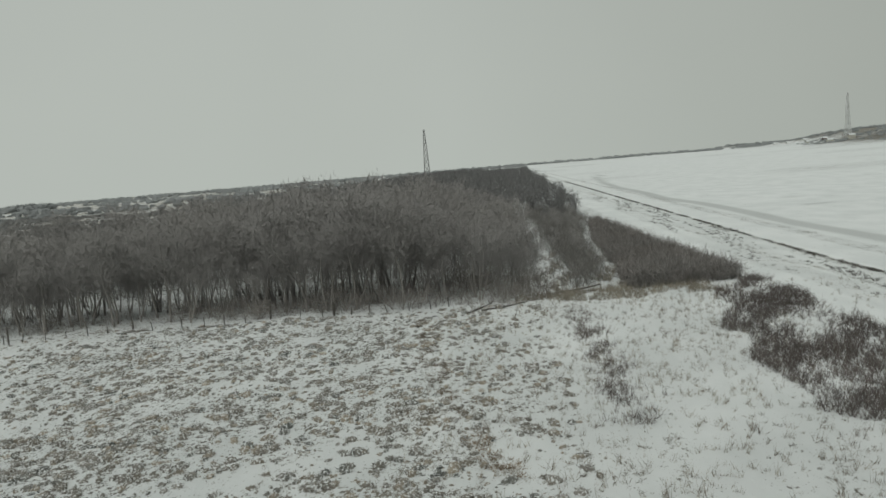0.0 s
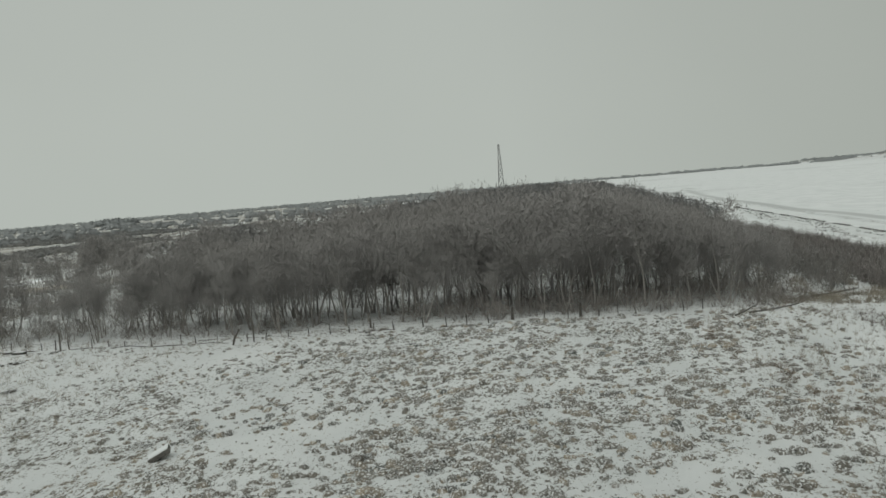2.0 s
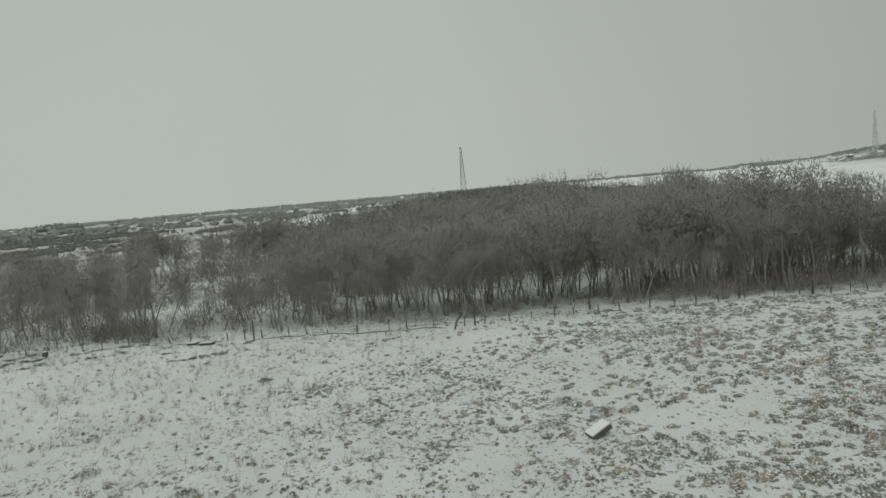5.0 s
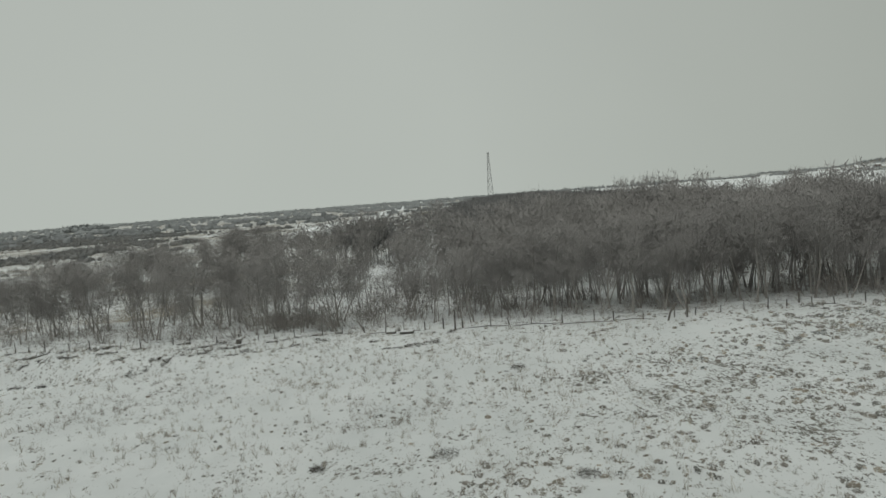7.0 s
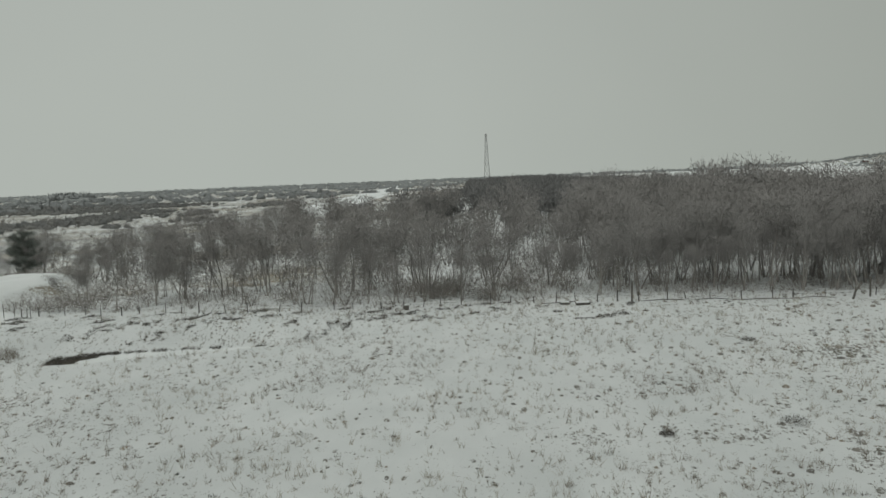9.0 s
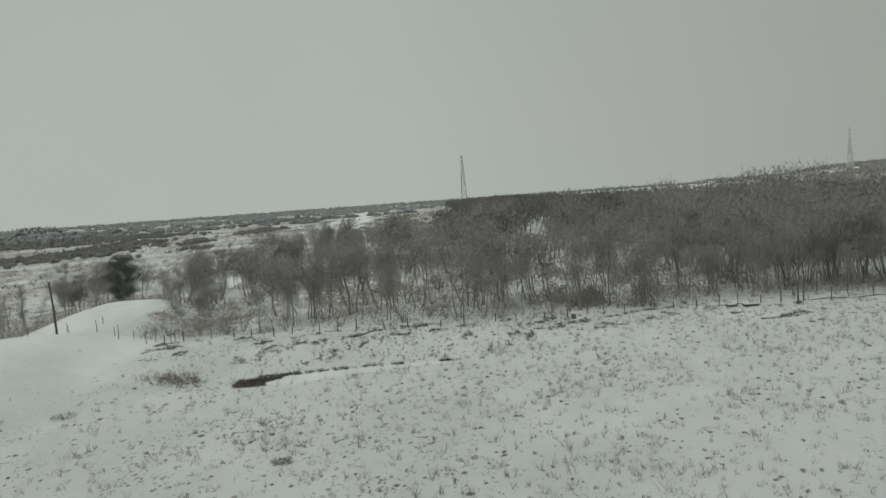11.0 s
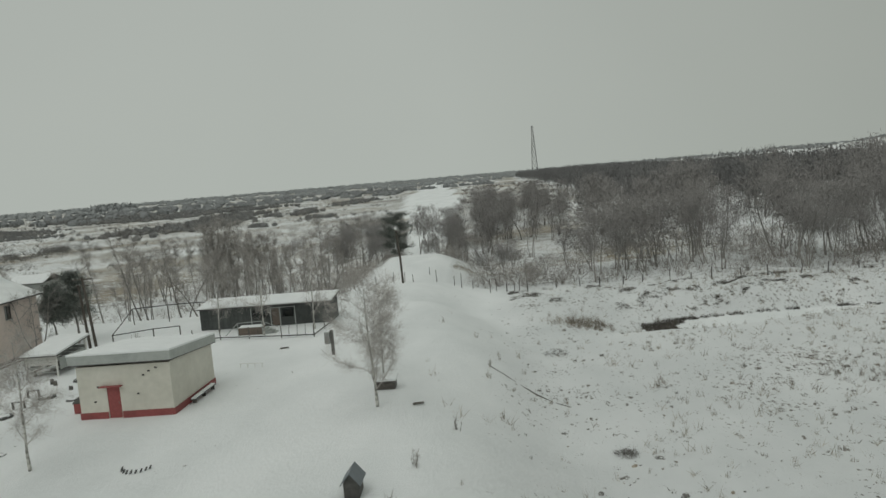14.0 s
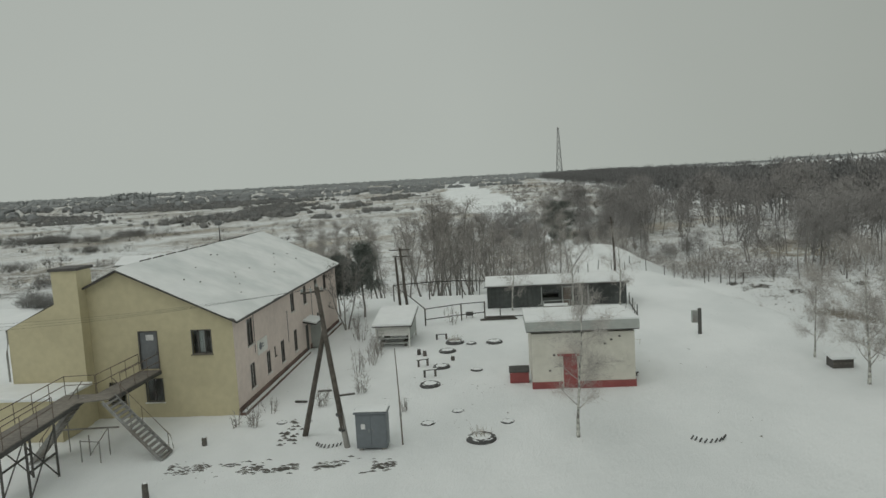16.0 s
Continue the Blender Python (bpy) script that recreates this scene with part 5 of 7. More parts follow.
def build_house():
    h = thing("two_storey_house", (-251.3, 55.4, 0), "two-storey plastered house, cream gable and pinkish side, snowy roof", "house")
    lower = [(44.2, 45.12, 0.9, 2.5), (47.5, 48.3, 0.95, 2.5), (49.22, 49.52, 1.8, 2.48), (50.7, 51.55, 0.88, 2.5), (54.1, 54.92, 0.88, 2.55), (61.2, 61.95, 0.95, 2.55)]
    upper = [(44.15, 45.22, 3.7, 5.45), (53.8, 54.78, 4.05, 5.5), (57.4, 58.3, 4.0, 5.5), (61.0, 61.95, 4.1, 5.5), (64.1, 65.0, 4.15, 5.5)]
    door = (57.4, 58.45, 0.0, 2.25)
    bm = bmesh.new()
    wall_panel(bm, "x", HX1, HX1 - 0.4, HY0 + 0.004, HY1, 0.0, HTOP, lower + upper + [door])
    part("side_wall", bm, M_PINK, h, "pinkish plastered side wall")
    fdoor, fwin, flow, fleft = (-250.45, -249.2, 3.05, 5.45), (-247.1, -245.8, 3.9, 5.42), (-250.28, -249.1, 0.97, 2.47), (-252.6, -251.55, 0.97, 2.3)
    bm = bmesh.new()
    wall_panel(bm, "y", HY0, HY0 + 0.4, HX0, HX1 - 0.004, 0.0, HTOP, [fdoor, fwin, flow, fleft])
    gab = [(HX0, HTOP), (HX1, HTOP), (RIDGE_X, RIDGE_Z - 0.1)]
    prism(bm, gab, "y", HY0, HY0 + 0.4)
    part("gable_wall", bm, M_CREAM, h, "cream plastered gable wall")
    bm = bmesh.new()
    wall_panel(bm, "y", HY1, HY1 - 0.4, HX0, HX1 - 0.004, 0.0, HTOP, [])
    prism(bm, gab, "y", HY1 - 0.4, HY1)
    part("back_gable_wall", bm, M_PINK, h)
    bm = bmesh.new()
    wall_panel(bm, "x", HX0, HX0 + 0.4, HY0 + 0.004, HY1 - 0.004, 0.0, HTOP, [])
    part("rear_wall", bm, M_PINK, h)
    bm = bmesh.new()
    box(bm, HX0 + 0.4, HX1 - 0.4, HY0 + 0.4, HY1 - 0.4, 2.9, 3.0)
    box(bm, HX0 + 0.4, HX1 - 0.4, HY0 + 0.4, HY1 - 0.4, 5.85, 5.95)
    box(bm, HX1 - 3.0, HX1 - 2.9, HY0 + 3.0, HY1 - 0.4, 0.02, 5.9)
    box(bm, HX0 + 0.4, HX1 - 0.4, HY0 + 2.9, HY0 + 3.0, 0.02, 5.9)
    part("inner_floor", bm, M_INTERIOR, h)
    # projecting bay with the chimney on the front's left end
    bm = bmesh.new()
    box(bm, HX0, -253.45, HY0 - 0.85, HY0 - 0.004, 0.0, HTOP - 0.05)
    sl = (RIDGE_Z - HTOP) / (RIDGE_X - HX0)
    prism(bm, [(HX0, HTOP - 0.05), (-253.45, HTOP - 0.05), (-253.45, HTOP - 0.1 + sl * (-253.45 - HX0)), (HX0, HTOP)], "y", HY0 - 0.85, HY0 - 0.004)
    part("front_bay", bm, M_CREAM, h, "cream plastered projecting bay")
    bm = bmesh.new()
    box(bm, -255.05, -253.46, HY0 - 0.852, HY0 + 0.7, HTOP + 0.6, 9.45)
    st = part("chimney", bm, M_CREAM, h, "square cream chimney stack")
    bm = bmesh.new()
    soft_box(bm, -255.18, -253.33, HY0 - 0.98, HY0 + 0.83, 9.45, 9.62, 0.03)
    part("cap", bm, M_FASCIA, st, "dark chimney cap")
    # roof: dark deck with a snow blanket on each slope
    for side, name in ((1, "roof_slope"), (-1, "roof_slope")):
        ex = HX1 + 0.45 if side > 0 else HX0 - 0.45
        ez = HTOP - 0.12
        y0, y1 = HY0 - 0.42, HY1 + 0.4
        bm = bmesh.new()
        prism(bm, [(RIDGE_X, RIDGE_Z), (ex, ez), (ex, ez - 0.1), (RIDGE_X, RIDGE_Z - 0.1)], "y", y0, y1)
        sl_ob = part(name, bm, M_FASCIA, h, "dark roof edge")
        bm = bmesh.new()
        n, m = 44, 14
        rr = np.random.default_rng(61 + side)
        grid = [[None] * (m + 1) for _ in range(n + 1)]
        for i in range(n + 1):
            for j in range(m + 1):
                f = j / m
                xx, yy = RIDGE_X + (ex - RIDGE_X) * f * 0.995, y0 + 0.03 + (y1 - y0 - 0.06) * i / n
                rim = 0.03 if i in (0, n) or j == m else 0.13
                grid[i][j] = bm.verts.new((xx, yy, RIDGE_Z + (ez - RIDGE_Z) * f + rim + rr.normal(scale=0.008) + 0.025 * float(wave(xx, yy, 2.4, 1.1))))
        for i in range(n):
            for j in range(m):
                bm.faces.new((grid[i][j], grid[i + 1][j], grid[i + 1][j + 1], grid[i][j + 1]))
        sn = part("roof_snow", bm, M_ROOF_SNOW, sl_ob, "snow lying on the roof")
        for pol in sn.data.polygons:
            pol.use_smooth = True
    # dark streaks where sheets show through the snow near the ridge
    bm = bmesh.new()
    rr = np.random.default_rng(62)
    for _ in range(16):
        yy, f = rr.uniform(HY0 + 1, HY1 - 1), rr.uniform(0.05, 0.8)
        xx = RIDGE_X + (HX1 + 0.45 - RIDGE_X) * f
        zz = RIDGE_Z + (HTOP - 0.12 - RIDGE_Z) * f + 0.16
        soft_box(bm, xx - 0.03, xx + 0.03, yy - rr.uniform(0.03, 0.2), yy + 0.03, zz - 0.05, zz + 0.02, 0.008)
    part("roof_clutter", bm, M_DIRT, h, "dark leaves and twigs on the roof snow")
    bm = bmesh.new()
    for i in range(12):
        ya = HY0 + 3 + i * 1.9
        bar(bm, (RIDGE_X - 0.12, ya, RIDGE_Z + 0.13), (RIDGE_X - 0.12, ya + 1.4, RIDGE_Z + 0.15), 0.10, 0.08)
    part("ridge_cap", bm, M_FASCIA, h)
    bm = bmesh.new()
    tube(bm, ((-251.5, 58.6, RIDGE_Z), (-251.5, 58.6, RIDGE_Z + 1.55)), (0.05, 0.04), 6)
    box(bm, -251.6, -251.4, 58.5, 58.7, RIDGE_Z, RIDGE_Z + 0.25)
    part("vent_pipe", bm, M_FASCIA, h)
    # plinth and the raised dark apron along the wall
    bm = bmesh.new()
    for a, b in ((HY0 - 0.06, 57.3), (58.55, HY1 + 0.06)):
        box(bm, HX1 + 0.003, HX1 + 0.07, a, b, 0.0, 0.42)
    part("plinth", bm, M_PLINTH, h, "dark red plinth")
    bm = bmesh.new()
    for a, b in ((HY0 - 0.06, 57.0), (58.9, HY1 + 0.3)):
        box(bm, HX1 + 0.07, HX1 + 0.42, a, b, -0.1, 0.12)
    ap = part("apron", bm, M_PLINTH, h, "dark raised apron")
    bm = bmesh.new()
    for a, b in ((HY0 + 0.1, 56.9), (59.0, HY1 + 0.2)):
        soft_box(bm, HX1 + 0.12, HX1 + 0.36, a, b, 0.121, 0.17, 0.015)
    part("apron_snow", bm, M_SNOW, ap)
    for u0, u1, z0, z1 in lower:
        if u1 - u0 < 0.5:
            window(h, "x", HX1, -1, u0, u1, z0, z1, 0, False)
        else:
            window(h, "x", HX1, -1, u0, u1, z0, z1, 1)
    for i, (u0, u1, z0, z1) in enumerate(upper):
        window(h, "x", HX1, -1, u0, u1, z0, z1, 1, True, i > 0)
    window(h, "y", HY0, 1, *fwin, 2, False, True)
    window(h, "y", HY0, 1, *flow, 1, True)
    window(h, "y", HY0, 1, *fleft, 1, False)
    # side entrance: door, canopy and a wind screen
    bm = bmesh.new()
    soft_box(bm, HX1 - 0.14, HX1 - 0.07, 57.42, 58.43, 0.02, 2.23, 0.01)
    d = part("door", bm, M_DARKWOOD, h, "dark entrance door")
    bm = bmesh.new()
    tube(bm, ((HX1 - 0.03, 58.25, 1.0), (HX1 - 0.03, 58.25, 1.2)), 0.02, 6)
    part("handle", bm, M_STEEL, d)
    bm = bmesh.new()
    prism(bm, [(HX1 + 0.004, 2.72), (HX1 + 1.1, 2.5), (HX1 + 1.1, 2.41), (HX1 + 0.004, 2.6)], "y", 56.7, 59.1)
    cn = part("canopy", bm, M_FASCIA, h, "dark canopy over the entrance")
    bm = bmesh.new()
    prism(bm, [(HX1 + 0.01, 2.86), (HX1 + 1.06, 2.64), (HX1 + 1.06, 2.51), (HX1 + 0.01, 2.725)], "y", 56.75, 59.05)
    part("canopy_snow", bm, M_SNOW, cn)
    bm = bmesh.new()
    box(bm, HX1 + 0.01, HX1 + 0.9, 58.9, 58.97, 0.0, 2.4)
    part("wind_screen", bm, M_FASCIA_G, h, "grey side panel of the porch")
    bm = bmesh.new()
    bar(bm, (HX1 + 1.2, 59.2, 0.0), (HX1 + 0.25, 59.6, 1.9), 0.12, 0.05)
    bar(bm, (HX1 + 1.0, 59.5, 0.0), (HX1 + 0.25, 59.9, 1.6), 0.10, 0.05)
    part("leaning_board", bm, M_FASCIA_G, h)
    # board on the side wall: writing too small to read stays bars
    bm = bmesh.new()
    soft_box(bm, HX1 + 0.003, HX1 + 0.05, 45.75, 47.7, 2.72, 3.68, 0.008)
    sg = part("sign_board", bm, M_WHITE, h, "white board with a dark emblem")
    bm = bmesh.new()
    tube(bm, ((HX1 + 0.045, 46.3, 3.25), (HX1 + 0.062, 46.3, 3.25)), 0.26, 12)
    box(bm, HX1 + 0.051, HX1 + 0.058, 46.62, 46.95, 3.28, 3.36)
    box(bm, HX1 + 0.051, HX1 + 0.058, 46.62, 47.0, 3.1, 3.17)
    part("emblem", bm, M_DOOR, sg)
    # upper door in the gable, with a sheet of paper on it
    bm = bmesh.new()
    soft_box(bm, fdoor[0] + 0.05, fdoor[1] - 0.05, HY0 + 0.06, HY0 + 0.12, fdoor[2] + 0.02, fdoor[3] - 0.05, 0.01)
    d = part("upper_door", bm, M_DOOR, h, "grey steel door with a paper notice")
    bm = bmesh.new()
    box(bm, fdoor[0], fdoor[0] + 0.08, HY0 - 0.03, HY0 + 0.12, fdoor[2], fdoor[3])
    box(bm, fdoor[1] - 0.08, fdoor[1], HY0 - 0.03, HY0 + 0.12, fdoor[2], fdoor[3])
    box(bm, fdoor[0] + 0.08, fdoor[1] - 0.08, HY0 - 0.03, HY0 + 0.12, fdoor[3] - 0.08, fdoor[3])
    part("door_frame", bm, M_FRAME, d)
    bm = bmesh.new()
    box(bm, -249.98, -249.5, HY0 + 0.048, HY0 + 0.055, 4.85, 5.2)
    part("notice", bm, M_PAPER, d, "white paper notice")
    bm = bmesh.new()
    tube(bm, ((-249.42, HY0 + 0.02, 4.0), (-249.42, HY0 + 0.02, 4.18)), 0.025, 6)
    part("handle", bm, M_STEEL, d)
    # downpipe at the far eave corner
    bm = bmesh.new()
    tube(bm, ((HX0 - 0.45, HY0 - 0.3, 5.8), (HX0 - 0.3, HY0 - 0.5, 5.2), (HX0 - 0.12, HY0 - 0.95, 4.6), (HX0 - 0.12, HY0 - 0.95, 2.8)), 0.06, 8)
    part("downpipe", bm, M_STEEL, h)
    bm = bmesh.new()
    for yy, z0, z1 in ((45.35, 3.0, 5.6), (52.6, 2.0, 4.4), (59.7, 2.6, 5.2)):
        tube(bm, ((HX1 + 0.03, yy, z0), (HX1 + 0.03, yy, z1)), 0.018, 5)
    part("cable_run", bm, M_WIRE, h)


def build_annex():
    a = thing("low_annex", (-255.6, 39.4, 0), "low plastered annex with a flat snow-covered roof", "annex")
    bm = bmesh.new()
    soft_box(bm, -261.5, -253.3, 37.9, HY0 - 0.87, 0.0, 2.45, 0.03)
    part("wall", bm, M_CREAM, a)
    bm = bmesh.new()
    soft_box(bm, -261.7, -253.1, 37.7, HY0 - 0.88, 2.46, 2.66, 0.06)
    part("roof_snow", bm, M_SNOW, a)


def build_gangway():
    """Raised steel walkway to the upper door, with two flights of open steps."""
    g = thing("steel_gangway", (-250.5, 34.5, 0), "rusty steel gangway on trestles with open stairs and tube rails", "gangway")
    z = 3.0
    bm = bmesh.new()
    prism(bm, [(-249.75, 26.0), (-250.95, 37.1), (-252.35, 37.1), (-251.45, 26.0)], "z", z - 0.06, z)
    part("deck", bm, M_DECK, g, "worn grey-brown plank deck")
    bm = bmesh.new()
    prism(bm, [(-250.95, 35.5), (-249.3, 36.1), (-249.3, 37.3), (-250.95, 37.1)], "z", z - 0.05, z + 0.004)
    part("landing", bm, M_DECK, g)
    bm = bmesh.new()
    prism(bm, [(-250.6, 37.1), (-249.3, 37.1), (-249.2, HY0 - 0.01), (-250.5, HY0 - 0.01)], "z", z - 0.07, z - 0.006)
    part("upper_deck", bm, M_DECK, g, "worn grey-brown plank deck")
    bm = bmesh.new()
    for a, b in (((-249.72, 26.0, z - 0.14), (-250.93, 37.1, z - 0.14)), ((-251.45, 26.0, z - 0.14), (-252.35, 37.1, z - 0.14)), ((-249.28, 36.1, z - 0.15), (-249.18, HY0, z - 0.15)), ((-250.6, 37.1, z - 0.15), (-250.5, HY0, z - 0.15))):
        bar(bm, a, b, 0.08, 0.2)
    part("beam", bm, M_DARKWOOD, g)

    def rail(pts, name="railing"):
        bm = bmesh.new()
        for hh in (0.55, 1.05):
            tube(bm, [(x, y, zz + hh) for x, y, zz in pts], 0.025, 6)
        for i, (p, q) in enumerate(zip(pts, pts[1:])):
            n = max(1, round((Vector(q) - Vector(p)).length / 1.6))
            for k in range(n + 1):
                c = Vector(p).lerp(Vector(q), k / n)
                tube(bm, (c, c + Vector((0, 0, 1.05))), 0.022, 6)
        part(name, bm, M_RUST, g, "thin steel tube railing")
    rail([(-251.43, 26.0, z), (-252.33, 37.05, z)])
    rail([(-249.78, 26.0, z), (-250.55, 33.2, z)])
    rail([(-250.58, 37.2, z), (-250.5, HY0 - 0.1, z)])
    rail([(-249.3, 37.4, z), (-249.2, HY0 - 0.1, z)])
    rail([(-252.33, 37.05, z), (-250.65, 37.2, z)])

    def flight(top, foot, side, n, name):
        """Open steps between two strings; side is half the width across."""
        top, foot, side = Vector(top), Vector(foot), Vector(side)
        for s in (-1, 1):
            bm = bmesh.new()
            bar(bm, top + side * s, foot + side * s, 0.06, 0.18)
            part("string", bm, M_STEEL, g, "grey stair string")
        for i in range(n):
            c = top.lerp(foot, (i + 0.7) / n)
            bm = bmesh.new()
            run = (foot - top)
            run.z = 0
            run = run.normalized() * 0.12
            a, b = c - side * 0.96, c + side * 0.96
            vs = [(a - run), (a + run), (b + run), (b - run)]
            prism(bm, [(v.x, v.y) for v in vs], "z", c.z - 0.03, c.z + 0.012)
            tr = part("tread", bm, M_STEEL, g)
        for s in (1,):
            bm = bmesh.new()
            a, b = top + side * s, foot + side * s
            up = Vector((0, 0, 0.95))
            tube(bm, (a + up, a.lerp(b, 0.12) + up, b + up * 0.95, b + up * 0.3 + (b - a).normalized() * 0.15), 0.025, 6)
            for f in (0.12, 0.5, 0.95):
                c = a.lerp(b, f)
                tube(bm, (c, c + up), 0.022, 6)
            part("handrail", bm, M_RUST, g)
    flight((-249.35, 36.15, z), (-246.0, 35.35, 0.05), (0.0, 0.62, 0), 15, "stair")
    flight((-250.9, 35.95, z), (-253.1, 35.1, 0.05), (0.0, 0.5, 0), 14, "stair")
    for off in (0.0, -1.35):
        feet = ((-250.15 + off, 30.4), (-250.45 + off, 33.0))
        for fx, fy in feet:
            bm = bmesh.new()
            tube(bm, ((fx, fy, -0.1), (fx, fy, z - 0.2)), 0.06, 8)
            part("trestle_leg", bm, M_DARKWOOD, g)
        (ax, ay), (bx, by) = feet
        bm = bmesh.new()
        bar(bm, (ax, ay, 1.3), (bx, by, 1.3), 0.07, 0.09)
        bar(bm, (ax, ay, 0.1), (bx, by, 2.6), 0.05, 0.05)
        bar(bm, (ax, ay, 2.6), (bx, by, 0.1), 0.05, 0.05)
        part("trestle_brace", bm, M_DARKWOOD, g)
    for x, y in ((-250.36, 34.84), (-249.24, 34.69), (-250.4, 35.69), (-249.33, 35.77), (-249.6, 38.6), (-251.9, 36.3)):
        bm = bmesh.new()
        tube(bm, ((x, y, -0.1), (x, y, 1.2 if y < 35.8 and x > -251 else z - 0.1)), 0.035, 6)
        part("post", bm, M_STEEL, g)
    bm = bmesh.new()
    tube(bm, ((-252.9, 36.5, 1.2), (-249.3, 36.8, 1.2)), 0.05, 6)
    tube(bm, ((-250.36, 34.84, 1.15), (-249.24, 34.69, 1.15)), 0.03, 6)
    tube(bm, ((-250.4, 35.69, 0.1), (-249.9, 36.75, 1.2)), 0.025, 6)
    tube(bm, ((-249.33, 35.77, 0.1), (-249.9, 36.75, 1.2)), 0.025, 6)
    part("cross_bar", bm, M_STEEL, g)


# ---- whitewashed service building ----
def build_booth():
    b = thing("service_building", (-223.3, 48.8, 0), "small whitewashed building, red base and door, flat snowy roof", "building")
    x0, x1, y0, y1 = -226.4, -219.95, 45.3, 52.3
    bm = bmesh.new()
    wall_panel(bm, "y", y0, y0 + 0.25, x0, x1, 0.0, 3.6, [(-224.45, -223.55, 0.02, 2.15)])
    wall_panel(bm, "x", x1, x1 - 0.25, y0 + 0.25, y1 - 0.25, 0.0, 3.6, [])
    wall_panel(bm, "x", x0, x0 + 0.25, y0 + 0.25, y1 - 0.25, 0.0, 3.6, [])
    wall_panel(bm, "y", y1, y1 - 0.25, x0, x1, 0.0, 3.5, [])
    part("wall", bm, M_WHITEWASH, b)
    bm = bmesh.new()
    for xa, xb in ((x0 - 0.05, -224.5), (-223.5, x1 + 0.05)):
        box(bm, xa, xb, y0 - 0.05, y0 - 0.003, 0.0, 0.47)
    box(bm, x1 + 0.003, x1 + 0.05, y0 - 0.003, y1 + 0.05, 0.0, 0.47)
    part("base", bm, M_RED, b, "red painted base")
    bm = bmesh.new()
    soft_box(bm, -224.44, -223.56, y0 + 0.02, y0 + 0.08, 0.03, 2.14, 0.01)
    d = part("door", bm, M_RED, b, "red door")
    bm = bmesh.new()
    box(bm, -224.8, -223.3, y0 - 0.35, y0 - 0.004, 2.2, 2.26)
    part("door_canopy", bm, M_RED, b)
    bm = bmesh.new()
    tube(bm, ((-223.68, y0 - 0.02, 1.0), (-223.68, y0 - 0.02, 1.15)), 0.02, 6)
    part("handle", bm, M_STEEL, d)
    # the roof falls gently to the back
    def fall(bm):
        for v in bm.verts:
            v.co.z -= 0.085 * (v.co.y - y0) - 0.12
        return bm
    bm = bmesh.new()
    box(bm, x0 - 0.3, x1 + 0.24, y0 - 0.32, y1 + 0.3, 3.62, 3.68)
    rf = part("roof", fall(bm), M_FASCIA, b)
    bm = bmesh.new()
    for a in ((x0 - 0.32, x1 + 0.26, y0 - 0.34, y0 - 0.28), (x0 - 0.32, x1 + 0.26, y1 + 0.26, y1 + 0.32)):
        box(bm, *a, 3.68, 4.34)
    for a in ((x0 - 0.32, x0 - 0.26, y0 - 0.28, y1 + 0.26), (x1 + 0.20, x1 + 0.26, y0 - 0.28, y1 + 0.26)):
        box(bm, *a, 3.68, 4.34)
    part("parapet", fall(bm), M_FASCIA_G, rf, "grey-green sheet parapet")
    bm = bmesh.new()
    soft_box(bm, x0 - 0.36, x1 + 0.30, y0 - 0.38, y1 + 0.35, 4.27, 4.42, 0.06)
    part("roof_snow", fall(bm), M_SNOW, rf)
    bm = bmesh.new()
    for x, z in ((-225.0, 2.2), (-221.4, 3.1), (-221.8, 2.85), (-222.3, 1.6), (-220.9, 3.3), (-225.3, 1.2)):
        box(bm, x - 0.07, x + 0.07, y0 - 0.05, y0 - 0.003, z - 0.05, z + 0.05)
    part("bracket", bm, M_FASCIA, b)
    s = thing("low_bench", (-219.5, 49.2, 0), "low snow-topped bench along the white wall", "bench")
    bm = bmesh.new()
    box(bm, -219.75, -219.4, 47.3, 51.1, 0.3, 0.36)
    part("seat", bm, M_DARKWOOD, s)
    bm = bmesh.new()
    soft_box(bm, -219.74, -219.41, 47.35, 51.05, 0.362, 0.44, 0.03)
    part("snow_cap", bm, M_SNOW, s)
    for y in (47.6, 49.2, 50.8):
        bm = bmesh.new()
        box(bm, -219.7, -219.45, y - 0.05, y + 0.05, -0.05, 0.3)
        part("leg", bm, M_POST, s)
    rb = thing("red_chest", (-227.2, 47.0, 0), "red sand chest with a dark lid", "chest")
    bm = bmesh.new()
    soft_box(bm, -227.85, -226.6, 46.8, 47.5, 0.0, 0.72, 0.02)
    part("body", bm, M_RED, rb)
    bm = bmesh.new()
    prism(bm, [(46.76, 0.72), (47.54, 0.95), (47.54, 1.0), (46.76, 0.78)], "x", -227.9, -226.55)
    part("lid", bm, M_DARKWOOD, rb)


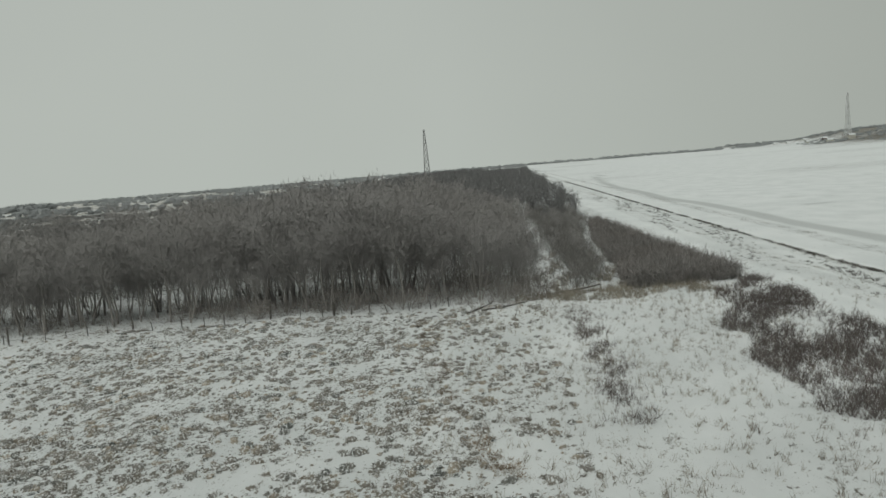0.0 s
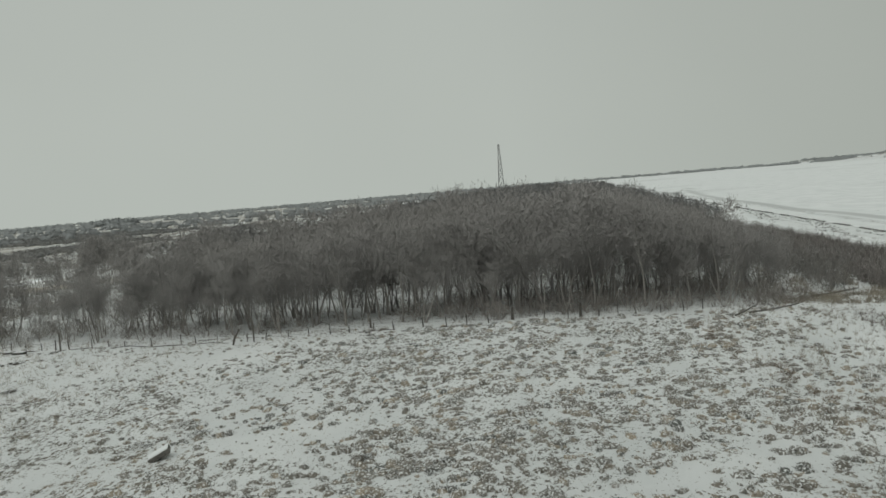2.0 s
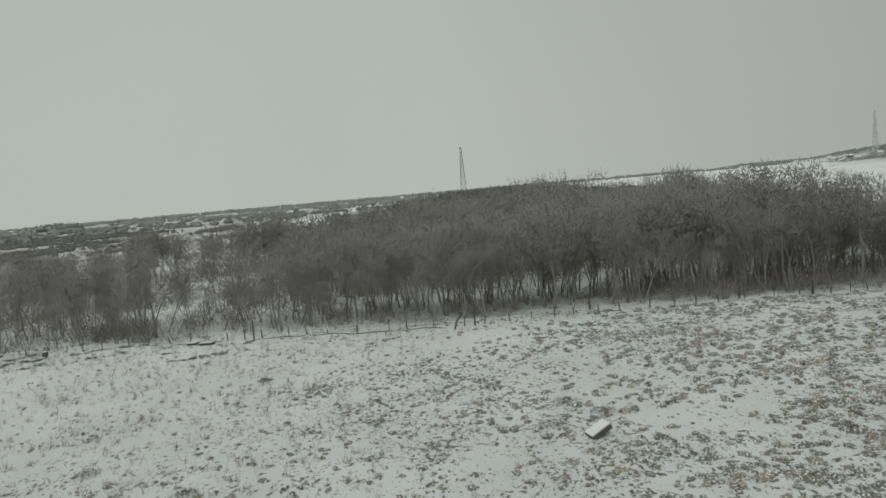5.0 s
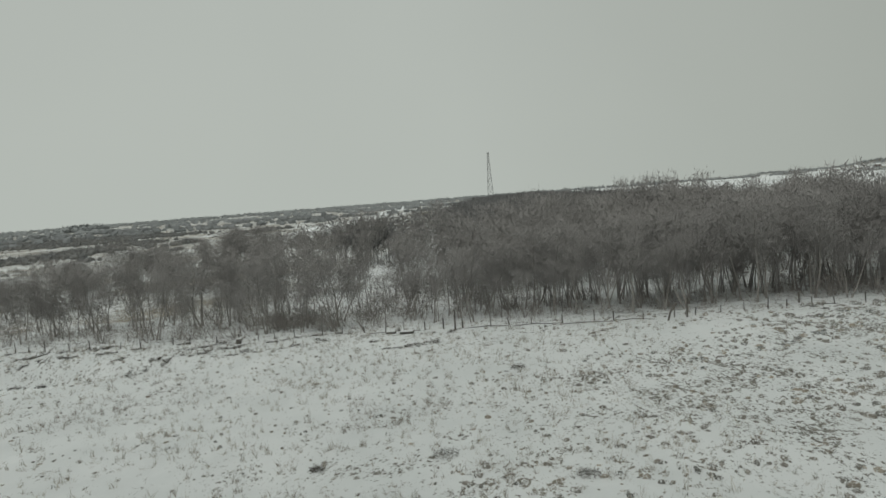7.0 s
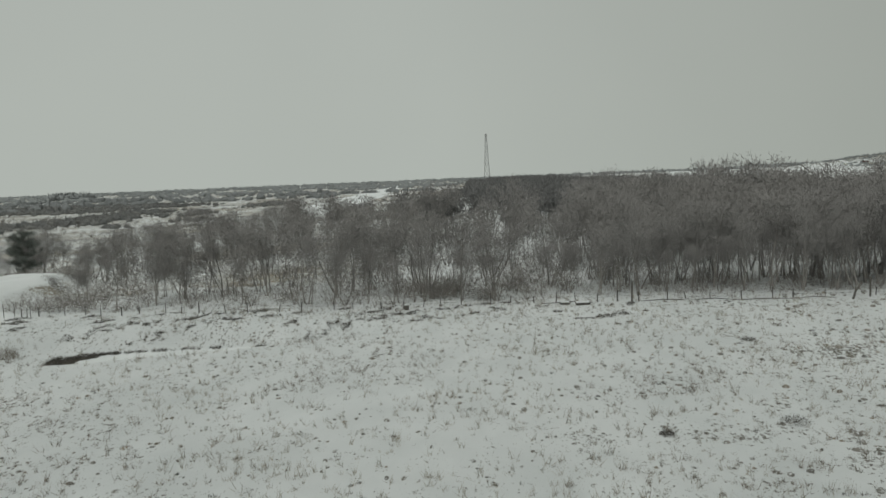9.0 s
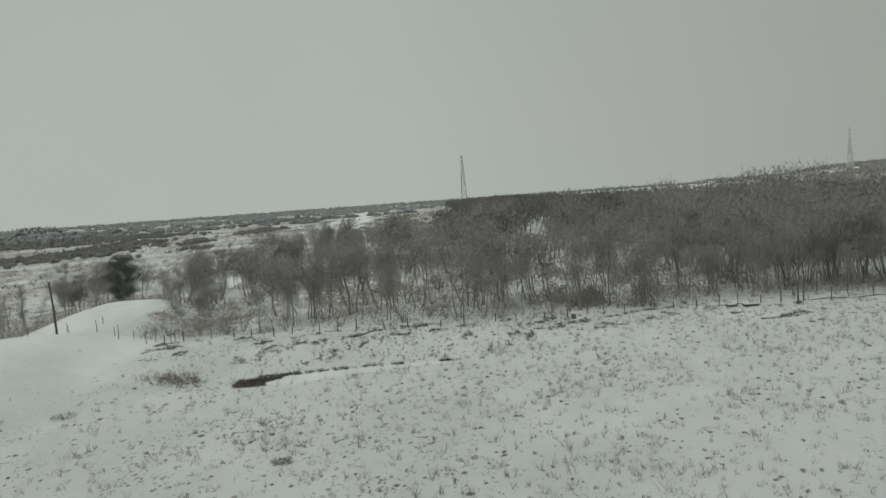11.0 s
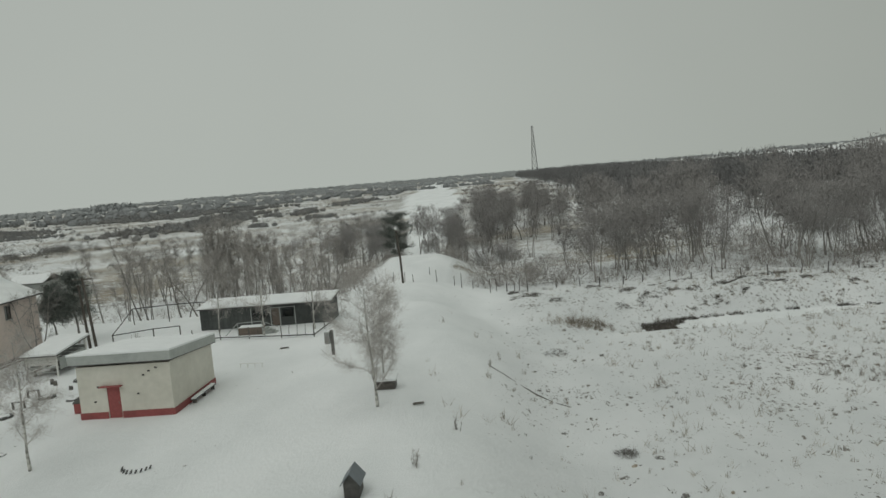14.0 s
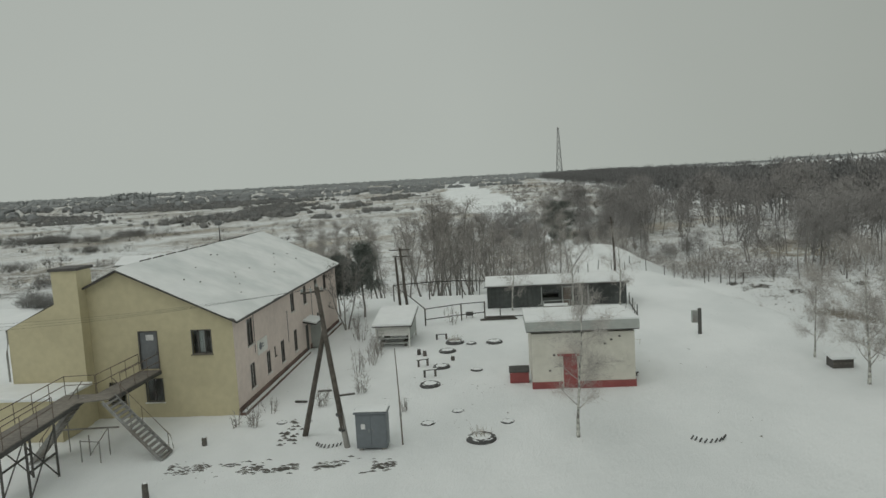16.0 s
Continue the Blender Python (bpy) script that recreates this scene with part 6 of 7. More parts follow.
# ---- the long dark shed with its pen ----
def build_shed():
    s = thing("long_shed", (-222.6, 75.5, 0), "long low dark shed with a snow-covered lean-to roof", "shed")
    x0, x1, y0, y1 = -229.8, -215.7, 73.6, 77.0
    bm = bmesh.new()
    wall_panel(bm, "y", y0, y0 + 0.15, x0, x1, 0.0, 2.15, [(-222.1, -221.2, 0.05, 1.95), (-220.9, -219.6, 0.9, 1.8), (-224.2, -222.5, 0.9, 1.8)])
    box(bm, x0, x1, y1 - 0.15, y1, 0.0, 2.6)
    box(bm, x0, x0 + 0.12, y0 + 0.15, y1 - 0.15, 0.0, 2.3)
    box(bm, x1 - 0.12, x1, y0 + 0.15, y1 - 0.15, 0.0, 2.3)
    part("wall", bm, M_SHED, s)
    for k in range(34):
        x = x0 + 0.2 + k * (x1 - x0 - 0.4) / 33
        if -222.2 < x < -219.5 or -224.3 < x < -222.4:
            continue
        bm = bmesh.new()
        box(bm, x - 0.17, x + 0.17, y0 - 0.025, y0 - 0.003, 0.03, 2.1 + 0.02 * (k % 3))
        part("board", bm, M_SHED, s)
    bm = bmesh.new()
    prism(bm, [(y0 - 0.35, 2.22), (y1 + 0.25, 2.62), (y1 + 0.25, 2.7), (y0 - 0.35, 2.3)], "x", x0 - 0.25, x1 + 0.25)
    rf = part("roof", bm, M_FASCIA, s)
    bm = bmesh.new()
    prism(bm, [(y0 - 0.3, 2.305), (y1 + 0.2, 2.705), (y1 + 0.2, 2.84), (y0 - 0.3, 2.42)], "x", x0 - 0.2, x1 + 0.2)
    part("roof_snow", bm, M_SNOW, rf)
    for xa, xb, za, zb in ((-222.2, -222.1, 0.05, 2.0), (-221.2, -221.1, 0.05, 1.9), (-219.6, -219.5, 0.05, 2.0), (-224.3, -224.2, 0.05, 2.0), (-222.1, -219.6, 1.902, 1.98)):
        bm = bmesh.new()
        box(bm, xa, xb, y0 - 0.06, y0 - 0.026, za, zb)
        part("door_frame", bm, M_FASCIA_G, s, "pale weathered frame post")
    bm = bmesh.new()
    soft_box(bm, -222.05, -221.25, y0 + 0.03, y0 + 0.08, 0.06, 1.9, 0.01)
    part("door", bm, M_RUST, s, "brown plank door")
    for a, b in ((-220.85, -219.65), (-224.15, -222.55)):
        bm = bmesh.new()
        box(bm, a, b, y0 + 0.06, y0 + 0.07, 0.92, 1.78)
        part("pane", bm, M_GLASS, s)
    # pen of pipes and rails in front and to the left
    f = thing("pipe_fence", (-226, 68, 0), "low fence of dark pipes and posts round the shed yard", "fence")
    front = [(-228.5, 68.3), (-225.7, 68.3), (-222.6, 67.8), (-219.2, 67.2), (-215.9, 66.8), (-215.7, 70.2), (-215.5, 73.3)]
    for i, (x, y) in enumerate(front):
        bm = bmesh.new()
        tube(bm, ((x, y, -0.1), (x, y, 1.15)), 0.05, 6)
        part("post", bm, M_POST, f)
    for p, q in zip(front, front[1:]):
        bm = bmesh.new()
        tube(bm, ((*p, 0.22), (*q, 0.22)), 0.06, 6)
        part("rail", bm, M_DARKWOOD, f)
    bm = bmesh.new()
    for k in range(4):
        x = -218.5 + k * 0.8
        tube(bm, ((x, 67.3, 0.0), (x + 0.1, 67.3, 1.3)), 0.025, 5)
    part("stake", bm, M_POST, f)
    frame_pts = [((-235.5, 66.3), 1.62), ((-232.2, 67.9), 1.7), ((-230.0, 69.0), 1.6)]
    for (x, y), hh in frame_pts:
        bm = bmesh.new()
        tube(bm, ((x, y, -0.1), (x, y, hh)), 0.07, 6)
        part("post", bm, M_POST, f)
    for (p, a), (q, b) in zip(frame_pts, frame_pts[1:]):
        for g in (0.35, 0.97):
            bm = bmesh.new()
            tube(bm, ((*p, a * g), (*q, b * g)), 0.05, 6)
            part("rail", bm, M_DARKWOOD, f)
    far = [((-240.5, 80), 1.9), ((-236.5, 80.5), 2.0), ((-232.8, 80.8), 2.0), ((-229.9, 79.5), 2.0)]
    for (x, y), hh in far:
        bm = bmesh.new()
        tube(bm, ((x, y, -0.1), (x, y, hh)), 0.07, 6)
        part("post", bm, M_POST, f)
    for (p, a), (q, b) in zip(far, far[1:]):
        bm = bmesh.new()
        tube(bm, ((*p, a), (*q, b)), 0.06, 6)
        part("rail", bm, M_DARKWOOD, f)
    bm = bmesh.new()
    tube(bm, ((-240.5, 80, 1.9), (-237.5, 72, 1.75), (-235.5, 66.3, 1.62)), 0.055, 6)
    part("rail", bm, M_DARKWOOD, f)
    # steps with a hand rail before the shed door
    st = thing("wooden_steps", (-222.6, 70.2, 0), "weathered wooden steps and platform with a rail", "steps")
    bm = bmesh.new()
    soft_box(bm, -224.3, -221.9, 69.6, 70.8, 0.0, 0.75, 0.02)
    part("platform", bm, M_RUST, st, "brown plank platform")
    bm = bmesh.new()
    soft_box(bm, -224.3, -221.9, 69.6, 70.8, 0.75, 0.83, 0.02)
    part("snow_cap", bm, M_SNOW, st)
    for k in range(4):
        bm = bmesh.new()
        soft_box(bm, -221.85 + 0.33 * k, -221.5 + 0.33 * k, 69.6, 70.7, 0.0, 0.6 - 0.17 * k, 0.01)
        part("step", bm, M_FASCIA_G, st)
    bm = bmesh.new()
    tube(bm, ((-225.6, 69.5, 0.1), (-224.3, 69.5, 1.3), (-221.8, 69.5, 1.35), (-220.2, 69.5, 0.7)), 0.04, 6)
    for x in (-224.3, -221.8):
        tube(bm, ((x, 69.5, 0.0), (x, 69.5, 1.33)), 0.04, 6)
    part("hand_rail", bm, M_FASCIA_G, st)


def build_shelter():
    s = thing("picnic_shelter", (-237.2, 60.5, 0), "open shelter with a snowy lean-to roof and pale board walls", "shelter")
    x0, x1, y0, y1 = -238.65, -235.95, 57.9, 62.4
    for x, y, hh in ((x0, y0, 1.85), (x1, y0, 1.85), (x0, y1, 2.35), (x1, y1, 2.35)):
        bm = bmesh.new()
        box(bm, x - 0.06, x + 0.06, y - 0.06, y + 0.06, -0.05, hh)
        part("post", bm, M_WHITE, s, "pale painted post")
    bm = bmesh.new()
    prism(bm, [(y0 - 0.4, 1.82), (y1 + 0.4, 2.42), (y1 + 0.4, 2.5), (y0 - 0.4, 1.9)], "x", x0 - 0.3, x1 + 0.3)
    rf = part("roof", bm, M_FASCIA, s)
    bm = bmesh.new()
    prism(bm, [(y0 - 0.37, 1.905), (y1 + 0.37, 2.505), (y1 + 0.35, 2.68), (y0 - 0.35, 2.06)], "x", x0 - 0.27, x1 + 0.27)
    part("roof_snow", bm, M_SNOW, rf)
    for k, (za, zb) in enumerate(((0.55, 0.82), (0.85, 1.12), (1.15, 1.42), (1.45, 1.72))):
        bm = bmesh.new()
        soft_box(bm, x0 + 0.1, x1 - 0.1, y1 - 0.03, y1 + 0.02, za, zb, 0.006)
        part("board", bm, M_FASCIA_G, s, "grey board")
    for za, zb in ((1.02, 1.24), (1.26, 1.48), (1.5, 1.74)):
        bm = bmesh.new()
        soft_box(bm, x0 + 0.1, x1 - 0.1, y0 + 0.02, y0 + 0.06, za, zb, 0.006)
        part("board", bm, M_WHITE, s, "pale painted board")
    for side in (x0, x1):
        bm = bmesh.new()
        soft_box(bm, side - 0.02, side + 0.02, y0 + 0.4, y1 - 0.1, 0.5, 1.5, 0.006)
        part("side_panel", bm, M_FASCIA_G, s)
    for xa, xb in ((x0 + 0.2, x0 + 0.55), (x1 - 0.55, x1 - 0.2)):
        bm = bmesh.new()
        soft_box(bm, xa, xb, y0 + 0.2, y1 - 0.3, 0.42, 0.47, 0.01)
        box(bm, xa + 0.05, xb - 0.05, y0 + 0.4, y0 + 0.5, -0.05, 0.42)
        box(bm, xa + 0.05, xb - 0.05, y1 - 0.7, y1 - 0.6, -0.05, 0.42)
        part("bench", bm, M_POST, s)
    bm = bmesh.new()
    soft_box(bm, x0 + 0.1, x1 - 0.1, y0 - 0.05, y0 + 0.0, 0.75, 0.87, 0.006)
    soft_box(bm, x0 + 0.1, x1 - 0.1, y0 - 0.05, y0 + 0.0, 0.35, 0.45, 0.006)
    part("rail", bm, M_FASCIA_G, s)


def build_poles():
    p = thing("power_pole", (-236.6, 36.1, 0), "tarred wooden power pole with a strut and concrete stub", "power pole")
    top = Vector((-237.5, 35.95, 8.6))
    bm = bmesh.new()
    tube(bm, ((-236.65, 36.1, 0.9), (-237.1, 36.0, 4.8), top), (0.16, 0.14, 0.11), 10)
    part("pole", bm, M_POLE, p)
    bm = bmesh.new()
    tube(bm, ((-236.5, 36.12, -0.2), (-236.78, 36.08, 2.1)), (0.17, 0.15), 8)
    part("stub", bm, M_CONC, p, "grey concrete stub")
    for z in (1.0, 1.8):
        bm = bmesh.new()
        c = Vector((-236.6 - 0.117 * z, 36.1, z))
        tube(bm, (c - Vector((0, 0, 0.05)), c + Vector((0, 0, 0.05))), 0.21, 10)
        part("wire_binding", bm, M_WIRE, p)
    bm = bmesh.new()
    tube(bm, ((-239.36, 38.06, -0.2), (-237.3, 36.1, 6.3)), (0.16, 0.12), 10)
    part("strut", bm, M_POLE, p)
    bm = bmesh.new()
    bar(bm, top + Vector((-0.75, -0.35, -0.25)), top + Vector((0.25, 0.3, -0.25)), 0.09, 0.09)
    part("cross_arm", bm, M_POLE, p)
    ends = []
    for k, (dx, dy, dz) in enumerate(((-0.7, -0.32, -0.16), (-0.3, -0.1, -0.16), (0.18, 0.24, -0.16), (0, 0, 0.06))):
        c = top + Vector((dx, dy, dz))
        bm = bmesh.new()
        tube(bm, (c - Vector((0, 0, 0.1)), c, c + Vector((0, 0, 0.06)), c + Vector((0, 0, 0.12))), (0.02, 0.055, 0.06, 0.03), 8)
        part("insulator", bm, M_FASCIA_G, p)
        ends.append(c + Vector((0, 0, 0.06)))
    for k, c in enumerate(ends[:3]):
        q = Vector((-262.0, 41.2 + 0.45 * k - 0.45, 5.95 + 0.15 * k))
        bm = bmesh.new()
        tube(bm, [c.lerp(q, f) - Vector((0, 0, 1.2 * f * (1 - f))) for f in np.linspace(0, 1, 12)], 0.007, 4)
        part("cable", bm, M_WIRE, p)
    b = thing("utility_pole", (-236.9, 65.8, 0), "leaning tarred utility pole with two cross arms", "power pole")
    for dx in (0.0, -0.75):
        bm = bmesh.new()
        tube(bm, ((-236.9 + dx, 65.8 + 0.2 * (dx < 0), -0.2), (-237.45 + dx * 0.6, 65.75, 7.5 + dx)), (0.15, 0.10), 8)
        part("pole", bm, M_POLE, b)
    for z, l in ((7.3, 1.0), (6.7, 0.7)):
        bm = bmesh.new()
        bar(bm, (-237.45 - l, 65.75, z), (-237.45 + l, 65.75, z), 0.09, 0.09)
        part("cross_arm", bm, M_POLE, b)
        for s in (-0.9, -0.45, 0.45, 0.9):
            bm = bmesh.new()
            tube(bm, ((-237.45 + s * l, 65.75, z + 0.04), (-237.45 + s * l, 65.75, z + 0.16)), (0.05, 0.035), 8)
            part("insulator", bm, M_FASCIA_G, b)
    c = thing("dike_pole", (-212.1, 104.6, gz(-212.1, 104.6)), "dark wooden pole on the snowy dike", "pole")
    z0 = gz(-212.1, 104.6)
    bm = bmesh.new()
    tube(bm, ((-212.1, 104.6, z0 - 0.2), (-212.2, 104.6, z0 + 4), (-212.5, 104.6, z0 + 7.8)), (0.17, 0.15, 0.11), 8)
    part("pole", bm, M_POLE, c)
    bm = bmesh.new()
    bar(bm, (-212.95, 104.6, z0 + 7.0), (-212.0, 104.6, z0 + 7.0), 0.08, 0.08)
    part("cross_arm", bm, M_POLE, c)
    m = thing("thin_mast", (-233.6, 36.25, 0), "thin steel mast standing in the yard", "mast")
    bm = bmesh.new()
    tube(bm, ((-233.6, 36.25, -0.1), (-233.64, 36.25, 2.6), (-233.72, 36.2, 5.2)), (0.042, 0.035, 0.022), 8)
    part("shaft", bm, M_RUST, m)
    bm = bmesh.new()
    tube(bm, ((-233.62, 36.25, 1.55), (-233.62, 36.25, 1.85)), 0.06, 8)
    part("clamp", bm, M_STEEL, m)


def build_cabinet():
    c = thing("switch_cabinet", (-235.1, 36.0, 0), "grey-blue steel switch cabinet with a small notice", "cabinet")
    bm = bmesh.new()
    soft_box(bm, -235.9, -234.3, 35.6, 36.5, 0.12, 1.95, 0.02)
    part("body", bm, M_CABINET, c)
    for a, b in ((-235.87, -235.12), (-235.08, -234.33)):
        bm = bmesh.new()
        soft_box(bm, a, b, 35.575, 35.596, 0.18, 1.9, 0.006)
        d = part("door", bm, M_CABINET, c)
        bm = bmesh.new()
        tube(bm, ((b - 0.08 if b < -235 else a + 0.08, 35.55, 1.0), (b - 0.08 if b < -235 else a + 0.08, 35.55, 1.15)), 0.015, 6)
        part("handle", bm, M_STEEL, d)
    bm = bmesh.new()
    prism(bm, [(35.5, 1.96), (36.6, 1.96), (36.6, 2.02), (36.05, 2.1), (35.5, 2.02)], "x", -235.98, -234.22)
    part("lid", bm, M_CABINET, c)
    bm = bmesh.new()
    soft_box(bm, -235.95, -234.25, 35.53, 36.57, 2.06, 2.12, 0.02)
    part("snow_cap", bm, M_SNOW, c)
    bm = bmesh.new()
    box(bm, -235.62, -235.4, 35.565, 35.572, 1.15, 1.42)
    part("notice", bm, M_PAPER, c, "white notice")
    for x in (-235.7, -234.5):
        bm = bmesh.new()
        box(bm, x - 0.1, x + 0.1, 35.65, 36.45, -0.05, 0.12)
        part("foot", bm, M_CONC, c)


def ring(bm, x, y, z, major, minor, a0=0.0, a1=2 * math.pi, n=20, tread=True, upright=False):
    """A tyre, or part of one, lying flat or standing in the snow."""
    rows = []
    full = abs(a1 - a0) > 6.2
    for i in range(n if full else n + 1):
        a = a0 + (a1 - a0) * i / n
        row = []
        for k in range(8):
            b = 2 * math.pi * k / 8
            m = minor * (1.0 if not tread or i % 2 else 0.9)
            rr = major + m * math.cos(b)
            zz = m * 0.95 * math.sin(b)
            row.append(bm.verts.new((x + rr * math.cos(a), y + zz, z + rr * math.sin(a)) if upright else (x + rr * math.cos(a), y + rr * math.sin(a), z + zz)))
        rows.append(row)
    for i in range(n):
        r0, r1 = rows[i], rows[(i + 1) % len(rows)]
        for k in range(8):
            bm.faces.new((r0[k], r1[k], r1[(k + 1) % 8], r0[(k + 1) % 8]))
    if not full:
        bm.faces.new(rows[0][::-1])
        bm.faces.new(rows[-1])


def tyre_bed(x, y, rad, tall, label, plants=0, seed=0):
    t = thing("tyre_flower_bed", (x, y, 0), label, "flower bed", "old tyres used as flower beds")
    minor = rad * 0.27
    bm = bmesh.new()
    ring(bm, x, y, minor * (0.1 if tall else -0.1), rad - minor, minor, n=24)
    part("tyre", bm, M_TYRE, t)
    bm = bmesh.new()
    rr = np.random.default_rng(seed)
    c = bm.verts.new((x, y, minor * (1.1 if tall else 1.0)))
    rim = []
    for i in range(20):
        a = 2 * math.pi * i / 20
        q = (rad - minor * rr.uniform(0.12, 0.75))
        rim.append(bm.verts.new((x + q * math.cos(a), y + q * math.sin(a), minor * ((0.78 if tall else 0.72) + rr.uniform(-0.15, 0.2)))))
    for i in range(20):
        bm.faces.new((c, rim[i], rim[(i + 1) % 20]))
    part("snow_fill", bm, M_SNOW, t)
    if plants:
        v, tr = tuft_soup(seed + 5, plants, 0.75, rad * 0.6, 0.03)
        soup("dry_stems", v + (0, 0, minor), tr, M_REED, t)


def build_yard():
    tyre_bed(-229.5, 36.8, 0.82, True, "large tractor tyre bed with dry stems and snow", 40, 3)
    tyre_bed(-233.2, 46.9, 0.72, True, "worn tyre bed filled with snow", 0, 5)
    tyre_bed(-232.8, 51.4, 0.66, True, "worn tyre bed filled with snow", 0, 6)
    tyre_bed(-232.7, 56.0, 0.72, True, "worn tyre bed filled with snow", 0, 7)
    tyre_bed(-232.3, 58.9, 0.8, True, "tyre bed with bare shrub stems", 60, 8)
    tyre_bed(-229.0, 58.6, 0.7, True, "worn tyre bed filled with snow", 0, 9)
    tyre_bed(-230.9, 58.4, 0.45, True, "small stacked tyre with snow on it", 0, 10)
    for i, (x, y, s) in enumerate(((-232.6, 39.4, 0.45), (-231.0, 41.4, 0.4), (-228.1, 39.4, 0.42), (-230.2, 50.4, 0.45), (-241.3, 40.2, 0.35))):
        tyre_bed(x, y, s, False, "flat tyre almost buried in snow", 0, 20 + i)
    # tyres half sunk in an arc
    for cx, cy, rad, a0, a1, n in ((-218.05, 36.5, 0.85, 3.5, 5.9, 9), (-237.6, 36.9, 0.8, 3.7, 5.6, 8)):
        g = thing("sunken_tyre_edging", (cx, cy, 0), "arc of half-sunk tyre pieces poking out of snow", "edging", "arcs of half-sunk tyres")
        for k in range(n):
            a = a0 + (a1 - a0) * k / (n - 1)
            bm = bmesh.new()
            x, y = cx + rad * math.cos(a), cy + rad * math.sin(a)
            bar(bm, (x - 0.05, y, -0.05), (x + 0.09, y - 0.02, 0.19), 0.09, 0.06)
            part("tyre_piece", bm, M_TYRE, g)
    for x, y, w, ang in ((-233.4, 49.0, 0.95, 0.25), (-234.2, 51.9, 0.9, 0.5), (-233.5, 60.2, 1.0, 0.1)):
        b = thing("small_bench", (x, y, 0), "small plank bench on two stubs in snow", "bench", "small benches in the yard")
        dx, dy = math.cos(ang) * w / 2, math.sin(ang) * w / 2
        bm = bmesh.new()
        bar(bm, (x - dx, y - dy, 0.5), (x + dx, y + dy, 0.5), 0.22, 0.05)
        part("seat", bm, M_DARKWOOD, b)
        bm = bmesh.new()
        bar(bm, (x - dx, y - dy, 0.545), (x + dx, y + dy, 0.545), 0.18, 0.035)
        part("snow_cap", bm, M_SNOW, b)
        for s in (-0.8, 0.8):
            bm = bmesh.new()
            tube(bm, ((x + s * dx, y + s * dy, -0.05), (x + s * dx, y + s * dy, 0.475)), 0.08, 8)
            part("leg", bm, M_POST, b)
    for x, y, hh in ((-234.9, 55.4, 0.45), (-234.4, 55.0, 0.4), (-232.1, 53.4, 0.3), (-244.6, 36.9, 0.45), (-244.7, 30.5, 0.7)):
        s = thing("stump", (x, y, 0), "short dark stump in the snow", "stump", "stumps in the yard")
        bm = bmesh.new()
        tube(bm, ((x, y, -0.05), (x, y, hh * 0.8), (x + 0.02, y, hh)), (0.16, 0.14, 0.13), 8)
        part("body", bm, M_POST, s)
        bm = bmesh.new()
        tube(bm, ((x + 0.02, y, hh), (x + 0.02, y, hh + 0.06)), (0.125, 0.09), 8)
        part("snow_cap", bm, M_SNOW, s)
    # notice box on a post
    n = thing("notice_post", (-212.35, 59.1, 0), "dark post carrying a grey metal box", "post")
    bm = bmesh.new()
    soft_box(bm, -212.45, -212.2, 59.0, 59.25, -0.05, 2.1, 0.015)
    part("post", bm, M_DARKWOOD, n)
    bm = bmesh.new()
    soft_box(bm, -212.95, -212.5, 58.95, 59.3, 0.95, 1.95, 0.02)
    bx = part("box", bm, M_FASCIA_G, n, "grey metal box")
    bm = bmesh.new()
    soft_box(bm, -212.92, -212.53, 58.93, 58.948, 1.0, 1.9, 0.006)
    part("lid", bm, M_STEEL, bx)
    # dog-house sized crate under the birches
    c = thing("wooden_crate", (-206.2, 48.2, 0), "low grey wooden box with a snowy lid", "crate")
    bm = bmesh.new()
    soft_box(bm, -206.85, -205.55, 47.9, 48.9, 0.0, 0.62, 0.02)
    part("body", bm, M_FASCIA, c)
    for k in range(3):
        bm = bmesh.new()
        soft_box(bm, -206.83, -205.57, 47.87, 47.895, 0.04 + 0.2 * k, 0.2 + 0.2 * k, 0.006)
        part("board", bm, M_POST, c)
    bm = bmesh.new()
    prism(bm, [(47.8, 0.62), (49.0, 0.72), (49.0, 0.86), (47.8, 0.76)], "x", -206.95, -205.45)
    part("snow_cap", bm, M_SNOW, c)
    # small gabled hut like a well head
    w = thing("small_hut", (-205.3, 31.6, 0), "knee-high hut with a dark pitched sheet roof", "hut")
    bm = bmesh.new()
    soft_box(bm, -205.65, -204.95, 31.2, 32.3, 0.0, 0.75, 0.015)
    prism(bm, [(-205.65, 0.75), (-204.95, 0.75), (-205.3, 1.18)], "y", 31.2, 32.3)
    part("body", bm, M_DARKWOOD, w, "dark board walls")
    for s in (-1, 1):
        bm = bmesh.new()
        prism(bm, [(-205.3, 1.28), (-205.3 + s * 0.48, 0.7), (-205.3 + s * 0.48, 0.64), (-205.3, 1.22)], "y", 31.05, 32.45)
        part("roof_slope", bm, M_CABINET, w, "grey-blue sheet roof")
    bm = bmesh.new()
    box(bm, -205.45, -205.15, 31.18, 31.196, 0.15, 0.5)
    part("hatch", bm, M_DARKWOOD, w)
    for x, y, l, a in ((-203.6, 44.4, 0.7, 0.1), (-205.4, 30.3, 0.7, -0.35), (-205.0, 30.15, 0.5, -0.2), (-217.6, 62.6, 0.8, 0.2), (-241.2, 44.0, 0.8, -0.2), (-238.5, 45.2, 1.0, 0.3), (-240.2, 46.2, 0.9, 0.1)):
        b = thing("board_offcut", (x, y, 0), "dark board lying on the snow", "board", "loose boards on the snow")
        bm = bmesh.new()
        bar(bm, (x - l / 2, y - a * l / 2, 0.05), (x + l / 2, y + a * l / 2, 0.07), 0.16, 0.10)
        part("plank", bm, M_POST, b)
    # rail with short pegs beside the white building
    q = thing("bicycle_rail", (-218.6, 56.5, 0), "low white rail on short pegs", "rail")
    bm = bmesh.new()
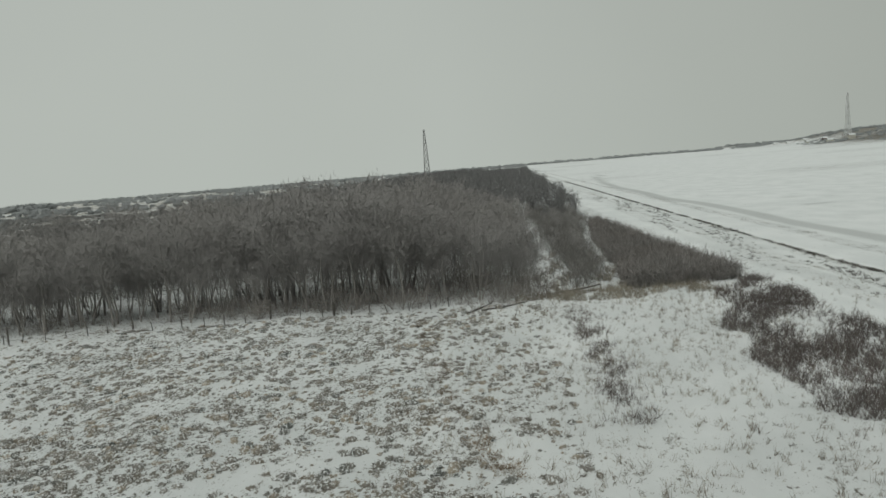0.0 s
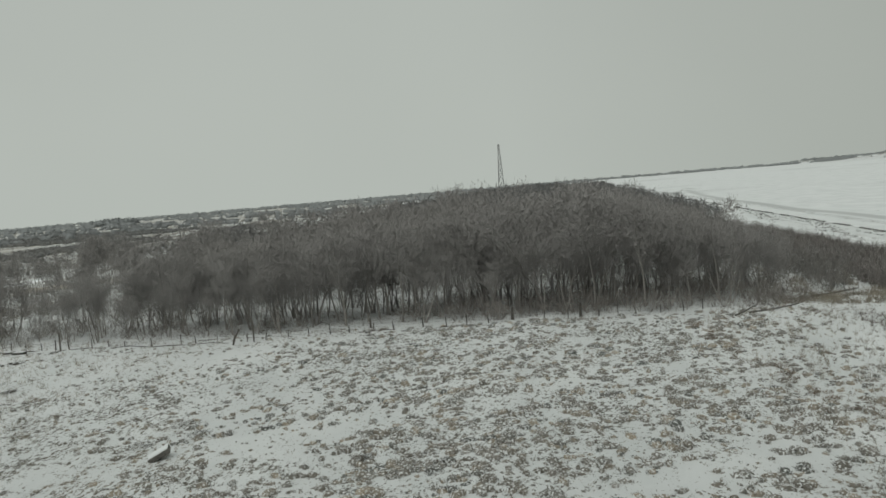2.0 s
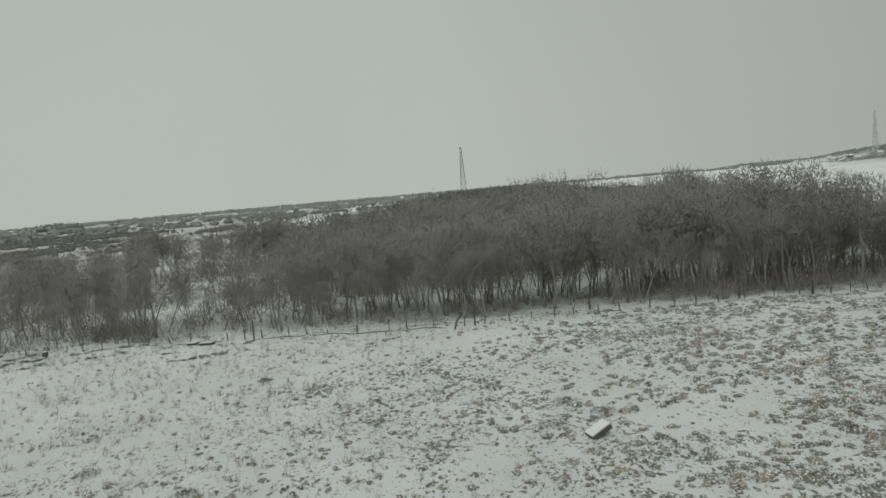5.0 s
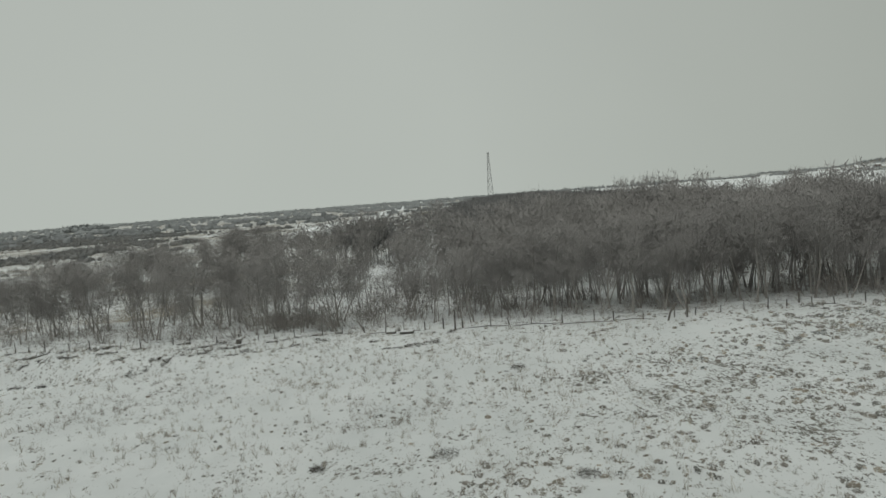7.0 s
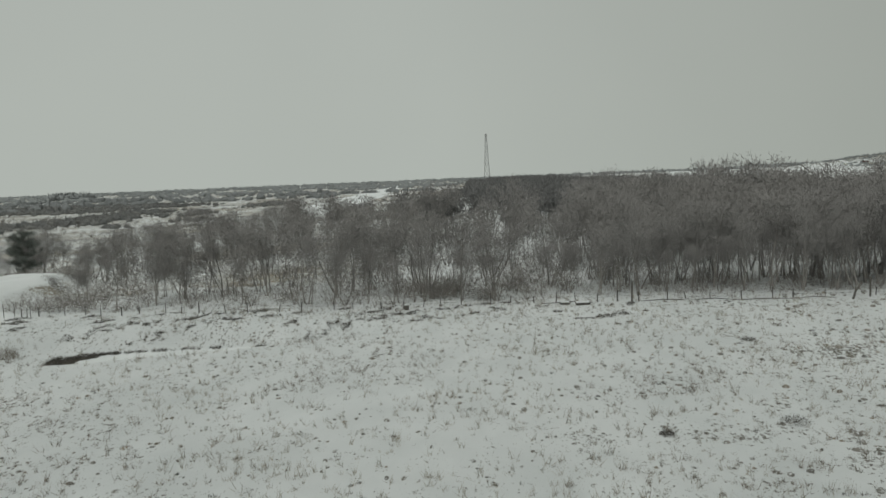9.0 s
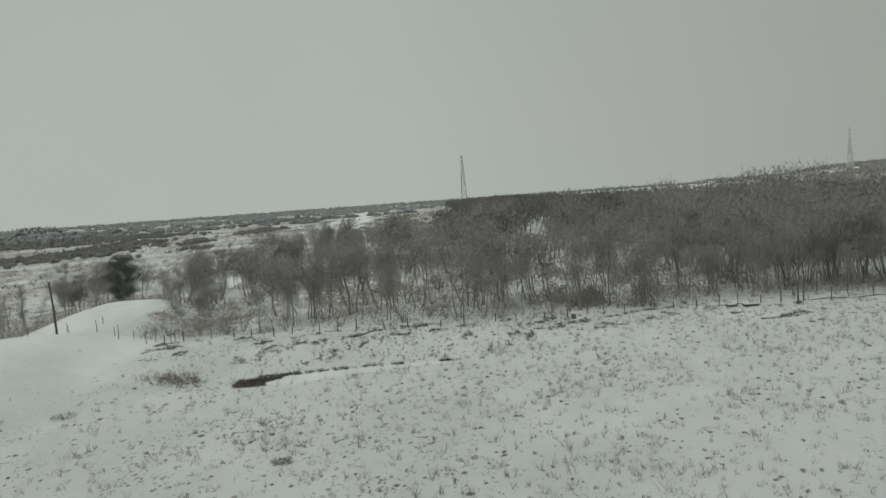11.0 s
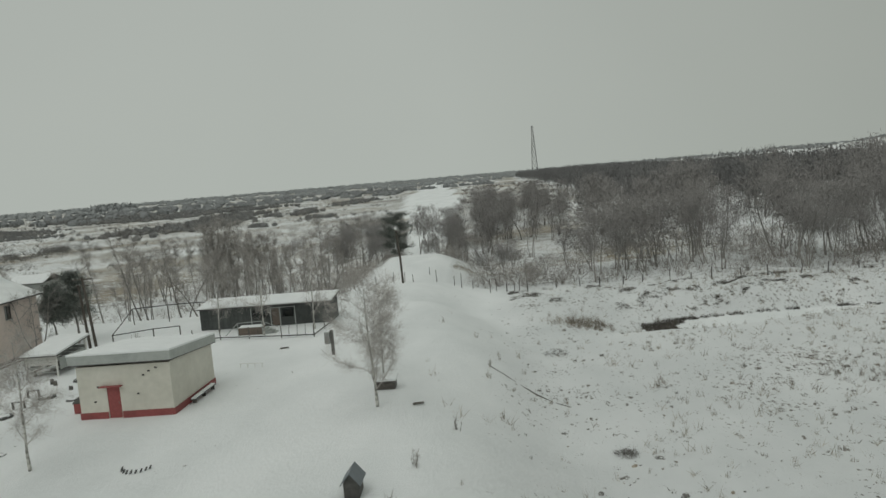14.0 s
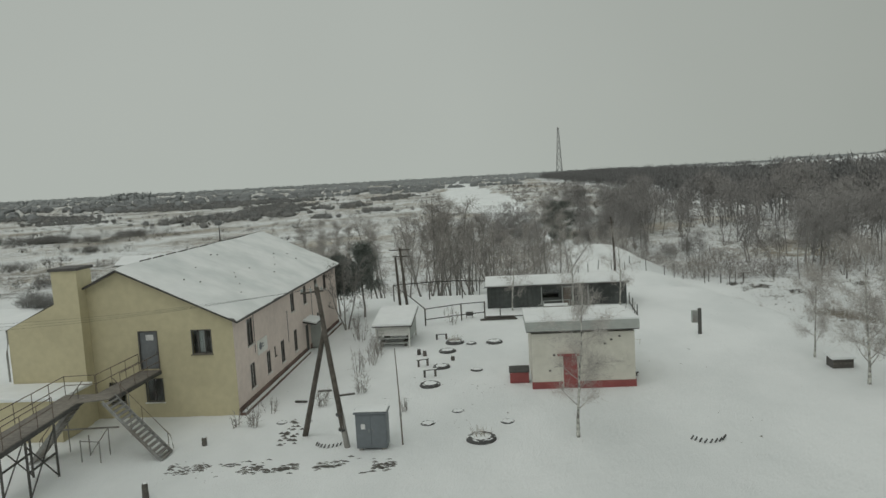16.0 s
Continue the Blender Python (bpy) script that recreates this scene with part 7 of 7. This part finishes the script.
    tube(bm, ((-219.6, 56.6, 0.35), (-217.5, 56.4, 0.35)), 0.035, 6)
    part("rail", bm, M_WHITE, q)
    for k in range(4):
        bm = bmesh.new()
        tube(bm, ((-219.5 + 0.62 * k, 56.6 - 0.06 * k, -0.05), (-219.5 + 0.62 * k, 56.6 - 0.06 * k, 0.34)), 0.03, 6)
        part("peg", bm, M_WHITE, q)
    for k, (xa, xb, yy, zz) in enumerate(((-230.4, -226.9, 67.5, 0.10), (-230.1, -227.0, 67.85, 0.12), (-229.9, -227.2, 67.65, 0.30))):
        lg = thing("log", (xa, yy, 0), "dark peeled log lying in the snow by the pen", "log", "logs stacked by the pen")
        bm = bmesh.new()
        tube(bm, ((xa, yy, zz), ((xa + xb) / 2, yy + 0.04, zz + 0.02), (xb, yy + 0.1, zz)), (0.11, 0.10, 0.085), 8)
        part("trunk", bm, M_POST, lg)
    sv = thing("iron_stove", (-231.5, 69.2, 0), "small rusty iron stove with snow on top", "stove")
    bm = bmesh.new()
    soft_box(bm, -231.85, -231.15, 69.0, 69.45, 0.25, 0.62, 0.03)
    body = part("body", bm, M_DARKWOOD, sv)
    for lx, ly in ((-231.8, 69.05), (-231.2, 69.05), (-231.8, 69.4), (-231.2, 69.4)):
        bm = bmesh.new()
        tube(bm, ((lx, ly, -0.05), (lx, ly, 0.27)), 0.025, 6)
        part("leg", bm, M_RUST, sv)
    bm = bmesh.new()
    soft_box(bm, -231.83, -231.17, 69.02, 69.43, 0.622, 0.68, 0.025)
    part("snow_cap", bm, M_SNOW, sv)
    # dark clods along the path before the house, standing in for footprints
    rr = np.random.default_rng(71)
    bm = bmesh.new()
    for _ in range(520):
        x, y = rr.uniform(-245.2, -233.6), 33.7 + rr.normal(scale=0.36)
        if wave(x, y, 0.9, 1.0) < -0.2 or -238.4 < x < -237.6:
            continue
        s = rr.uniform(0.05, 0.2)
        tube(bm, ((x - s, y, 0.0), (x, y + rr.normal(scale=0.05), 0.015), (x + s, y + rr.normal(scale=0.05), 0.0)), (0.015, s * 0.22, 0.015), 5)
    for _ in range(26):
        x, y = rr.uniform(-240.8, -239.4), rr.uniform(36.5, 41.0)
        s = rr.uniform(0.06, 0.2)
        tube(bm, ((x - s, y, 0.02), (x, y, 0.03 + 0.25 * s), (x + s, y, 0.02)), (0.02, s * 0.42, 0.02), 5)
    me_ob = thing("turned_soil", (-239, 33.7, 0), "dark clods standing in for a band of footprints in snow", "soil", kind="stuff")
    part("clods", bm, M_DIRT, me_ob)


def shrub_thing(x, y, h, w, n, seed, label, material=None, tw=0.03):
    v, t = shrub_soup(seed, h, w, n, tw)
    ob = soup("bare_shrub", v, t, material or M_SHRUB, None, label, "shrub", "", "bare shrubs in the yard")
    ob.location = (x, y, gz(x, y))
    return ob


def build_shrubs():
    for i, (x, y, h, w) in enumerate(((-243.9, 39.7, 0.9, 0.9), (-242.8, 39.7, 1.3, 0.9), (-242.6, 42.2, 0.9, 1.2), (-238.8, 50.2, 1.7, 1.5), (-238.3, 52.6, 1.5, 1.4), (-238.0, 54.8, 1.6, 1.5), (-238.5, 57.0, 1.4, 1.4), (-237.6, 45.5, 1.4, 1.0),
                                      (-233.1, 66.4, 1.5, 1.4), (-234.2, 41.6, 0.9, 0.6), (-239.6, 43.0, 1.2, 0.9), (-240.6, 61.0, 1.6, 1.8), (-241.5, 64.0, 1.8, 2.0), (-209.4, 29.6, 0.6, 0.5), (-202.8, 34.4, 0.8, 0.7), (-201.0, 41.0, 0.7, 0.6))):
        v, t = shrub_soup(600 + i, h * 1.15, w * 1.25, 130 if h > 1.1 else 80, 0.034)
        ob = soup("bare_shrub", v, t, M_SHRUB, None, "small leafless shrub standing in the snow", "shrub", "", "bare shrubs in the yard")
        ob.location = (x, y, gz(x, y))
    for i, (x, y, h, w) in enumerate(((-199.3, 54.9, 0.5, 0.5), (-197.5, 54.3, 0.4, 0.5), (-196, 53.9, 0.35, 0.6), (-194.8, 54.2, 0.5, 0.7), (-193.4, 54.8, 0.6, 0.9), (-198.4, 61.5, 0.9, 0.4), (-200.5, 67, 0.6, 0.5), (-199.2, 58, 0.8, 0.25), (-198.3, 47, 0.7, 0.4), (-196.5, 60, 0.5, 0.9))):
        shrub_thing(x, y, h, w, 60, 640 + i, "withered weed clump on the snowy slope", M_REED)
    for i, (x, y, h, w) in enumerate(((-193.0, 69.8, 0.75, 2.6), (-190.8, 44.5, 0.5, 1.4), (-167.6, 52.9, 0.5, 1.5), (-103.1, 53.6, 0.7, 2.2), (-92.9, 48.7, 0.6, 1.6), (-64.4, 64.0, 0.6, 2.8), (-61.5, 61.0, 0.6, 2.2), (-66, 58.5, 0.5, 2.6), (-44.4, 54.8, 0.5, 1.7), (-97, 80.2, 0.5, 1.6), (-112.8, 52.2, 0.5, 1.0), (-180.2, 86.8, 1.0, 2.8))):
        v, t = puff(660 + i, h * 0.7, w, 300, 0.4, 0.028, 0.2)
        ob = soup("brush_heap", v, t, M_DARK_SEDGE, None, "dark heap of dead brush in the snow", "brush heap", "", "brush in the field")
        ob.location = (x, y, gz(x, y))
    pp = thing("rusty_pipe", (-196.3, 56.3, gz(-196.3, 56.3)), "long rusty pipe lying on the snowy slope among weeds", "pipe")
    bm = bmesh.new()
    tube(bm, [(-199.4 + 1.24 * k, 58.45 - 0.86 * k, gz(-199.4 + 1.24 * k, 58.45 - 0.86 * k) - 0.01 + 0.03 * (k % 2)) for k in range(6)], 0.05, 7)
    part("tube", bm, M_POST, pp)


def build_field_things():
    sx, sy = -62.6, 56.0
    z = gz(sx, sy)
    p = thing("tilted_slab", (sx, sy, z), "dark weathered concrete slab tilted out of the snow", "slab")
    tilt = Matrix.Translation((sx, sy, z + 0.42)) @ Euler((radians(4), radians(-24), radians(24))).to_matrix().to_4x4()
    t = bmesh.new()
    soft_box(t, -0.95, 0.95, -0.6, 0.6, -0.2, 0.2, 0.05)
    t.transform(tilt)
    part("slab", t, M_DIRT, p)
    t = bmesh.new()
    soft_box(t, -0.9, 0.93, -0.52, 0.6, 0.204, 0.29, 0.035)
    t.transform(tilt)
    part("snow_cap", t, M_SNOW, p)
    t = bmesh.new()
    soft_box(t, -0.8, 0.7, -0.4, 0.5, -0.25, 0.22, 0.08)
    t.transform(Matrix.Translation((sx - 0.2, sy + 0.3, z + 0.02)))
    part("rubble", t, M_CONC, p)
    for x, y, w in ((-112.2, 101.2, 1.9), (-114.6, 101.8, 1.3)):
        z = gz(x, y)
        s = thing("wooden_pallet", (x, y, z), "dark wooden pallet with snow on top by the fence", "pallet", "pallets by the fence")
        for k in range(3):
            bm = bmesh.new()
            box(bm, x - w / 2, x + w / 2, y - 0.55 + 0.45 * k, y - 0.4 + 0.45 * k, z - 0.05, z + 0.3)
            part("bearer", bm, M_DARKWOOD, s)
        bm = bmesh.new()
        soft_box(bm, x - w / 2 - 0.05, x + w / 2 + 0.05, y - 0.6, y + 0.6, z + 0.3, z + 0.36, 0.01)
        part("top", bm, M_POST, s)
        bm = bmesh.new()
        soft_box(bm, x - w / 2, x + w / 2 - 0.1, y - 0.55, y + 0.58, z + 0.362, z + 0.46, 0.03)
        part("snow_cap", bm, M_SNOW, s)
    x, y = -137.1, 101.6
    z = gz(x, y)
    b = thing("concrete_well", (x, y, z), "squat dark concrete block with a snow cap", "block")
    bm = bmesh.new()
    soft_box(bm, x - 0.3, x + 0.3, y - 0.3, y + 0.3, z - 0.1, z + 0.75, 0.04)
    part("body", bm, M_POST, b)
    bm = bmesh.new()
    soft_box(bm, x - 0.33, x + 0.33, y - 0.33, y + 0.33, z + 0.75, z + 0.86, 0.04)
    part("snow_cap", bm, M_SNOW, b)
    # fallen trunks at the corner of the wood and a stick in the field
    rr = np.random.default_rng(81)
    for p0, p1, rad, name in (((-2.5, 101.2), (4.2, 102.0), 0.16, 1), ((-4.5, 100.2), (-1.0, 103.2), 0.12, 2), ((9.0, 112.0), (16.2, 113.6), 0.2, 3), ((-168.0, 98.6), (-164.9, 99.9), 0.12, 4)):
        z0, z1 = gz(*p0), gz(*p1)
        l = thing("fallen_trunk", (*p0, z0), "fallen dead trunk with broken branches in snow", "log", "fallen trunks in the field")
        mid = ((p0[0] + p1[0]) / 2, (p0[1] + p1[1]) / 2)
        bm = bmesh.new()
        tube(bm, ((*p0, z0 + 0.05), (*mid, (z0 + z1) / 2 + 0.3), (*p1, z1 + 0.75)), (rad, rad * 0.8, rad * 0.4), 7)
        part("trunk", bm, M_POST, l)
        bm = bmesh.new()
        for k in range(7):
            f = rr.uniform(0.2, 1)
            b0 = Vector((p0[0] + (p1[0] - p0[0]) * f, p0[1] + (p1[1] - p0[1]) * f, z0 + 0.5 * f))
            tube(bm, (b0, b0 + Vector((rr.normal(scale=0.8), rr.normal(scale=0.6), rr.uniform(0.3, 1.5)))), (0.04, 0.012), 4)
        part("branch", bm, M_POST, l)


# ---- trees of the yard ----
def build_yard_trees():
    r = np.random.default_rng(91)
    spots = ((-206.24, 44.45, 9.0, 3), (-206.8, 50.8, 6.8, 1), (-224.45, 36.85, 8.2, 2), (-216.8, 70.6, 8.4, 4), (-221.5, 69.0, 8.0, 5), (-227.3, 72.2, 7.6, 6))
    for i, (x, y, h, s) in enumerate(spots):
        big = i == 0
        ob = tree_thing("birch", 700 + s, "young white-barked birch with fine drooping bare twigs", "birches in the yard", M_BIRCH, M_BIRCH_TWIG,
                        h=h, stems=1, spread=0.36 if big else 0.27, low=0.14 if big else 0.2, wander=0.035, limbs=24 if big else 15, sub=5, twig_n=9000 if big else (4200 if i < 3 else 2300),
                        twig_l=0.75, twig_w=0.012, droop=0.012, lean=0.02, girth=0.012, lift=0.15, fuzz=0.16, rise=(0.45, 1.05), fine_limbs=True)
        ob.location = (x, y, gz(x, y))
    for i, (x, y, h, s) in enumerate(((-242.75, 66.3, 7.0, 1),)):
        ob = tree_thing("garden_tree", 720 + s, "leafless tree with snow-dusted limbs behind the house", "garden trees", M_BARK, M_TWIG,
                        h=h, stems=3, spread=0.3, low=0.25, limbs=6, twig_n=900, twig_l=0.8, twig_w=0.03, girth=0.013)
        ob.location = (x, y, gz(x, y))

    ob = tree_thing("leaning_tree", 735, "many-stemmed leafless tree fanning out of the snow", "", M_BARK, M_PALE_TWIG,
                    h=8.5, stems=6, spread=0.12, low=0.4, limbs=4, sub=1, twig_n=500, twig_l=0.7, twig_w=0.03, lean=0.34, girth=0.011)
    ob.location = (-206.7, 156.5, gz(-206.7, 156.5))

    def pine(x, y, h, w, seed, label, low=0.36):
        q = np.random.default_rng(seed)
        z = gz(x, y)
        ob = thing("pine", (x, y, z), label, "tree", "pines")
        tr, cr = Soup(), Soup()
        tr.limb(curve_line((0, 0, -0.2), (0.03, 0.02, 1), h * 0.97, 7, np.zeros(3), q), 0.016 * h * np.linspace(1.2, 0.2, 7), 6)
        n = 64
        for k in range(n):
            f = low + (0.99 - low) * k / n
            az = q.uniform(0, 6.283)
            l = w * (math.sqrt(max(0.05, 1 - ((f - 0.5) / 0.54) ** 2)) if low < 0.2 else 1.0 - 0.7 * ((f - low) / (1 - low)) ** 1.8) * q.uniform(0.55, 1.1)
            lb = curve_line((0, 0, h * f), (math.cos(az), math.sin(az), q.uniform(-0.05, 0.4)), l, 5, np.array([0, 0, 0.04]), q)
            tr.limb(lb, 0.03 * np.linspace(1, 0.3, 5), 3)
            m = 300 if low < 0.2 else 150
            base = along(lb, q.uniform(0.25, 1, m)) + q.normal(scale=0.24, size=(m, 3))
            way = q.normal(scale=1, size=(m, 3)) + np.array([0, 0, 0.5])
            way *= (0.42 * q.uniform(0.6, 1.2, m) / np.linalg.norm(way, axis=1))[:, None]
            cr.twigs(base, way, 0.055 * q.uniform(0.6, 1.2, m), q)
        soup("trunk", *tr.done(), M_BARK, ob)
        soup("needles", *cr.done(), M_PINE, ob, label="dark green needles")
    pine(-242.3, 71.7, 7.3, 2.6, 731, "dark green pine standing behind the house")
    pine(-245.0, 72.6, 6.0, 2.1, 732, "low dark green pine beside the house")
    pine(-217.1, 138.1, 8.4, 3.7, 733, "dark pine on the snowy dike", 0.1)


def build_tree_row():
    """Slim bare trees and shrubs behind the shed and beside the dike."""
    r = np.random.default_rng(95)
    group = "slim bare trees behind the shed"
    protos = [tree_thing("slim_tree", 740 + k, "slim leafless tree standing in snow", group, M_PALE_BARK, M_PALE_TWIG, h=9.0, stems=(1, 2, 1)[k], spread=0.13, low=0.3,
                         limbs=10, sub=1, twig_n=900, twig_l=0.8, twig_w=0.022, lean=0.04, girth=0.0095, lift=0.4, fuzz=0.15, rise=(0.9, 2.0)) for k in range(3)]
    n = 0
    for k in range(360):
        x, y = r.uniform(-262, -219), r.uniform(87, 128)
        if y > 100 and x > -221:
            continue
        if wave(x, y, 9, 0.5) < -0.35 or (x < -244 and r.uniform() < 0.72):
            continue
        h = r.uniform(8.5, 13.0)
        if n < 3:
            protos[n].matrix_basis = Matrix.Translation((x, y, gz(x, y)))
        else:
            put_tree(protos[r.integers(0, 3)], x, y, h, 9.0, r)
        n += 1
        if n > 44:
            break
    for cx, cy, m, rad, hh in ((-236.5, 98, 11, 3.5, 14.5), (-231, 101, 7, 4, 12.5), (-227, 119, 5, 4, 9), (-249, 96, 4, 6, 10)):
        for _ in range(m):
            x, y = cx + r.normal(scale=rad * 0.5), cy + r.normal(scale=rad * 0.5)
            put_tree(protos[r.integers(0, 3)], x, y, hh * r.uniform(0.7, 1.1), 9.0, r)
    sp = []
    for _ in range(120):
        x, y = r.uniform(-265, -219), r.uniform(100, 142)
        if (y > 98 and x > -221) or wave(x, y, 7, 2.0) < -0.1:
            continue
        sp.append((x, y, gz(x, y), r.uniform(1.2, 3.0)))
    for _ in range(60):
        x, y = r.uniform(-206, -193), r.uniform(108, 150)
        if x < -203 and y < 136:
            continue
        sp.append((x, y, gz(x, y), r.uniform(1.2, 2.6)))
    for _ in range(42):
        x, y = r.uniform(-227, -219.5), r.uniform(90, 130)
        sp.append((x, y, gz(x, y), r.uniform(1.2, 3.2)))
    for _ in range(60):
        x, y = r.uniform(-222, -205), r.uniform(134, 165)
        if abs(x + 213) < 4:
            continue
        sp.append((x, y, gz(x, y), r.uniform(1.5, 3.4)))
    v, t = scatter(bushes, sp, r)
    soup("brush_belt", v, t, M_PALE_TWIG, label="belt of bare brown brushwood behind the shed", category="brushwood", kind="stuff")


def build_barn():
    cx, cy = -309.0, 161.0
    z = gz(cx, cy) - 1.3
    b = thing("low_barn", (cx, cy, z + 1.3), "low barn with a snow-covered roof out on the plain", "barn")
    bm = bmesh.new()
    soft_box(bm, cx - 7, cx + 7, cy - 4, cy + 4, z + 1.0, z + 3.2, 0.03)
    part("wall", bm, M_FASCIA_G, b, "grey board wall")
    for s in (-1, 1):
        bm = bmesh.new()
        prism(bm, [(cy, z + 4.7), (cy + s * 4.6, z + 3.1), (cy + s * 4.6, z + 2.95), (cy, z + 4.5)], "x", cx - 7.5, cx + 7.5)
        sl = part("roof_slope", bm, M_FASCIA, b)
        bm = bmesh.new()
        prism(bm, [(cy, z + 4.85), (cy + s * 4.5, z + 3.26), (cy + s * 4.5, z + 3.14), (cy, z + 4.71)], "x", cx - 7.4, cx + 7.4)
        part("roof_snow", bm, M_SNOW, sl)


def build_far_village():
    """Small houses on the far bank of the river."""
    for k, (y, off, w) in enumerate(((1930, 34, 15), (2020, 48, 11), (2110, 30, 16), (2230, 52, 12), (2350, 36, 18), (2560, 44, 16), (1840, 58, 14))):
        x = 808 + (y - 1700) * 0.155 + off
        z = gz(x, y)
        h = thing("far_house", (x, y, z), "small house with a snowy roof on the far bank", "house", "houses on the far bank")
        bm = bmesh.new()
        soft_box(bm, x - w / 2, x + w / 2, y - 5, y + 5, z - 6, z + 4, 0.05)
        part("wall", bm, M_PLINTH if k % 3 == 1 else M_WHITEWASH, h)
        for sd in (-1, 1):
            bm = bmesh.new()
            prism(bm, [(y, z + 8.0), (y + sd * 5.6, z + 3.8), (y + sd * 5.6, z + 3.5), (y, z + 7.7)], "x", x - w / 2 - 0.5, x + w / 2 + 0.5)
            part("roof_slope", bm, M_SNOW, h)


build_fence()
dike_fence()
pylon(-116.7, 1388.7, -5.4, 97.0, 12.0, 2.2, M_LATTICE)
pylon(906.0, 1895.0, gz(906.0, 1895.0) - 0.5, 106.0, 12.0, 2.2, M_LATTICE_FAR)
build_far_village()
build_house()
build_annex()
build_gangway()
build_booth()
build_shed()
build_shelter()
build_poles()
build_cabinet()
build_yard()
build_shrubs()
build_field_things()
build_yard_trees()
build_tree_row()
build_barn()
